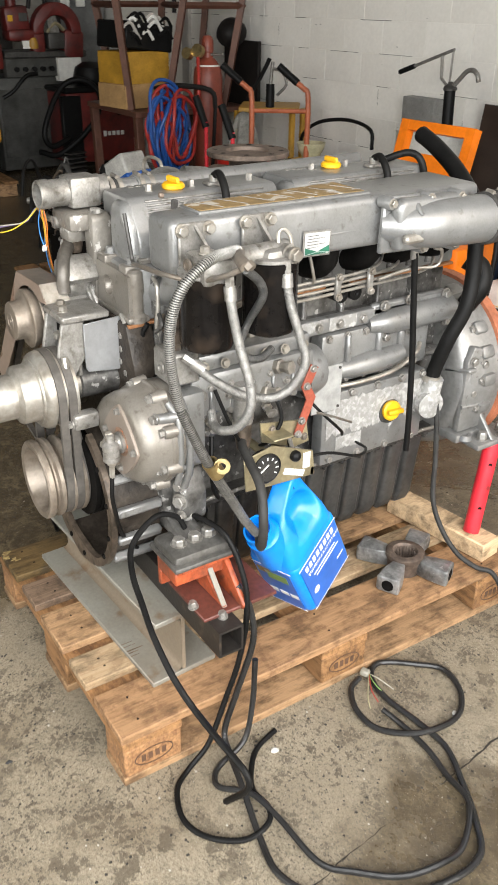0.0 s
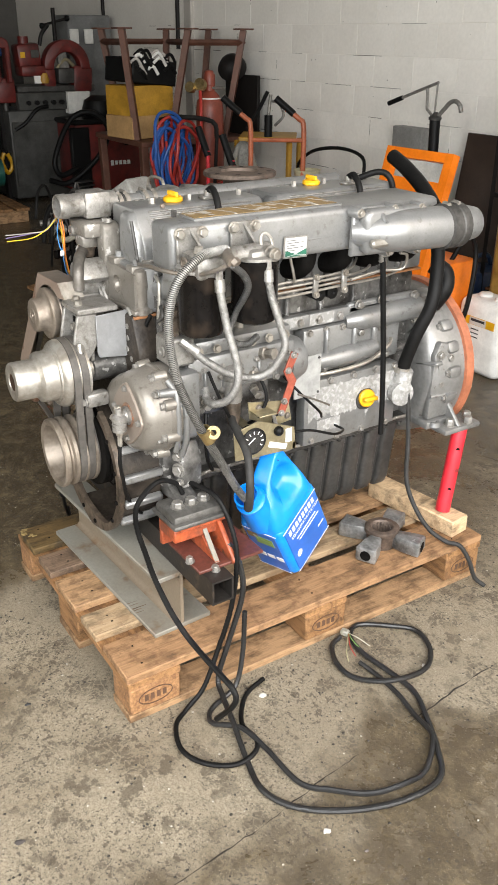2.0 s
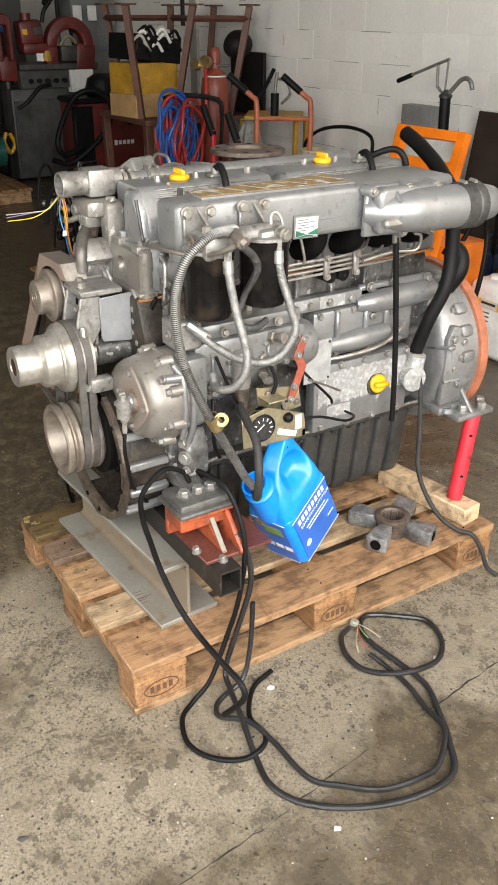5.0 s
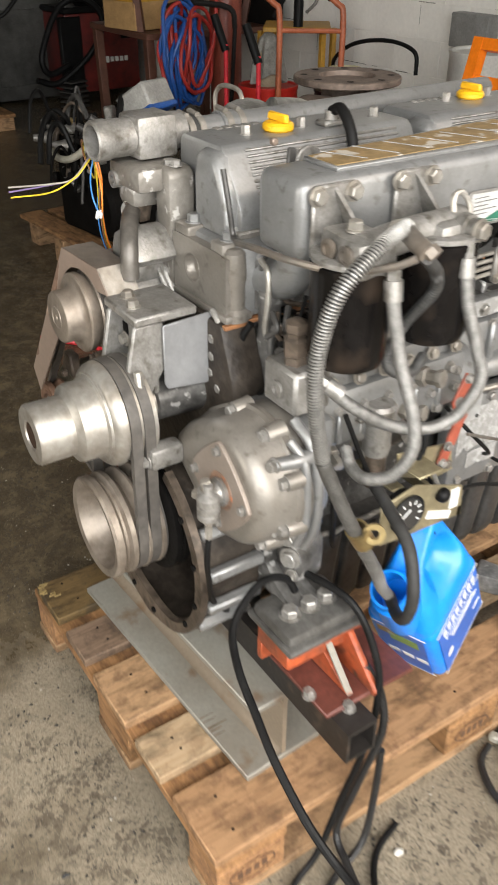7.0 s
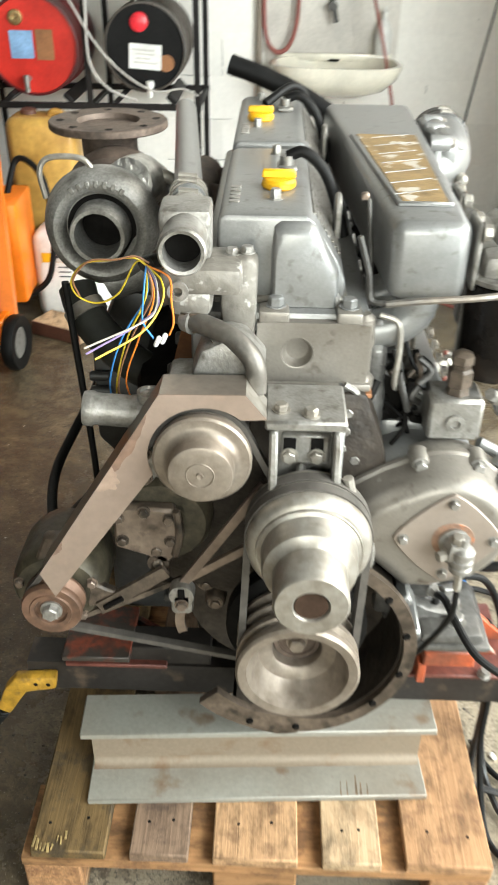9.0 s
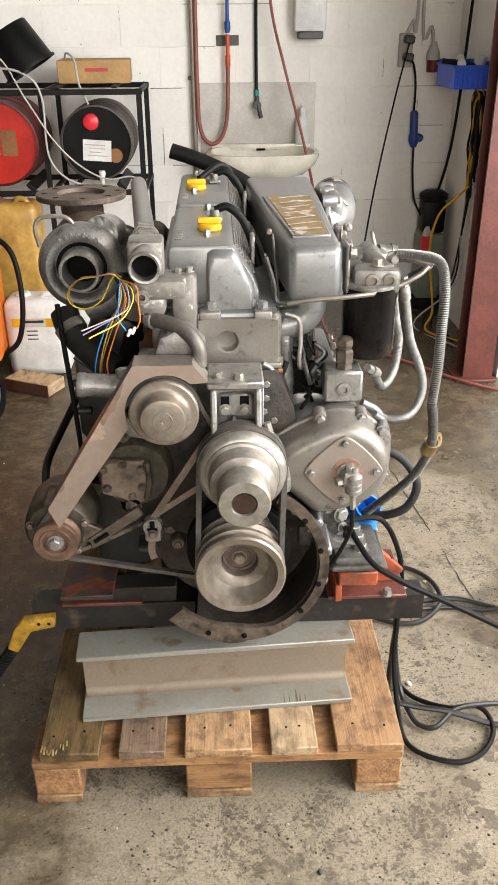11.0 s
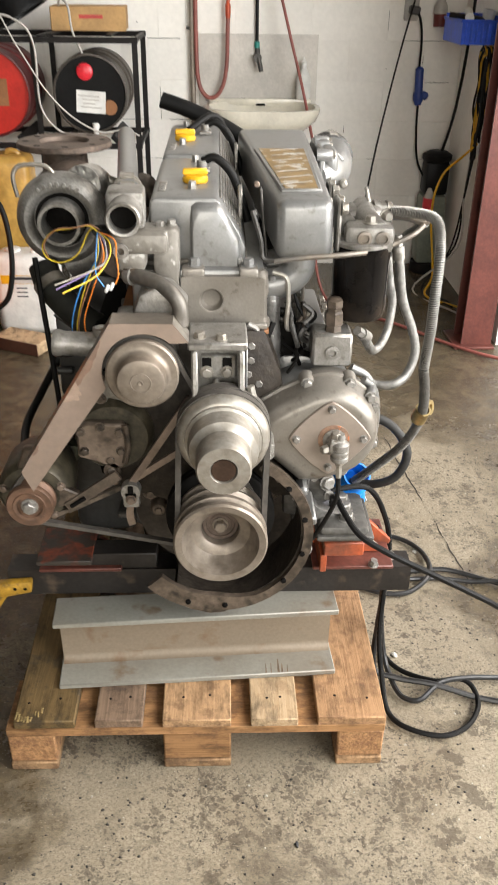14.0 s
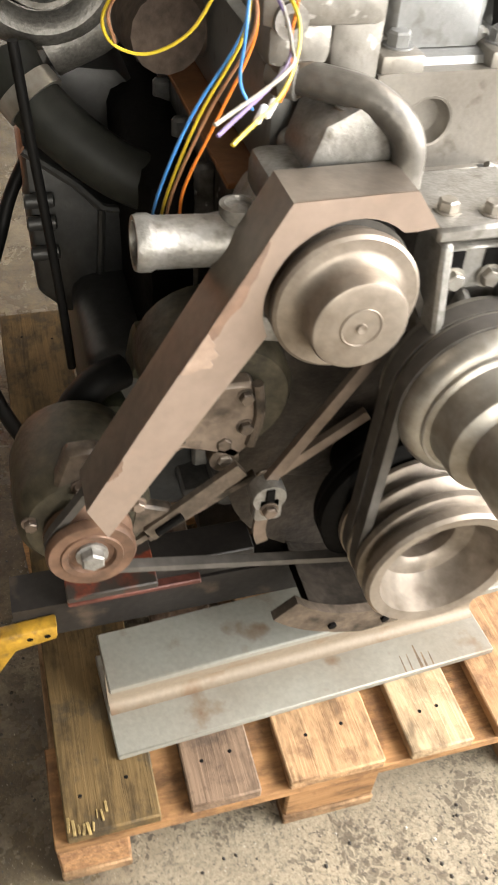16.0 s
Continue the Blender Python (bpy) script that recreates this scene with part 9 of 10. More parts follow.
def jug(x, y, z, w, d, h, mtl, label, turn=0, sign=False, broad=False):
    j = thing("jerry_can", (x, y, z), label, "jerry can", "canisters by the rack")
    if broad:
        part("body", Shape().box((x, y, z + h * 0.47), (w, d, h * 0.94), min(w, d) * 0.22, (0, 0, turn), 4), mtl, j)
        part("grip", Shape().tube([(x + w * 0.1, y - 0.02, z + h * 0.9), (x + w * 0.16, y - 0.025, z + h * 0.965), (x + w * 0.3, y - 0.025, z + h * 0.95), (x + w * 0.36, y - 0.02, z + h * 0.85)], 0.014, 10, 5), mtl, j)
        part("cap", Shape().lathe((x - w * 0.2, y, z + h * 0.93), (0, 0, 1), [(0.034, 0), (0.034, h * 0.04), (0.028, h * 0.05), (0.0, h * 0.052)], 18), WHITE_PL if mtl == WHITE_PL else RUST_BROWN, j)
    else:
        part("body", Shape().box((x, y, z + h * 0.43), (w, d, h * 0.86), min(w, d) * 0.17, (0, 0, turn), 3), mtl, j)
        part("neck", Shape().lathe((x - w * 0.25, y, z + h * 0.85), (0, 0, 1), [(0.035, 0), (0.028, h * 0.06), (0.028, h * 0.07)], 18), mtl, j)
        part("cap", Shape().lathe((x - w * 0.25, y, z + h * 0.915), (0, 0, 1), [(0.031, 0), (0.031, h * 0.07), (0.0, h * 0.075)], 18), BLACK_PLASTIC if mtl != WHITE_PL else WHITE_PL, j)
        part("handle", Shape().tube([(x - w * 0.1, y, z + h * 0.86), (x, y, z + h * 0.97), (x + w * 0.22, y, z + h * 0.98), (x + w * 0.38, y, z + h * 0.86)], 0.018, 10, 5), mtl, j)
    if sign:
        part("warning_label", Shape().box((x, y - d / 2 - 0.001, z + h * 0.68), (w * 0.72, 0.002, h * 0.1), 0, (0, 0, turn)), YELLOW, j)
        part("label_field", Shape().box((x, y - d / 2 - 0.0025, z + h * 0.68), (w * 0.36, 0.002, h * 0.09), 0), SPLASH, j)
        part("print_line", Shape().box((x, y - d / 2 - 0.0038, z + h * 0.695), (w * 0.3, 0.001, h * 0.03), 0), INK, j)
        for k in range(3):
            part("print_line", Shape().box((x - w * 0.05, y - d / 2 - 0.0015, z + h * (0.58 - 0.05 * k)), (w * 0.17, 0.002, h * 0.012), 0), INK, j)
    return j


jug(-0.84, 2.57, 0, 0.29, 0.2, 0.4, WHITE_PL, "white plastic canister with a yellow warning label on the floor", 0, True, True)
jug(-0.62, 2.8, 0, 0.13, 0.12, 0.3, WHITE_PL, "small white plastic canister behind the engine")
jug(-1.0, 2.95, 0.2508, 0.3, 0.2, 0.52, BEIGE_PL, "amber tinted canister half full of dark oil", broad=True)
jug(-1.69, 2.42, 0, 0.32, 0.24, 0.45, BEIGE_PL, "amber tinted canister standing on the floor, half full")
jug(-1.85, 2.75, 0, 0.22, 0.2, 0.46, mat("pale_yellow_plastic", (0.55, 0.47, 0.25), 0.45), "pale yellow canister beside the orange cart")
jug(-1.0, 2.78, 0, 0.12, 0.1, 0.26, mat("lime_green_plastic", (0.32, 0.55, 0.04), 0.4), "lime green plastic canister behind the cart")
wc = thing("wooden_offcut", (-0.8, 2.3, 0), "sawn wooden offcut on the floor by the canister", "offcut")
part("timber", Shape().box((-0.84, 2.325, 0.03), (0.24, 0.13, 0.058), 0.003, (0, 0, -25)), WOOD_PALE, wc)
part("painted_end", Shape().box((-0.868, 2.2655, 0.03), (0.238, 0.004, 0.055), 0, (0, 0, -25)), RUST_BROWN, wc)


def oil_cart():
    """Two-wheeled filter cart, its frame leaning back towards the wall."""
    c = thing("oil_cart", (-1.2, 2.25, 0), "orange steel filter cart on two wheels", "cart")
    bl, br, tl, tr_ = (Vector(p) for p in ((-1.385, 2.06, 0.12), (-0.96, 2.08, 0.12), (-1.455, 2.36, 1.035), (-1.03, 2.39, 1.035)))
    nrm = (br - bl).cross(tl - bl).normalized()

    def at(u, v):
        return bl.lerp(br, u).lerp(tl.lerp(tr_, u), v)

    def slab(name, u0, u1, v0, v1, front, back, par=c):
        q = [at(u0, v0), at(u1, v0), at(u1, v1), at(u0, v1)]
        return part(name, Shape().add([p + nrm * front for p in q] + [p - nrm * back for p in q], [(0, 1, 2, 3), (7, 6, 5, 4), (0, 4, 5, 1), (1, 5, 6, 2), (2, 6, 7, 3), (3, 7, 4, 0)]), ORANGE, par)

    slab("upright", 0.0, 0.11, 0.0, 1.0, 0.012, 0.033)
    slab("upright", 0.89, 1.0, 0.0, 1.0, 0.012, 0.033)
    slab("crossbar", 0.11, 0.89, 0.955, 1.0, 0.01, 0.03)
    slab("front_panel", 0.11, 0.89, 0.34, 0.86, 0.004, 0.016)
    slab("lower_panel", 0.11, 0.89, 0.02, 0.333, 0.004, 0.016)
    part("tank", Shape().box((-1.2, 2.43, 0.34), (0.44, 0.28, 0.4), 0.015, (0, 0, 3), 2), ORANGE, c)
    for x, y in ((-1.36, 2.2), (-1.26, 2.205)):
        f = part("filter_bowl", Shape().lathe((x, y, 0.715), (0, 0, 1), [(0.0, 0), (0.03, 0.0), (0.038, 0.01), (0.038, 0.06), (0.042, 0.065)], 20), BLACK_PLASTIC, c)
        part("white_band", Shape().lathe((x, y, 0.752), (0, 0, 1), [(0.0385, 0), (0.04, 0.002), (0.04, 0.034), (0.0385, 0.036)], 20), WHITE_PL, f)
        part("bowl_head", Shape().lathe((x, y, 0.79), (0, 0, 1), [(0.044, 0), (0.044, 0.02), (0.03, 0.035), (0.02, 0.05), (0.0, 0.052)], 20), CASTING, f)
    part("bowl_stay", Shape().box((-1.29, 2.25, 0.825), (0.2, 0.1, 0.02), 0.004, (0, 0, 3)), CASTING, c)
    for x, y in ((-1.42, 2.02), (-0.95, 2.02)):
        w = part("wheel", Shape().lathe((x - 0.018, y, 0.105), (1, -0.1, 0), [(0.06, 0), (0.1, -0.004), (0.105, 0.006), (0.105, 0.03), (0.1, 0.04), (0.06, 0.036)], 32, True), RUBBER, c)
        part("rim", Shape().lathe((x - 0.018, y, 0.105), (1, -0.1, 0), [(0.0, 0.0), (0.02, -0.006), (0.025, 0.004), (0.06, 0.004), (0.065, 0.012), (0.065, 0.03), (0.0, 0.03)], 28), CASTING, w)
    part("axle", Shape().cyl((-1.42, 2.02, 0.105), (-0.95, 2.02, 0.105), 0.012), STEEL_DARK, c)
    for x in (-1.37, -1.0):
        part("wheel_bracket", Shape().box((x, 2.05, 0.15), (0.03, 0.12, 0.1), 0.004), ORANGE, c)
    part("hose", Shape().tube([(-1.05, 2.45, 0.52), (-1.0, 2.5, 0.66), (-0.9, 2.46, 0.6), (-0.87, 2.42, 0.4), (-0.9, 2.4, 0.22), (-0.98, 2.4, 0.14)], 0.012, 10, 8), RUBBER, c)


oil_cart()


def pump_drum():
    d = thing("steel_drum", (-2.12, 3.2, 0), "white steel drum with rolled hoops", "drum")
    R_ = 0.2
    part("shell", Shape().lathe((-2.12, 3.2, 0), (0, 0, 1), [(R_, 0), (R_, 0.28), (R_ + 0.007, 0.29), (R_, 0.3), (R_, 0.56), (R_ + 0.007, 0.57), (R_, 0.58), (R_, 0.84), (R_ + 0.006, 0.85), (R_ + 0.006, 0.86), (R_ - 0.008, 0.86), (R_ - 0.01, 0.845), (0.0, 0.845)], 40), mat("dirty_white_drum_paint", (0.62, 0.6, 0.55), 0.4, 0, 0.15, 5), d)
    for k in range(3):
        part("red_print", Shape().box((-2.12 + 0.203 * math.cos(-2.0 + 0.25 * k), 3.2 + 0.203 * math.sin(-2.0 + 0.25 * k), 0.43), (0.002, 0.04, 0.02), 0, (0, 0, math.degrees(-2.0 + 0.25 * k))), HOSE_RED, d)
    p = thing("drum_pump", (-2.08, 3.24, 0.846), "black hand pump with a steel lever on the drum", "hand pump")
    part("barrel", Shape().cyl((-2.04, 3.24, 0.8465), (-2.05, 3.24, 1.075), 0.032, n=20, bevel=0.004), BLACK_PLASTIC, p)
    part("head", Shape().lathe((-2.05, 3.24, 1.073), (0, 0, 1), [(0.038, 0), (0.04, 0.012), (0.034, 0.02), (0.02, 0.03), (0.012, 0.045)], 18), GREY_IRON, p)
    part("spout", Shape().tube([(-2.04, 3.245, 1.09), (-2.0, 3.25, 1.13), (-1.95, 3.25, 1.175), (-1.905, 3.25, 1.185), (-1.87, 3.25, 1.165), (-1.855, 3.25, 1.13)], 0.013, 10), CASTING, p)
    part("lever", Shape().tube([(-2.05, 3.24, 1.28), (-2.2, 3.235, 1.23), (-2.36, 3.23, 1.175)], 0.009, 8, 3), CASTING, p)
    part("grip", Shape().cyl((-2.34, 3.231, 1.182), (-2.465, 3.229, 1.14), 0.014, n=14, bevel=0.003), BLACK_PLASTIC, p)
    part("link", Shape().tube([(-2.06, 3.24, 1.11), (-2.055, 3.24, 1.278)], 0.006, 8, 1), CASTING, p)
    part("link", Shape().tube([(-2.07, 3.24, 1.09), (-2.125, 3.238, 1.13), (-2.135, 3.238, 1.25)], 0.009, 8, 1), CASTING, p)
    b = solid("wall_box", Shape().span((-2.71, 3.5, 0.8), (-2.43, 3.595, 0.978), 0.008, 2), mat("wall_box_grey", (0.3, 0.295, 0.28), 0.5, 0.1, 0.2, 8), "small grey metal box fixed on the wall", "wall box")


pump_drum()


def floor_drums():
    d = thing("oil_keg", (-3.25, 3.2, 0), "black keg with a yellow lid and funnel", "drum")
    part("shell", Shape().lathe((-3.25, 3.2, 0), (0, 0, 1), [(0.19, 0), (0.19, 0.17), (0.196, 0.18), (0.19, 0.19), (0.19, 0.5), (0.196, 0.51), (0.196, 0.52), (0.18, 0.52), (0.0, 0.51)], 36), BLACK_PLASTIC, d)
    part("yellow_rim", Shape().lathe((-3.25, 3.2, 0.515), (0, 0, 1), [(0.15, 0), (0.15, 0.015), (0.12, 0.02), (0.0, 0.02)], 30), YELLOW, d)
    part("funnel", Shape().lathe((-3.2, 3.15, 0.535), (0, 0, 1), [(0.04, 0), (0.09, 0.08), (0.1, 0.12), (0.09, 0.12), (0.03, 0.01)], 24), mat("cream_plastic", (0.6, 0.55, 0.35), 0.4), d)
    part("hose", Shape().tube([(-3.35, 3.25, 0.53), (-3.38, 3.2, 0.66), (-3.2, 3.2, 0.78), (-2.95, 3.25, 0.82), (-2.75, 3.28, 0.78), (-2.72, 3.28, 0.66)], 0.012, 10, 8), RUBBER, d)
    r = thing("oil_keg", (-3.6, 2.86, 0), "red and blue steel keg on the floor", "drum")
    part("shell", Shape().lathe((-3.6, 2.86, 0), (0, 0, 1), [(0.185, 0), (0.185, 0.04), (0.19, 0.05), (0.185, 0.06)], 36), RED_DRUM, r)
    part("blue_band", Shape().lathe((-3.6, 2.86, 0.06), (0, 0, 1), [(0.18, 0), (0.186, 0.001), (0.186, 0.27), (0.18, 0.271)], 36), HOSE_BLUE, r)
    part("top_band", Shape().lathe((-3.6, 2.86, 0.33), (0, 0, 1), [(0.185, 0), (0.19, 0.01), (0.185, 0.02), (0.185, 0.17), (0.191, 0.18), (0.191, 0.2), (0.175, 0.2), (0.172, 0.19), (0.0, 0.19)], 36), RED_DRUM, r)
    for k in range(9):
        a_ = radians(-78 + 8 * k)
        part("white_mark", Shape().box((-3.6 + 0.187 * math.cos(a_), 2.86 + 0.187 * math.sin(a_), 0.2 + 0.035 * math.sin(math.pi * (k + 0.5) / 9)), (0.002, 0.027, 0.05), 0, (0, 0, math.degrees(a_))), WHITE_PL, r)
    bt = thing("oil_bottle", (-3.6, 2.86, 0.521), "pale plastic bottle standing on the keg", "bottle")
    part("flask", Shape().lathe((-3.6, 2.86, 0.521), (0, 0, 1), [(0.0, 0), (0.07, 0.0), (0.076, 0.01), (0.074, 0.19), (0.05, 0.23), (0.025, 0.25), (0.025, 0.28), (0.0, 0.28)], 20), mat("pale_tan_plastic", (0.42, 0.36, 0.25), 0.5, 0, 0.2, 8), bt)
    # one sheet, draped in folds over the neck, with an inner face
    vv, n_ = [], 42
    for inset in (0.0, 0.004):
        for f, z in ((0.1, 0.826), (0.3, 0.822), (0.55, 0.795), (0.75, 0.74), (0.88, 0.68), (1.0, 0.61), (1.05, 0.57)):
            for k in range(n_):
                a0 = 2 * math.pi * k / n_
                fold_ = 1 + 0.16 * f * math.cos(7 * a0) + 0.08 * f * math.cos(3 * a0 + 1)
                vv.append((-3.6 + (0.105 * f * fold_ - inset * f) * math.cos(a0), 2.86 + (0.105 * f * fold_ - inset * f) * math.sin(a0), z - inset + 0.03 * f * f * math.cos(2 * a0 + 0.6)))
    ff = [(i * n_ + k, i * n_ + (k + 1) % n_, (i + 1) * n_ + (k + 1) % n_, (i + 1) * n_ + k) for i in (*range(6), *range(7, 13)) for k in range(n_)]
    ff += [(6 * n_ + k, 6 * n_ + (k + 1) % n_, 13 * n_ + (k + 1) % n_, 13 * n_ + k) for k in range(n_)] + [tuple(range(n_))]
    rag = Shape().add(vv, ff)
    solid("grey_rag", rag, mat("grey_cloth", (0.3, 0.29, 0.26), 0.9, 0, 0.3, 20, bump=0.4), "crumpled grey rag hung over the bottle", "cloth")
    t = thing("drip_tray", (-2.65, 2.65, 0), "large black plastic drip tray with a scuffed grey rim", "tray")
    q = [(-3.03, 2.46), (-2.26, 2.335), (-2.25, 2.78), (-2.96, 2.97)]
    cx_, cy_ = -2.63, 2.64
    def ring_(f):
        return [(cx_ + (a - cx_) * f, cy_ + (b - cy_) * f) for a, b in q]
    part("tub", Shape().band(ring_(0.96), ring_(0.9), (0, 0, 0.004), (1, 0, 0), (0, 1, 0), 0.166).prism(ring_(0.95), (0, 0, 0), (1, 0, 0), (0, 1, 0), 0.06), BLACK_PLASTIC, t)
    part("rim", Shape().band(ring_(1.0), ring_(0.93), (0, 0, 0.168), (1, 0, 0), (0, 1, 0), 0.016), mat("scuffed_grey_plastic", (0.17, 0.17, 0.16), 0.5, 0, 0.4, 12), t)
    pp = thing("floor_pipe", (-2.8, 3.4, 0.28), "off-white plastic pipe lying on blocks along the wall", "pipe")
    part("tube", Shape().cyl((-3.1, 3.41, 0.36), (-2.42, 3.41, 0.345), 0.06, n=24), WHITE_PL, pp)
    part("sleeve", Shape().cyl((-2.52, 3.41, 0.347), (-2.4, 3.41, 0.344), 0.068, n=24), WHITE_PL, pp)
    for x in (-2.98, -2.5):
        part("block", Shape().span((x - 0.05, 3.33, 0), (x + 0.05, 3.49, 0.286 if x > -2.7 else 0.297), 0.003), STEEL_DARK, pp)
    rc = thing("red_canister", (-2.75, 3.22, 0), "small red plastic canister by the wall", "canister")
    part("body", Shape().box((-2.75, 3.22, 0.12), (0.11, 0.1, 0.24), 0.02, (0, 0, 20), 2), RED_POST, rc)
    part("cap", Shape().lathe((-2.75, 3.22, 0.24), (0, 0, 1), [(0.022, 0), (0.022, 0.025), (0.0, 0.026)], 14), BLACK_PLASTIC, rc)
    l = solid("leaning_board", Shape().box((-1.72, 3.42, 0.5), (0.55, 0.03, 1.0), 0.004, (-8, 0, 0)), mat("dark_brown_board", (0.045, 0.028, 0.02), 0.5, 0, 0.2, 6), "dark brown board leaning on the wall", "board")
    bc = thing("blue_canister", (-1.42, 3.1, 0), "dark blue plastic canister by the wall", "jerry can")
    part("body", Shape().box((-1.42, 3.1, 0.17), (0.2, 0.24, 0.34), 0.03, None, 2), mat("navy_plastic", (0.012, 0.035, 0.09), 0.4), bc)
    part("handle", Shape().tube([(-1.42, 3.02, 0.33), (-1.42, 3.05, 0.4), (-1.42, 3.14, 0.4), (-1.42, 3.18, 0.33)], 0.014, 8, 4), MATS["navy_plastic"], bc)
    solid("plank", Shape().box((-0.9, 3.02, 0.02), (0.5, 0.16, 0.035), 0.003, (0, 0, 14)), WOOD_X, "flat plank lying on the floor by the rack", "plank")
    solid("round_lampshade", Shape().lathe((-1.43, 3.3, 0.93), (0.5, -0.8, 0.1), [(0.0, 0.06), (0.06, 0.05), (0.1, 0.02), (0.11, 0), (0.1, -0.02)], 28), SINK, "cream round cover hanging on the board", "cover")


floor_drums()


# ---- deeper in the workshop ----
def part_engine():
    p = thing("small_pallet", (-2.75, 1.35, 0), "worn wooden pallet under the spare engine", "pallet")
    for k in range(5):
        part("deck_board", Shape().box((-2.72, 1.08 + k * 0.15, 0.125), (0.8, 0.12, 0.02), 0.002, (0, 0, 6)), WOOD_X, p)
    for x in (-3.05, -2.72, -2.39):
        part("runner", Shape().box((x, 1.38, 0.0575), (0.09, 0.75, 0.115), 0.003, (0, 0, 6)), WOOD_Y, p)
    e = thing("spare_engine", (-2.65, 1.3, 0.135), "oily black dismantled engine block with loose wiring", "engine")
    part("block", Shape().box((-2.65, 1.3, 0.36), (0.42, 0.34, 0.45), 0.03, (0, 0, 10), 2), DARK, e)
    part("gearbox", Shape().cyl((-2.42, 1.12, 0.32), (-2.42, 1.38, 0.32), 0.14, n=24, bevel=0.02), DARK, e)
    for k in range(34):
        a = Vector((-2.65 + random.uniform(-0.24, 0.24), 1.28 + random.uniform(-0.22, 0.2), 0.58 + random.uniform(-0.2, 0.08)))
        b = a + Vector((random.uniform(-0.14, 0.14), random.uniform(-0.14, 0.1), random.uniform(-0.05, 0.12)))
        part("lead", Shape().tube([a, a.lerp(b, 0.5) + Vector((0, 0, 0.08)), b, b + Vector((0.05, -0.04, -0.12))], random.uniform(0.006, 0.016), 8, 5), random.choice([RUBBER, RUBBER, GREY_IRON, DARK, DIRTY]), e)
    for k in range(18):
        part("fitting", Shape().lathe((-2.65 + random.uniform(-0.2, 0.22), 1.2 + random.uniform(-0.1, 0.1), 0.56 + random.uniform(-0.05, 0.06)), (random.uniform(-1, 1), -1, random.uniform(0, 1)), [(0.03, 0), (0.034, 0.03), (0.02, 0.06), (0.015, 0.1)], 16), random.choice([CASTING, GREY_IRON, BRASS]), e)
    bits = random.Random(77)
    for k in range(70):
        q = Vector((bits.uniform(-2.9, -2.36), bits.uniform(1.06, 1.46), bits.uniform(0.3, 0.68)))
        d = Vector((bits.uniform(-1, 1), bits.uniform(-1, 1), bits.uniform(-0.6, 1)))
        r_ = bits.uniform(0.008, 0.028)
        if k % 3:
            f_ = Shape().lathe(q, d, [(r_, 0), (r_, r_ * 0.8), (r_ * 0.6, r_), (r_ * 0.6, r_ * 2.4), (0.0, r_ * 2.5)], 10)
        else:
            f_ = Shape().box(q, (r_ * 2.6, r_ * 1.6, r_ * 2), r_ * 0.3, (bits.uniform(0, 90), bits.uniform(0, 90), 0))
        part("fitting", f_, bits.choice([DARK, DARK, GREY_IRON, CASTING, FILTER, PULLEY]), e)
    part("white_hose", Shape().tube([(-2.85, 1.12, 0.55), (-2.7, 1.05, 0.5), (-2.52, 1.05, 0.52), (-2.4, 1.1, 0.6), (-2.38, 1.14, 0.66)], 0.016, 10, 6), MATS["dull_white_plastic"], e)
    bx = thing("plastic_box", (-2.48, 1.42, 0.6), "translucent plastic box with a blue lid tipped on the engine", "box")
    part("tub", Shape().box((-2.49, 1.42, 0.735), (0.19, 0.17, 0.11), 0.01, (0, -30, 20)), mat("milky_plastic", (0.42, 0.41, 0.38), 0.4), bx)
    part("lid", Shape().box((-2.463, 1.428, 0.682), (0.195, 0.18, 0.028), 0.006, (0, -30, 20)), HOSE_BLUE, bx)
    solid("orange_hose", Shape().tube([(-2.3, 0.95, 0.2), (-2.25, 0.9, 0.05), (-2.35, 0.86, 0.012), (-2.2, 0.8, 0.012), (-2.1, 0.93, 0.012)], 0.011, 8, 6), mat("orange_cable", (0.7, 0.18, 0.02), 0.4), "orange lead hanging from the pallet to the floor", "cable")
    solid("red_lead", Shape().tube([(-1.25, 0.86, 0.012), (-1.4, 0.8, 0.012), (-1.7, 0.75, 0.012), (-1.9, 0.6, 0.012)], 0.012, 8, 6), RED_POST, "red lead lying on the dark floor", "cable")


part_engine()


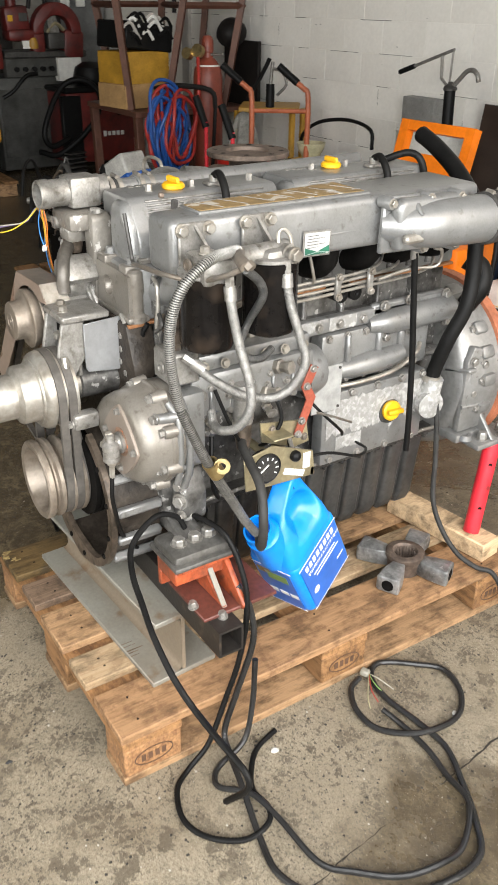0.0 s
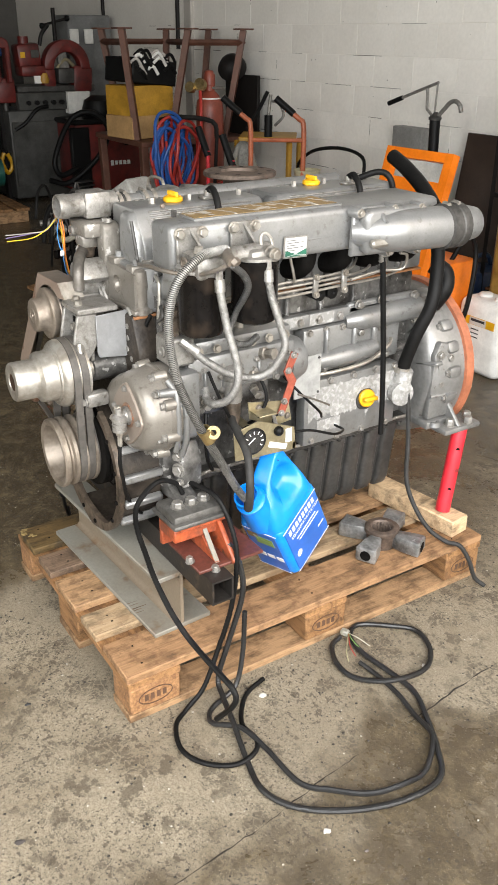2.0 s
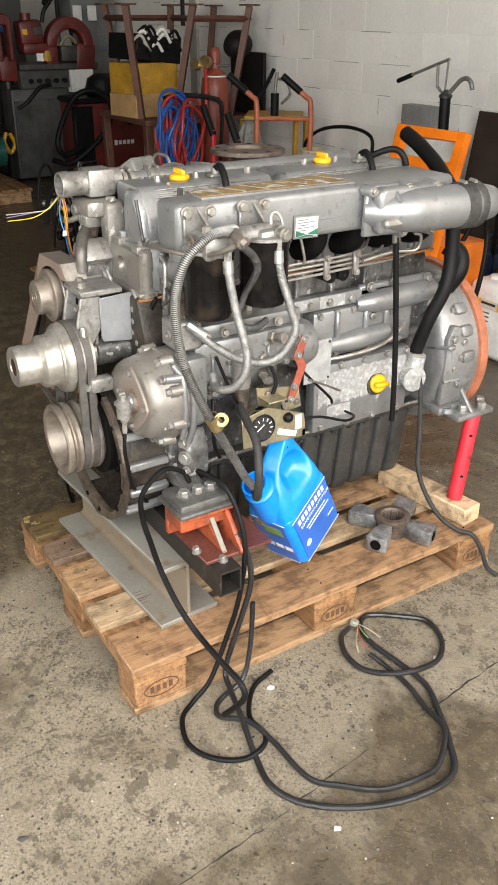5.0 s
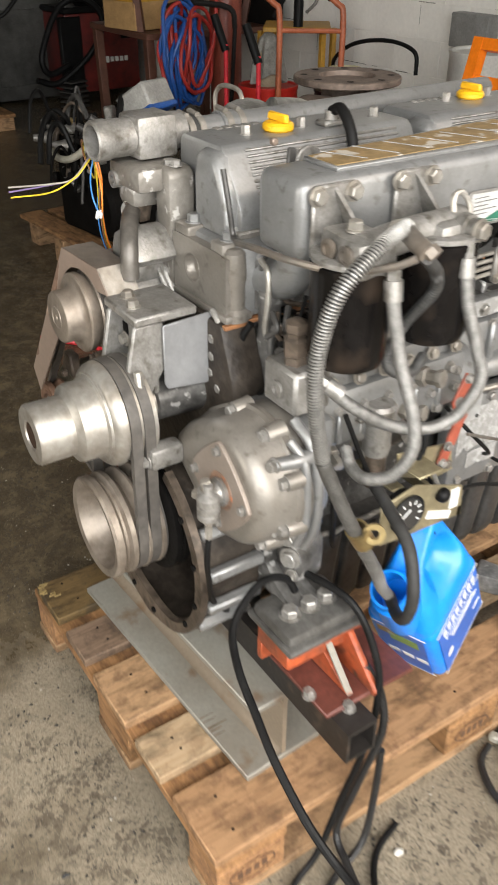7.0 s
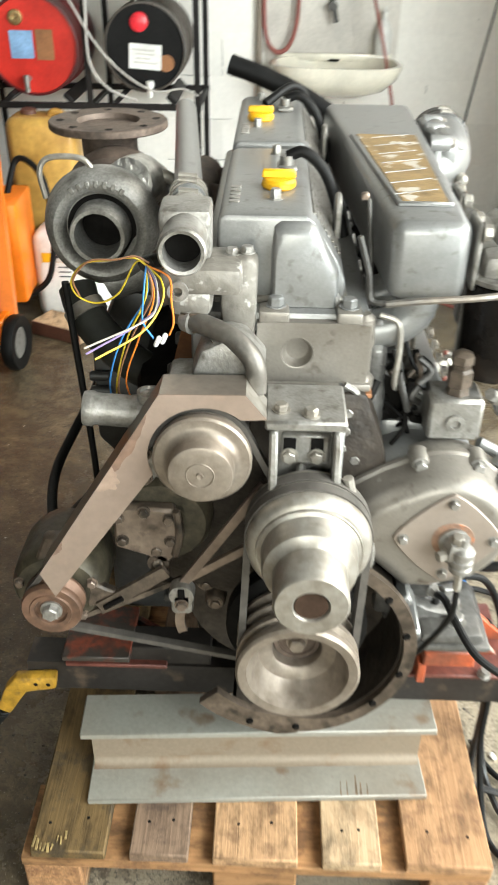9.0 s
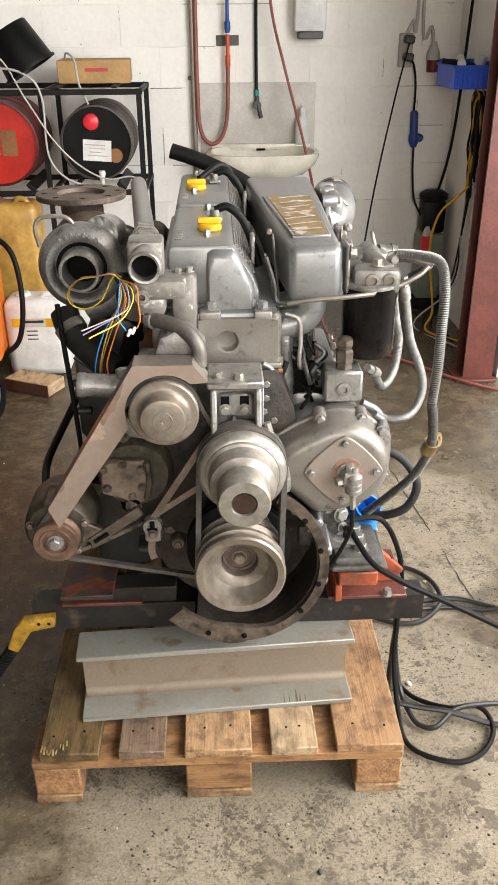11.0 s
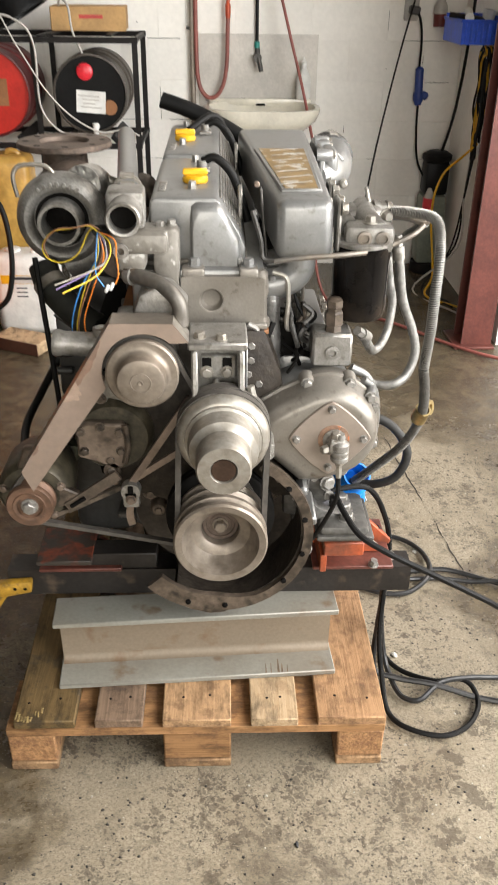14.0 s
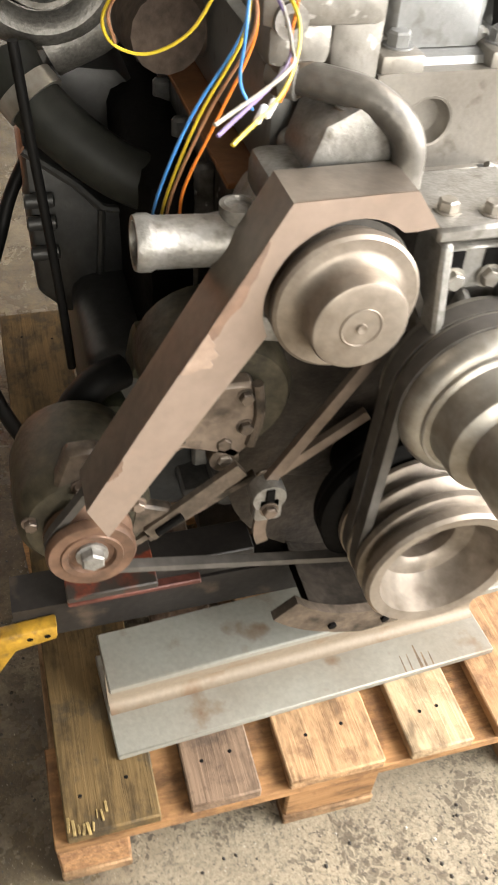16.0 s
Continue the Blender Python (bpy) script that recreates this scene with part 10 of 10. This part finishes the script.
def table_frame():
    """Steel table turned upside down on a low bench, its legs in the air."""
    b = thing("work_bench", (-4.8, 2.85, 0), "low brown steel bench", "bench")
    part("top", Shape().span((-5.25, 2.4, 0.73), (-4.35, 3.4, 0.77), 0.004), RUST_BROWN, b)
    for x, y in ((-5.2, 2.45), (-4.4, 2.45), (-5.2, 3.35), (-4.4, 3.35)):
        part("leg", Shape().box((x, y, 0.365), (0.06, 0.06, 0.73), 0.004, (2 if y < 3 else -2, 0, 0)), RUST_BROWN, b)
    t = thing("upturned_table", (-4.8, 2.85, 0.77), "brown steel table frame turned upside down", "table")
    legs = [((-5.13, 2.46), (-5.02, 2.56)), ((-4.52, 2.36), (-4.5, 2.44)), ((-5.2, 3.09), (-5.05, 2.98)), ((-4.38, 2.85), (-4.5, 2.74)), ((-5.1, 3.45), (-5.0, 3.3)), ((-4.33, 3.32), (-4.42, 3.2))]
    for (xa, ya), (xb, yb) in legs:
        part("leg", Shape().tube([(xb, yb, 0.772), (xa, ya, 1.56)], 0.033, 4, 1), RUST_BROWN, t)
        part("foot_plate", Shape().box((xa, ya, 1.565), (0.12, 0.12, 0.012), 0.002), RUST_BROWN, t)
    for a, c in ((0, 1), (2, 3), (4, 5), (0, 2), (3, 5)):
        pa_, pb_ = Vector((*legs[a][0], 1.47)), Vector((*legs[c][0], 1.47))
        part("rail", Shape().tube([pa_, pb_], 0.022, 4, 1), RUST_BROWN, t)
    y = thing("yellow_crate", (-4.72, 2.55, 0.772), "yellow open crate full of cables", "crate")
    part("carton", Shape().box((-4.72, 2.58, 0.97), (0.34, 0.42, 0.39), 0.006, (0, 0, 12)), YELLOW_BOX, y)
    part("lower_half", Shape().box((-4.705, 2.565, 0.86), (0.34, 0.42, 0.17), 0.004, (0, 0, 12)), CARDBOARD, y)
    k = thing("tool_tray", (-4.72, 2.58, 1.17), "black tray of cables and plugs on the crate", "tray")
    part("tray", Shape().box((-4.72, 2.6, 1.26), (0.36, 0.44, 0.18), 0.008, (-6, 0, 12)), BLACK_PLASTIC, k)
    for q in range(16):
        p = Vector((-4.53 + random.uniform(-0.03, 0.02), 2.58 + random.uniform(-0.18, 0.2), 1.3 + random.uniform(-0.07, 0.08)))
        part("cable", Shape().tube([p, p + Vector((0.03, 0.05, 0.04)), p + Vector((0.02, 0.1, -0.02))], 0.012, 7, 4), random.choice([WHITE_PL, RUBBER, RUBBER, PANEL]), k)
    gb_ = thing("gas_cylinder", (-4.36, 3.02, 0), "red-brown gas cylinder with a regulator", "gas cylinder")
    part("body", Shape().lathe((-4.36, 3.02, 0), (0, 0, 1), [(0.1, 0), (0.11, 0.02), (0.11, 0.98), (0.1, 1.05), (0.07, 1.1), (0.042, 1.125), (0.04, 1.16), (0.045, 1.165), (0.045, 1.24), (0.03, 1.27), (0.0, 1.28)], 32), BOTTLE_RED, gb_)
    part("yellow_label", Shape().lathe((-4.36, 3.02, 1.05), (0, 0, 1), [(0.099, -0.03), (0.103, -0.029), (0.088, 0.026), (0.084, 0.025)], 32), WHITE_PL, gb_)
    part("regulator", Shape().cyl((-4.3, 2.92, 1.17), (-4.28, 2.88, 1.18), 0.045).cyl((-4.36, 3.0, 1.17), (-4.29, 2.9, 1.17), 0.012).cyl((-4.35, 2.86, 1.15), (-4.33, 2.82, 1.16), 0.04), BRASS, gb_)
    part("valve_bar", Shape().cyl((-4.45, 2.95, 1.14), (-4.24, 3.08, 1.15), 0.01), CASTING, gb_)
    hs = thing("gas_hoses", (-4.25, 2.65, 0.3), "coil of red and blue gas hoses hanging on a trolley", "hose coil")
    for q in range(20):
        c = Vector((-4.25 + random.uniform(-0.03, 0.05), 2.63 + random.uniform(-0.09, 0.09), 0.64 + random.uniform(-0.08, 0.07)))
        a_, b_ = 0.1 + random.uniform(0, 0.12), 0.19 + random.uniform(0, 0.12)
        d = Vector((-0.5, 0.85, 0)).normalized()
        part("loop", Shape().tube([c + d * a_ * math.cos(t_) + Vector((0.03 * math.sin(2 * t_ + q), 0.02 * math.sin(3 * t_ + 2 * q), b_ * math.sin(t_ + 0.25 * math.sin(q)))) for t_ in np.linspace(0, 6.28, 14)], 0.0125, 8, 4), HOSE_R2 if q % 2 else HOSE_BLUE, hs)
    part("red_tail", Shape().tube([(-4.3, 2.9, 1.15), (-4.22, 2.86, 1.0), (-4.2, 2.84, 0.8), (-4.22, 2.8, 0.6), (-4.26, 2.72, 0.42)], 0.0125, 8, 6), HOSE_R2, hs)
    tr = thing("bottle_trolley", (-4.2, 2.85, 0), "dark steel trolley carrying the cylinder", "trolley")
    part("handle_bar", Shape().tube([(-4.42, 2.6, 0.92), (-4.28, 2.68, 0.95), (-4.12, 2.9, 0.92), (-4.1, 2.93, 0.8)], 0.018, 8, 4), STEEL_DARK, tr)
    part("upright", Shape().tube([(-4.4, 2.62, 0.9), (-4.4, 2.62, 0.0)], 0.015, 8, 1), STEEL_DARK, tr)
    part("upright", Shape().tube([(-4.1, 2.93, 0.8), (-4.14, 2.9, 0.0)], 0.015, 8, 1), STEEL_DARK, tr)
    for xx, yy in ((-3.88, 2.72), (-3.33, 2.6)):
        rl_ = thing("red_lever", (xx, yy, 0), "red lever with a black grip on a jack", "lever")
        part("shaft", Shape().cyl((xx, yy, 0), (xx, yy, 0.74), 0.014), RED_POST, rl_)
        part("grip", Shape().cyl((xx, yy, 0.7), (xx - 0.09, yy - 0.03, 0.9), 0.026), BLACK_PLASTIC, rl_)
    solid("welding_mask", Shape().lathe((-4.55, 3.35, 1.28), (0.6, -0.5, 0.5), [(0.0, 0.1), (0.06, 0.09), (0.1, 0.05), (0.12, 0.0)], 20), STEEL_DARK, "dark welding mask hanging on the table leg", "mask")
    solid("dark_board", Shape().box((-4.55, 3.45, 0.98), (0.5, 0.03, 0.5), 0.004), STEEL_DARK, "black board behind the gas cylinder", "board")


table_frame()


def hand_truck():
    h = thing("hand_truck", (-3.3, 2.95, 0), "orange red tubular hand truck with black grips", "hand truck")
    fr = mat("faded_orange_tube", (0.5, 0.14, 0.06), 0.45)
    for (x, y) in ((-3.38, 2.78), (-3.16, 3.08)):
        part("rail", Shape().tube([(x, y, 0), (x, y, 0.5), (x, y, 0.93), (x - 0.03, y - 0.02, 1.0), (x - 0.1, y - 0.08, 1.06)], 0.018, 10, 4), fr, h)
        part("grip", Shape().cyl((x - 0.06, y - 0.045, 1.03), (x - 0.16, y - 0.13, 1.13), 0.024), BLACK_PLASTIC, h)
    for z in (0.35, 0.86):
        part("crossbar", Shape().tube([(-3.38, 2.78, z), (-3.16, 3.08, z)], 0.014, 8, 1), fr, h)
    part("toe_plate", Shape().box((-3.2, 2.86, 0.02), (0.2, 0.35, 0.015), 0.003, (0, 0, -37)), fr, h)
    y = thing("yellow_stand", (-3.6, 3.05, 0), "yellow and green steel stand", "stand")
    for (x, yy) in ((-3.75, 2.9), (-3.5, 3.2), (-3.9, 3.1), (-3.62, 3.38)):
        part("leg", Shape().box((x, yy, 0.41), (0.035, 0.035, 0.82), 0.004), YELLOW_BOX, y)
    part("top_frame", Shape().box((-3.69, 3.14, 0.835), (0.4, 0.42, 0.03), 0.004, (0, 0, -37)), YELLOW_BOX, y)
    g = thing("grease_gun", (-3.5, 2.95, 0.866), "black and steel grease gun standing on the frame", "tool")
    part("barrel", Shape().cyl((-3.56, 3.05, 0.8505), (-3.56, 3.05, 1.0), 0.03), BLACK_PLASTIC, g)
    part("rod", Shape().cyl((-3.56, 3.05, 1.0), (-3.55, 3.06, 1.14), 0.012), CASTING, g)
    part("lever", Shape().tube([(-3.66, 2.93, 0.9), (-3.6, 3.0, 1.05), (-3.56, 3.04, 1.16)], 0.014, 8, 2), BLACK_PLASTIC, g)
    part("hoop", Shape().tube([(-3.56, 3.05, 1.1), (-3.5, 3.1, 1.08), (-3.47, 3.12, 1.0), (-3.52, 3.08, 0.93)], 0.01, 8, 4), CASTING, g)


hand_truck()


def machines():
    w = thing("welding_set", (-6.5, 2.9, 0), "red and black welding machine with a coiled torch lead", "welder")
    part("cabinet", Shape().box((-6.5, 2.95, 0.42), (0.45, 0.7, 0.62), 0.012, (0, 0, 4), 2), MACHINE_RED, w)
    part("front_panel", Shape().box((-6.27, 2.66, 0.42), (0.06, 0.2, 0.58), 0.01, (0, 0, 4)), BLACK_PLASTIC, w)
    part("lid", Shape().box((-6.5, 2.95, 0.755), (0.5, 0.74, 0.05), 0.012, (0, 0, 4)), BLACK_PLASTIC, w)
    for k in range(5):
        part("white_mark", Shape().box((-6.267, 2.99 + k * 0.045, 0.36), (0.004, 0.032, 0.05 - 0.012 * (k > 0)), 0, (0, 0, 4)), WHITE_PL, w)
    part("badge", Shape().box((-6.267, 3.2, 0.55), (0.004, 0.14, 0.06), 0, (0, 0, 4)), BLACK_PLASTIC, w)
    for k in range(6):
        part("vent_slat", Shape().box((-6.2, 2.62, 0.02 + k * 0.04), (0.16, 0.2, 0.014), 0.003, (0, 0, 20)), GREY_IRON, w)
    part("torch_lead", Shape().tube([(-6.2, 2.6, 0.35), (-6.15, 2.4, 0.3), (-6.15, 2.35, 0.45), (-6.2, 2.55, 0.78), (-6.15, 2.75, 0.85), (-6.12, 2.9, 0.7), (-6.15, 2.8, 0.45), (-6.2, 2.5, 0.22), (-6.2, 2.3, 0.25)], 0.026, 10, 8), BLACK_PLASTIC, w)
    part("seat", Shape().lathe((-6.4, 2.95, 0.78), (0, 0, 1), [(0.16, 0), (0.18, 0.06), (0.15, 0.16), (0.08, 0.2), (0.0, 0.2)], 20), BLACK_PLASTIC, w)
    c = thing("machine_cabinet", (-6.95, 2.35, 0), "grey steel machine base cabinet", "cabinet")
    part("body", Shape().box((-6.95, 2.42, 0.44), (0.6, 0.68, 0.82), 0.012, (0, 0, 4), 2), MACHINE_GREY, c)
    part("door", Shape().box((-6.64, 2.37, 0.45), (0.015, 0.5, 0.6), 0.004, (0, 0, 4)), MACHINE_GREY, c)
    part("control_strip", Shape().box((-6.66, 2.5, 0.93), (0.08, 0.6, 0.16), 0.008, (0, 0, 4)), MACHINE_GREY, c)
    for k in range(5):
        part("knob", Shape().cyl((-6.62, 2.3 + k * 0.085, 0.92), (-6.58, 2.3 + k * 0.085, 0.92), 0.022), BLACK_PLASTIC, c)
    part("white_side", Shape().box((-6.8, 2.81, 0.91), (0.4, 0.24, 0.2), 0.004, (0, 0, 4)), WHITE_PL, c)
    s_ = thing("band_saw", (-6.95, 2.6, 1.02), "dark red metal band saw with yellow marks", "band saw")
    part("bed", Shape().box((-6.85, 2.62, 1.04), (0.4, 0.8, 0.06), 0.01), GREY_IRON, s_)
    part("motor_head", Shape().box((-6.76, 2.38, 1.33), (0.2, 0.23, 0.22), 0.035, (5, 0, 0), 2), MACHINE_RED, s_)
    part("head_cap", Shape().cyl((-6.76, 2.36, 1.43), (-6.76, 2.36, 1.5), 0.05, n=16), MACHINE_RED, s_)
    part("head_plate", Shape().box((-6.655, 2.43, 1.35), (0.012, 0.08, 0.07), 0.004), MACHINE_GREY, s_)
    part("belt_case", Shape().box((-6.74, 2.4, 1.2), (0.22, 0.25, 0.1), 0.03, None, 2), MACHINE_RED, s_)
    part("bow", Shape().prism(arc(2.745, 1.24, 0.235, -8, 188, 18) + arc(2.745, 1.23, 0.135, 188, -8, 18), (-6.76, 0, 0), (0, 1, 0), (0, 0, 1), 0.13, 0.015, 2), MACHINE_RED, s_)
    part("bow_foot", Shape().box((-6.72, 2.9, 1.12), (0.16, 0.2, 0.24), 0.03, (-6, 0, 0), 2), MACHINE_RED, s_)
    part("bow_foot", Shape().box((-6.72, 2.56, 1.13), (0.14, 0.13, 0.2), 0.03, None, 2), MACHINE_RED, s_)
    part("vice", Shape().box((-6.72, 2.74, 1.15), (0.14, 0.18, 0.14), 0.02, None, 2), GREY_IRON, s_)
    part("blade_guide", Shape().box((-6.7, 2.72, 1.28), (0.05, 0.1, 0.17), 0.01, (10, 0, 0)), CASTING, s_)
    part("guide_arm", Shape().tube([(-6.7, 2.66, 1.22), (-6.68, 2.74, 1.3), (-6.68, 2.82, 1.24)], 0.018, 8, 3), ZINC_PLATE, s_)
    part("yellow_cap", Shape().lathe((-6.66, 2.5, 1.09), (0, 0, 1), [(0.0, 0.1), (0.035, 0.09), (0.05, 0.03), (0.045, 0)], 14), MATS["yellow_crate_paint"], s_)
    part("paper_note", Shape().box((-6.64, 2.44, 1.13), (0.004, 0.09, 0.08), 0, (0, -8, 0)), WHITE_PL, s_)
    for y_, z_ in ((2.31, 1.34), (2.93, 1.35)):
        part("yellow_mark", Shape().box((-6.657 if y_ < 2.5 else -6.757, y_, z_), (0.006, 0.045, 0.05), 0), YELLOW, s_)
    part("column", Shape().cyl((-6.85, 2.72, 1.35), (-6.85, 2.72, 1.75), 0.02), STEEL_DARK, s_)
    part("cross_handle", Shape().cyl((-6.85, 2.62, 1.6), (-6.85, 2.86, 1.66), 0.012), STEEL_DARK, s_)
    for y_, z_ in ((2.6, 1.59), (2.86, 1.66)):
        part("handle_ball", Shape().lathe((-6.85, y_ - 0.03, z_), (0, 1, 0), [(0.0, 0), (0.025, 0.012), (0.03, 0.03), (0.025, 0.048), (0.0, 0.06)], 14), BLACK_PLASTIC, s_)
    part("lever", Shape().tube([(-6.7, 2.5, 1.42), (-6.7, 2.53, 1.52), (-6.7, 2.6, 1.6)], 0.02, 8, 3), STEEL_DARK, s_)
    dr = thing("drill_stand", (-6.75, 2.1, 0), "dark red pillar machine with a yellow mark", "drill press")
    part("pillar", Shape().span((-6.84, 2.05, 0), (-6.76, 2.13, 1.0), 0.01), STEEL_DARK, dr)
    part("arched_head", Shape().prism(arc(2.09, 1.42, 0.075, 0, 180, 10) + [(2.015, 1.1), (2.06, 1.1), (2.06, 1.4), (2.12, 1.4), (2.12, 1.1), (2.165, 1.1)], (-6.7, 0, 0), (0, 1, 0), (0, 0, 1), 0.12, 0.01), MACHINE_RED, dr)
    part("gear_box", Shape().box((-6.74, 2.12, 1.03), (0.18, 0.17, 0.22), 0.02, None, 2), MACHINE_RED, dr)
    part("yellow_mark", Shape().box((-6.698, 2.143, 1.22), (0.006, 0.035, 0.045), 0), YELLOW, dr)
    part("spindle", Shape().cyl((-6.74, 2.12, 0.92), (-6.74, 2.12, 0.8), 0.03), GREY_IRON, dr)
    part("lead", Shape().tube([(-6.72, 2.1, 0.95), (-6.7, 1.98, 0.9), (-6.7, 1.95, 0.7), (-6.7, 2.02, 0.5), (-6.7, 2.15, 0.42)], 0.014, 8, 5), RUBBER, dr)
    part("lead", Shape().tube([(-6.62, 2.5, 0.88), (-6.6, 2.38, 0.86), (-6.6, 2.25, 0.74), (-6.62, 2.15, 0.68)], 0.018, 8, 5), RUBBER, dr)
    part("yellow_lead", Shape().tube([(-6.68, 2.03, 0.47), (-6.68, 2.0, 0.38), (-6.68, 2.05, 0.28), (-6.68, 2.1, 0.36), (-6.68, 2.06, 0.46)], 0.02, 8, 5), YELLOW, dr)
    solid("black_upright", Shape().span((-6.78, 1.83, 0), (-6.72, 1.88, 1.03), 0.006), STEEL_DARK, "black steel upright standing by the machines", "post")
    e = thing("switch_cabinet", (-7.3, 3.3, 0), "pale grey electrical switch cabinet", "cabinet")
    part("body", Shape().box((-7.4, 3.25, 0.85), (0.3, 0.5, 1.7), 0.015, (0, 0, 4), 2), mat("pale_grey_steel", (0.2, 0.203, 0.2), 0.5), e)
    for y_ in (3.06, 3.22):
        part("meter", Shape().box((-7.19, y_, 1.5), (0.02, 0.1, 0.14), 0.006, (0, 0, 4)), WHITE_PL, e)
    bq = thing("blue_rack", (-8.2, 2.3, 0), "dark shelf with a blue crate on it", "shelf")
    part("frame", Shape().box((-8.3, 2.2, 0.65), (0.5, 0.8, 1.3), 0.01), STEEL_DARK, bq)
    part("blue_crate", Shape().box((-8.15, 2.42, 1.4), (0.3, 0.28, 0.2), 0.02), mat("blue_crate_plastic", (0.012, 0.06, 0.22), 0.45), bq)
    g = thing("green_engine", (-6.2, 1.5, 0.13), "teal green painted small engine on a pallet", "engine")
    part("block", Shape().box((-6.2, 1.42, 0.4), (0.5, 0.55, 0.45), 0.03, None, 2), GREEN_ENG, g)
    part("head", Shape().box((-6.18, 1.4, 0.7), (0.35, 0.42, 0.16), 0.02, None, 2), GREEN_ENG, g)
    part("pulley", Shape().cyl((-6.1, 1.72, 0.38), (-6.1, 1.8, 0.38), 0.13), GREEN_ENG, g)
    for k in range(4):
        part("fin", Shape().box((-5.94, 1.25 + k * 0.11, 0.45), (0.05, 0.05, 0.34), 0.01), GREEN_ENG, g)
    part("manifold", Shape().tube([(-5.95, 1.2, 0.68), (-5.9, 1.35, 0.72), (-5.9, 1.55, 0.7), (-5.93, 1.68, 0.6)], 0.045, 10, 4), GREEN_ENG, g)
    part("air_filter", Shape().cyl((-6.1, 1.3, 0.76), (-6.1, 1.3, 0.92), 0.09, n=20, bevel=0.01), GREEN_ENG, g)
    part("fuel_filter", Shape().cyl((-5.92, 1.62, 0.4), (-5.92, 1.62, 0.56), 0.04, n=16), BLACK_PLASTIC, g)
    part("starter", Shape().cyl((-5.9, 1.25, 0.3), (-5.9, 1.5, 0.3), 0.055, n=18), BLACK_PLASTIC, g)
    part("white_plate", Shape().box((-5.91, 1.62, 0.63), (0.004, 0.07, 0.05), 0), WHITE_PL, g)
    p = thing("green_engine_pallet", (-6.1, 1.5, 0), "pale wooden pallet under the green engine", "pallet")
    for k in range(6):
        part("deck_board", Shape().span((-6.6, 1.0 + k * 0.15, 0.105), (-5.6, 1.12 + k * 0.15, 0.1298), 0.002), WOOD_X, p)
    for x in (-6.5, -6.1, -5.7):
        part("runner", Shape().span((x - 0.05, 1.0, 0), (x + 0.05, 1.87, 0.105), 0.002), WOOD_Y, p)
    solid("wall_duct", Shape().span((-5.75, 3.565, 0), (-5.62, 3.5995, 3.8), 0.004), PANEL, "pale vertical cable duct on the wall", "duct")
    solid("black_conduit", Shape().tube([(-5.9, 3.58, 3.8), (-5.9, 3.58, 1.4)], 0.02, 8, 1), STEEL_DARK, "black conduit running down the wall", "conduit")
    solid("black_conduit", Shape().tube([(-7.6, 3.58, 3.8), (-7.6, 3.58, 1.4)], 0.02, 8, 1), STEEL_DARK, "black conduit running down the far wall", "conduit")


machines()

# ---- blocks of the wall, last ----
bw, bh = 0.4, 0.2
meshes = []
for k in range(4):
    q = Shape().box((0, 0, 0), (bw - 0.0024, 0.006, bh - 0.0024), 0.001)
    meshes.append(q.mesh("wall_block", WALL))
half = Shape().box((0, 0, 0), (bw / 2 - 0.0035, 0.006, bh - 0.0035), 0.0012).mesh("wall_block", WALL)
for r in range(11):
    for c in range(18):
        x = WALL_R - 0.002 - bw / 2 - c * bw - (bw / 2 if r % 2 else 0)
        ob = new("wall_block", meshes[(r * 7 + c * 3) % 4])
        ob.parent = wall_n
        ob.location = (x, WALL_Y - 0.0005 + random.uniform(-0.0006, 0.0006), r * bh + bh / 2)
        ob.rotation_euler = (random.uniform(-0.003, 0.003), 0, random.uniform(-0.002, 0.002))
    if r % 2:
        ob = new("wall_block", half)
        ob.parent = wall_n
        ob.location = (WALL_R - 0.002 - bw / 4, WALL_Y - 0.0005, r * bh + bh / 2)
gaps = Shape()
rnd = random.Random(31)
for r in range(1, 12):
    x = WALL_R - 0.05
    while x > -6.5:
        run = rnd.uniform(0.03, 0.34)
        if rnd.random() < 0.5:
            h = rnd.uniform(0.0008, 0.0022)
            z = r * bh + rnd.uniform(-0.0015, 0.0015)
            gaps.span((x - run, WALL_Y - 0.0046, z - h), (x, WALL_Y - 0.0034, z + h * rnd.uniform(0.3, 1.0)))
        x -= run + rnd.uniform(0.05, 0.5)
for _ in range(46):
    x, r = WALL_R - 0.002 - bw * rnd.randrange(0, 17), rnd.randrange(1, 10)
    x -= bw / 2 if r % 2 else 0
    a, b = sorted((rnd.uniform(0, bh), rnd.uniform(0, bh)))
    gaps.span((x - 0.001, WALL_Y - 0.0046, r * bh + a), (x + 0.0008, WALL_Y - 0.0034, r * bh + b))
for _ in range(70):
    x, z, q = rnd.uniform(-4.5, 1.3), rnd.uniform(0.5, 2.3), rnd.uniform(0.002, 0.006)
    gaps.box((x, WALL_Y - 0.0042, z), (q * rnd.uniform(0.6, 2.2), 0.001, q), 0, (0, rnd.uniform(0, 90), 0))
part("open_joint", gaps, mat("dark_open_joint", (0.1, 0.085, 0.065), 0.9), wall_n)
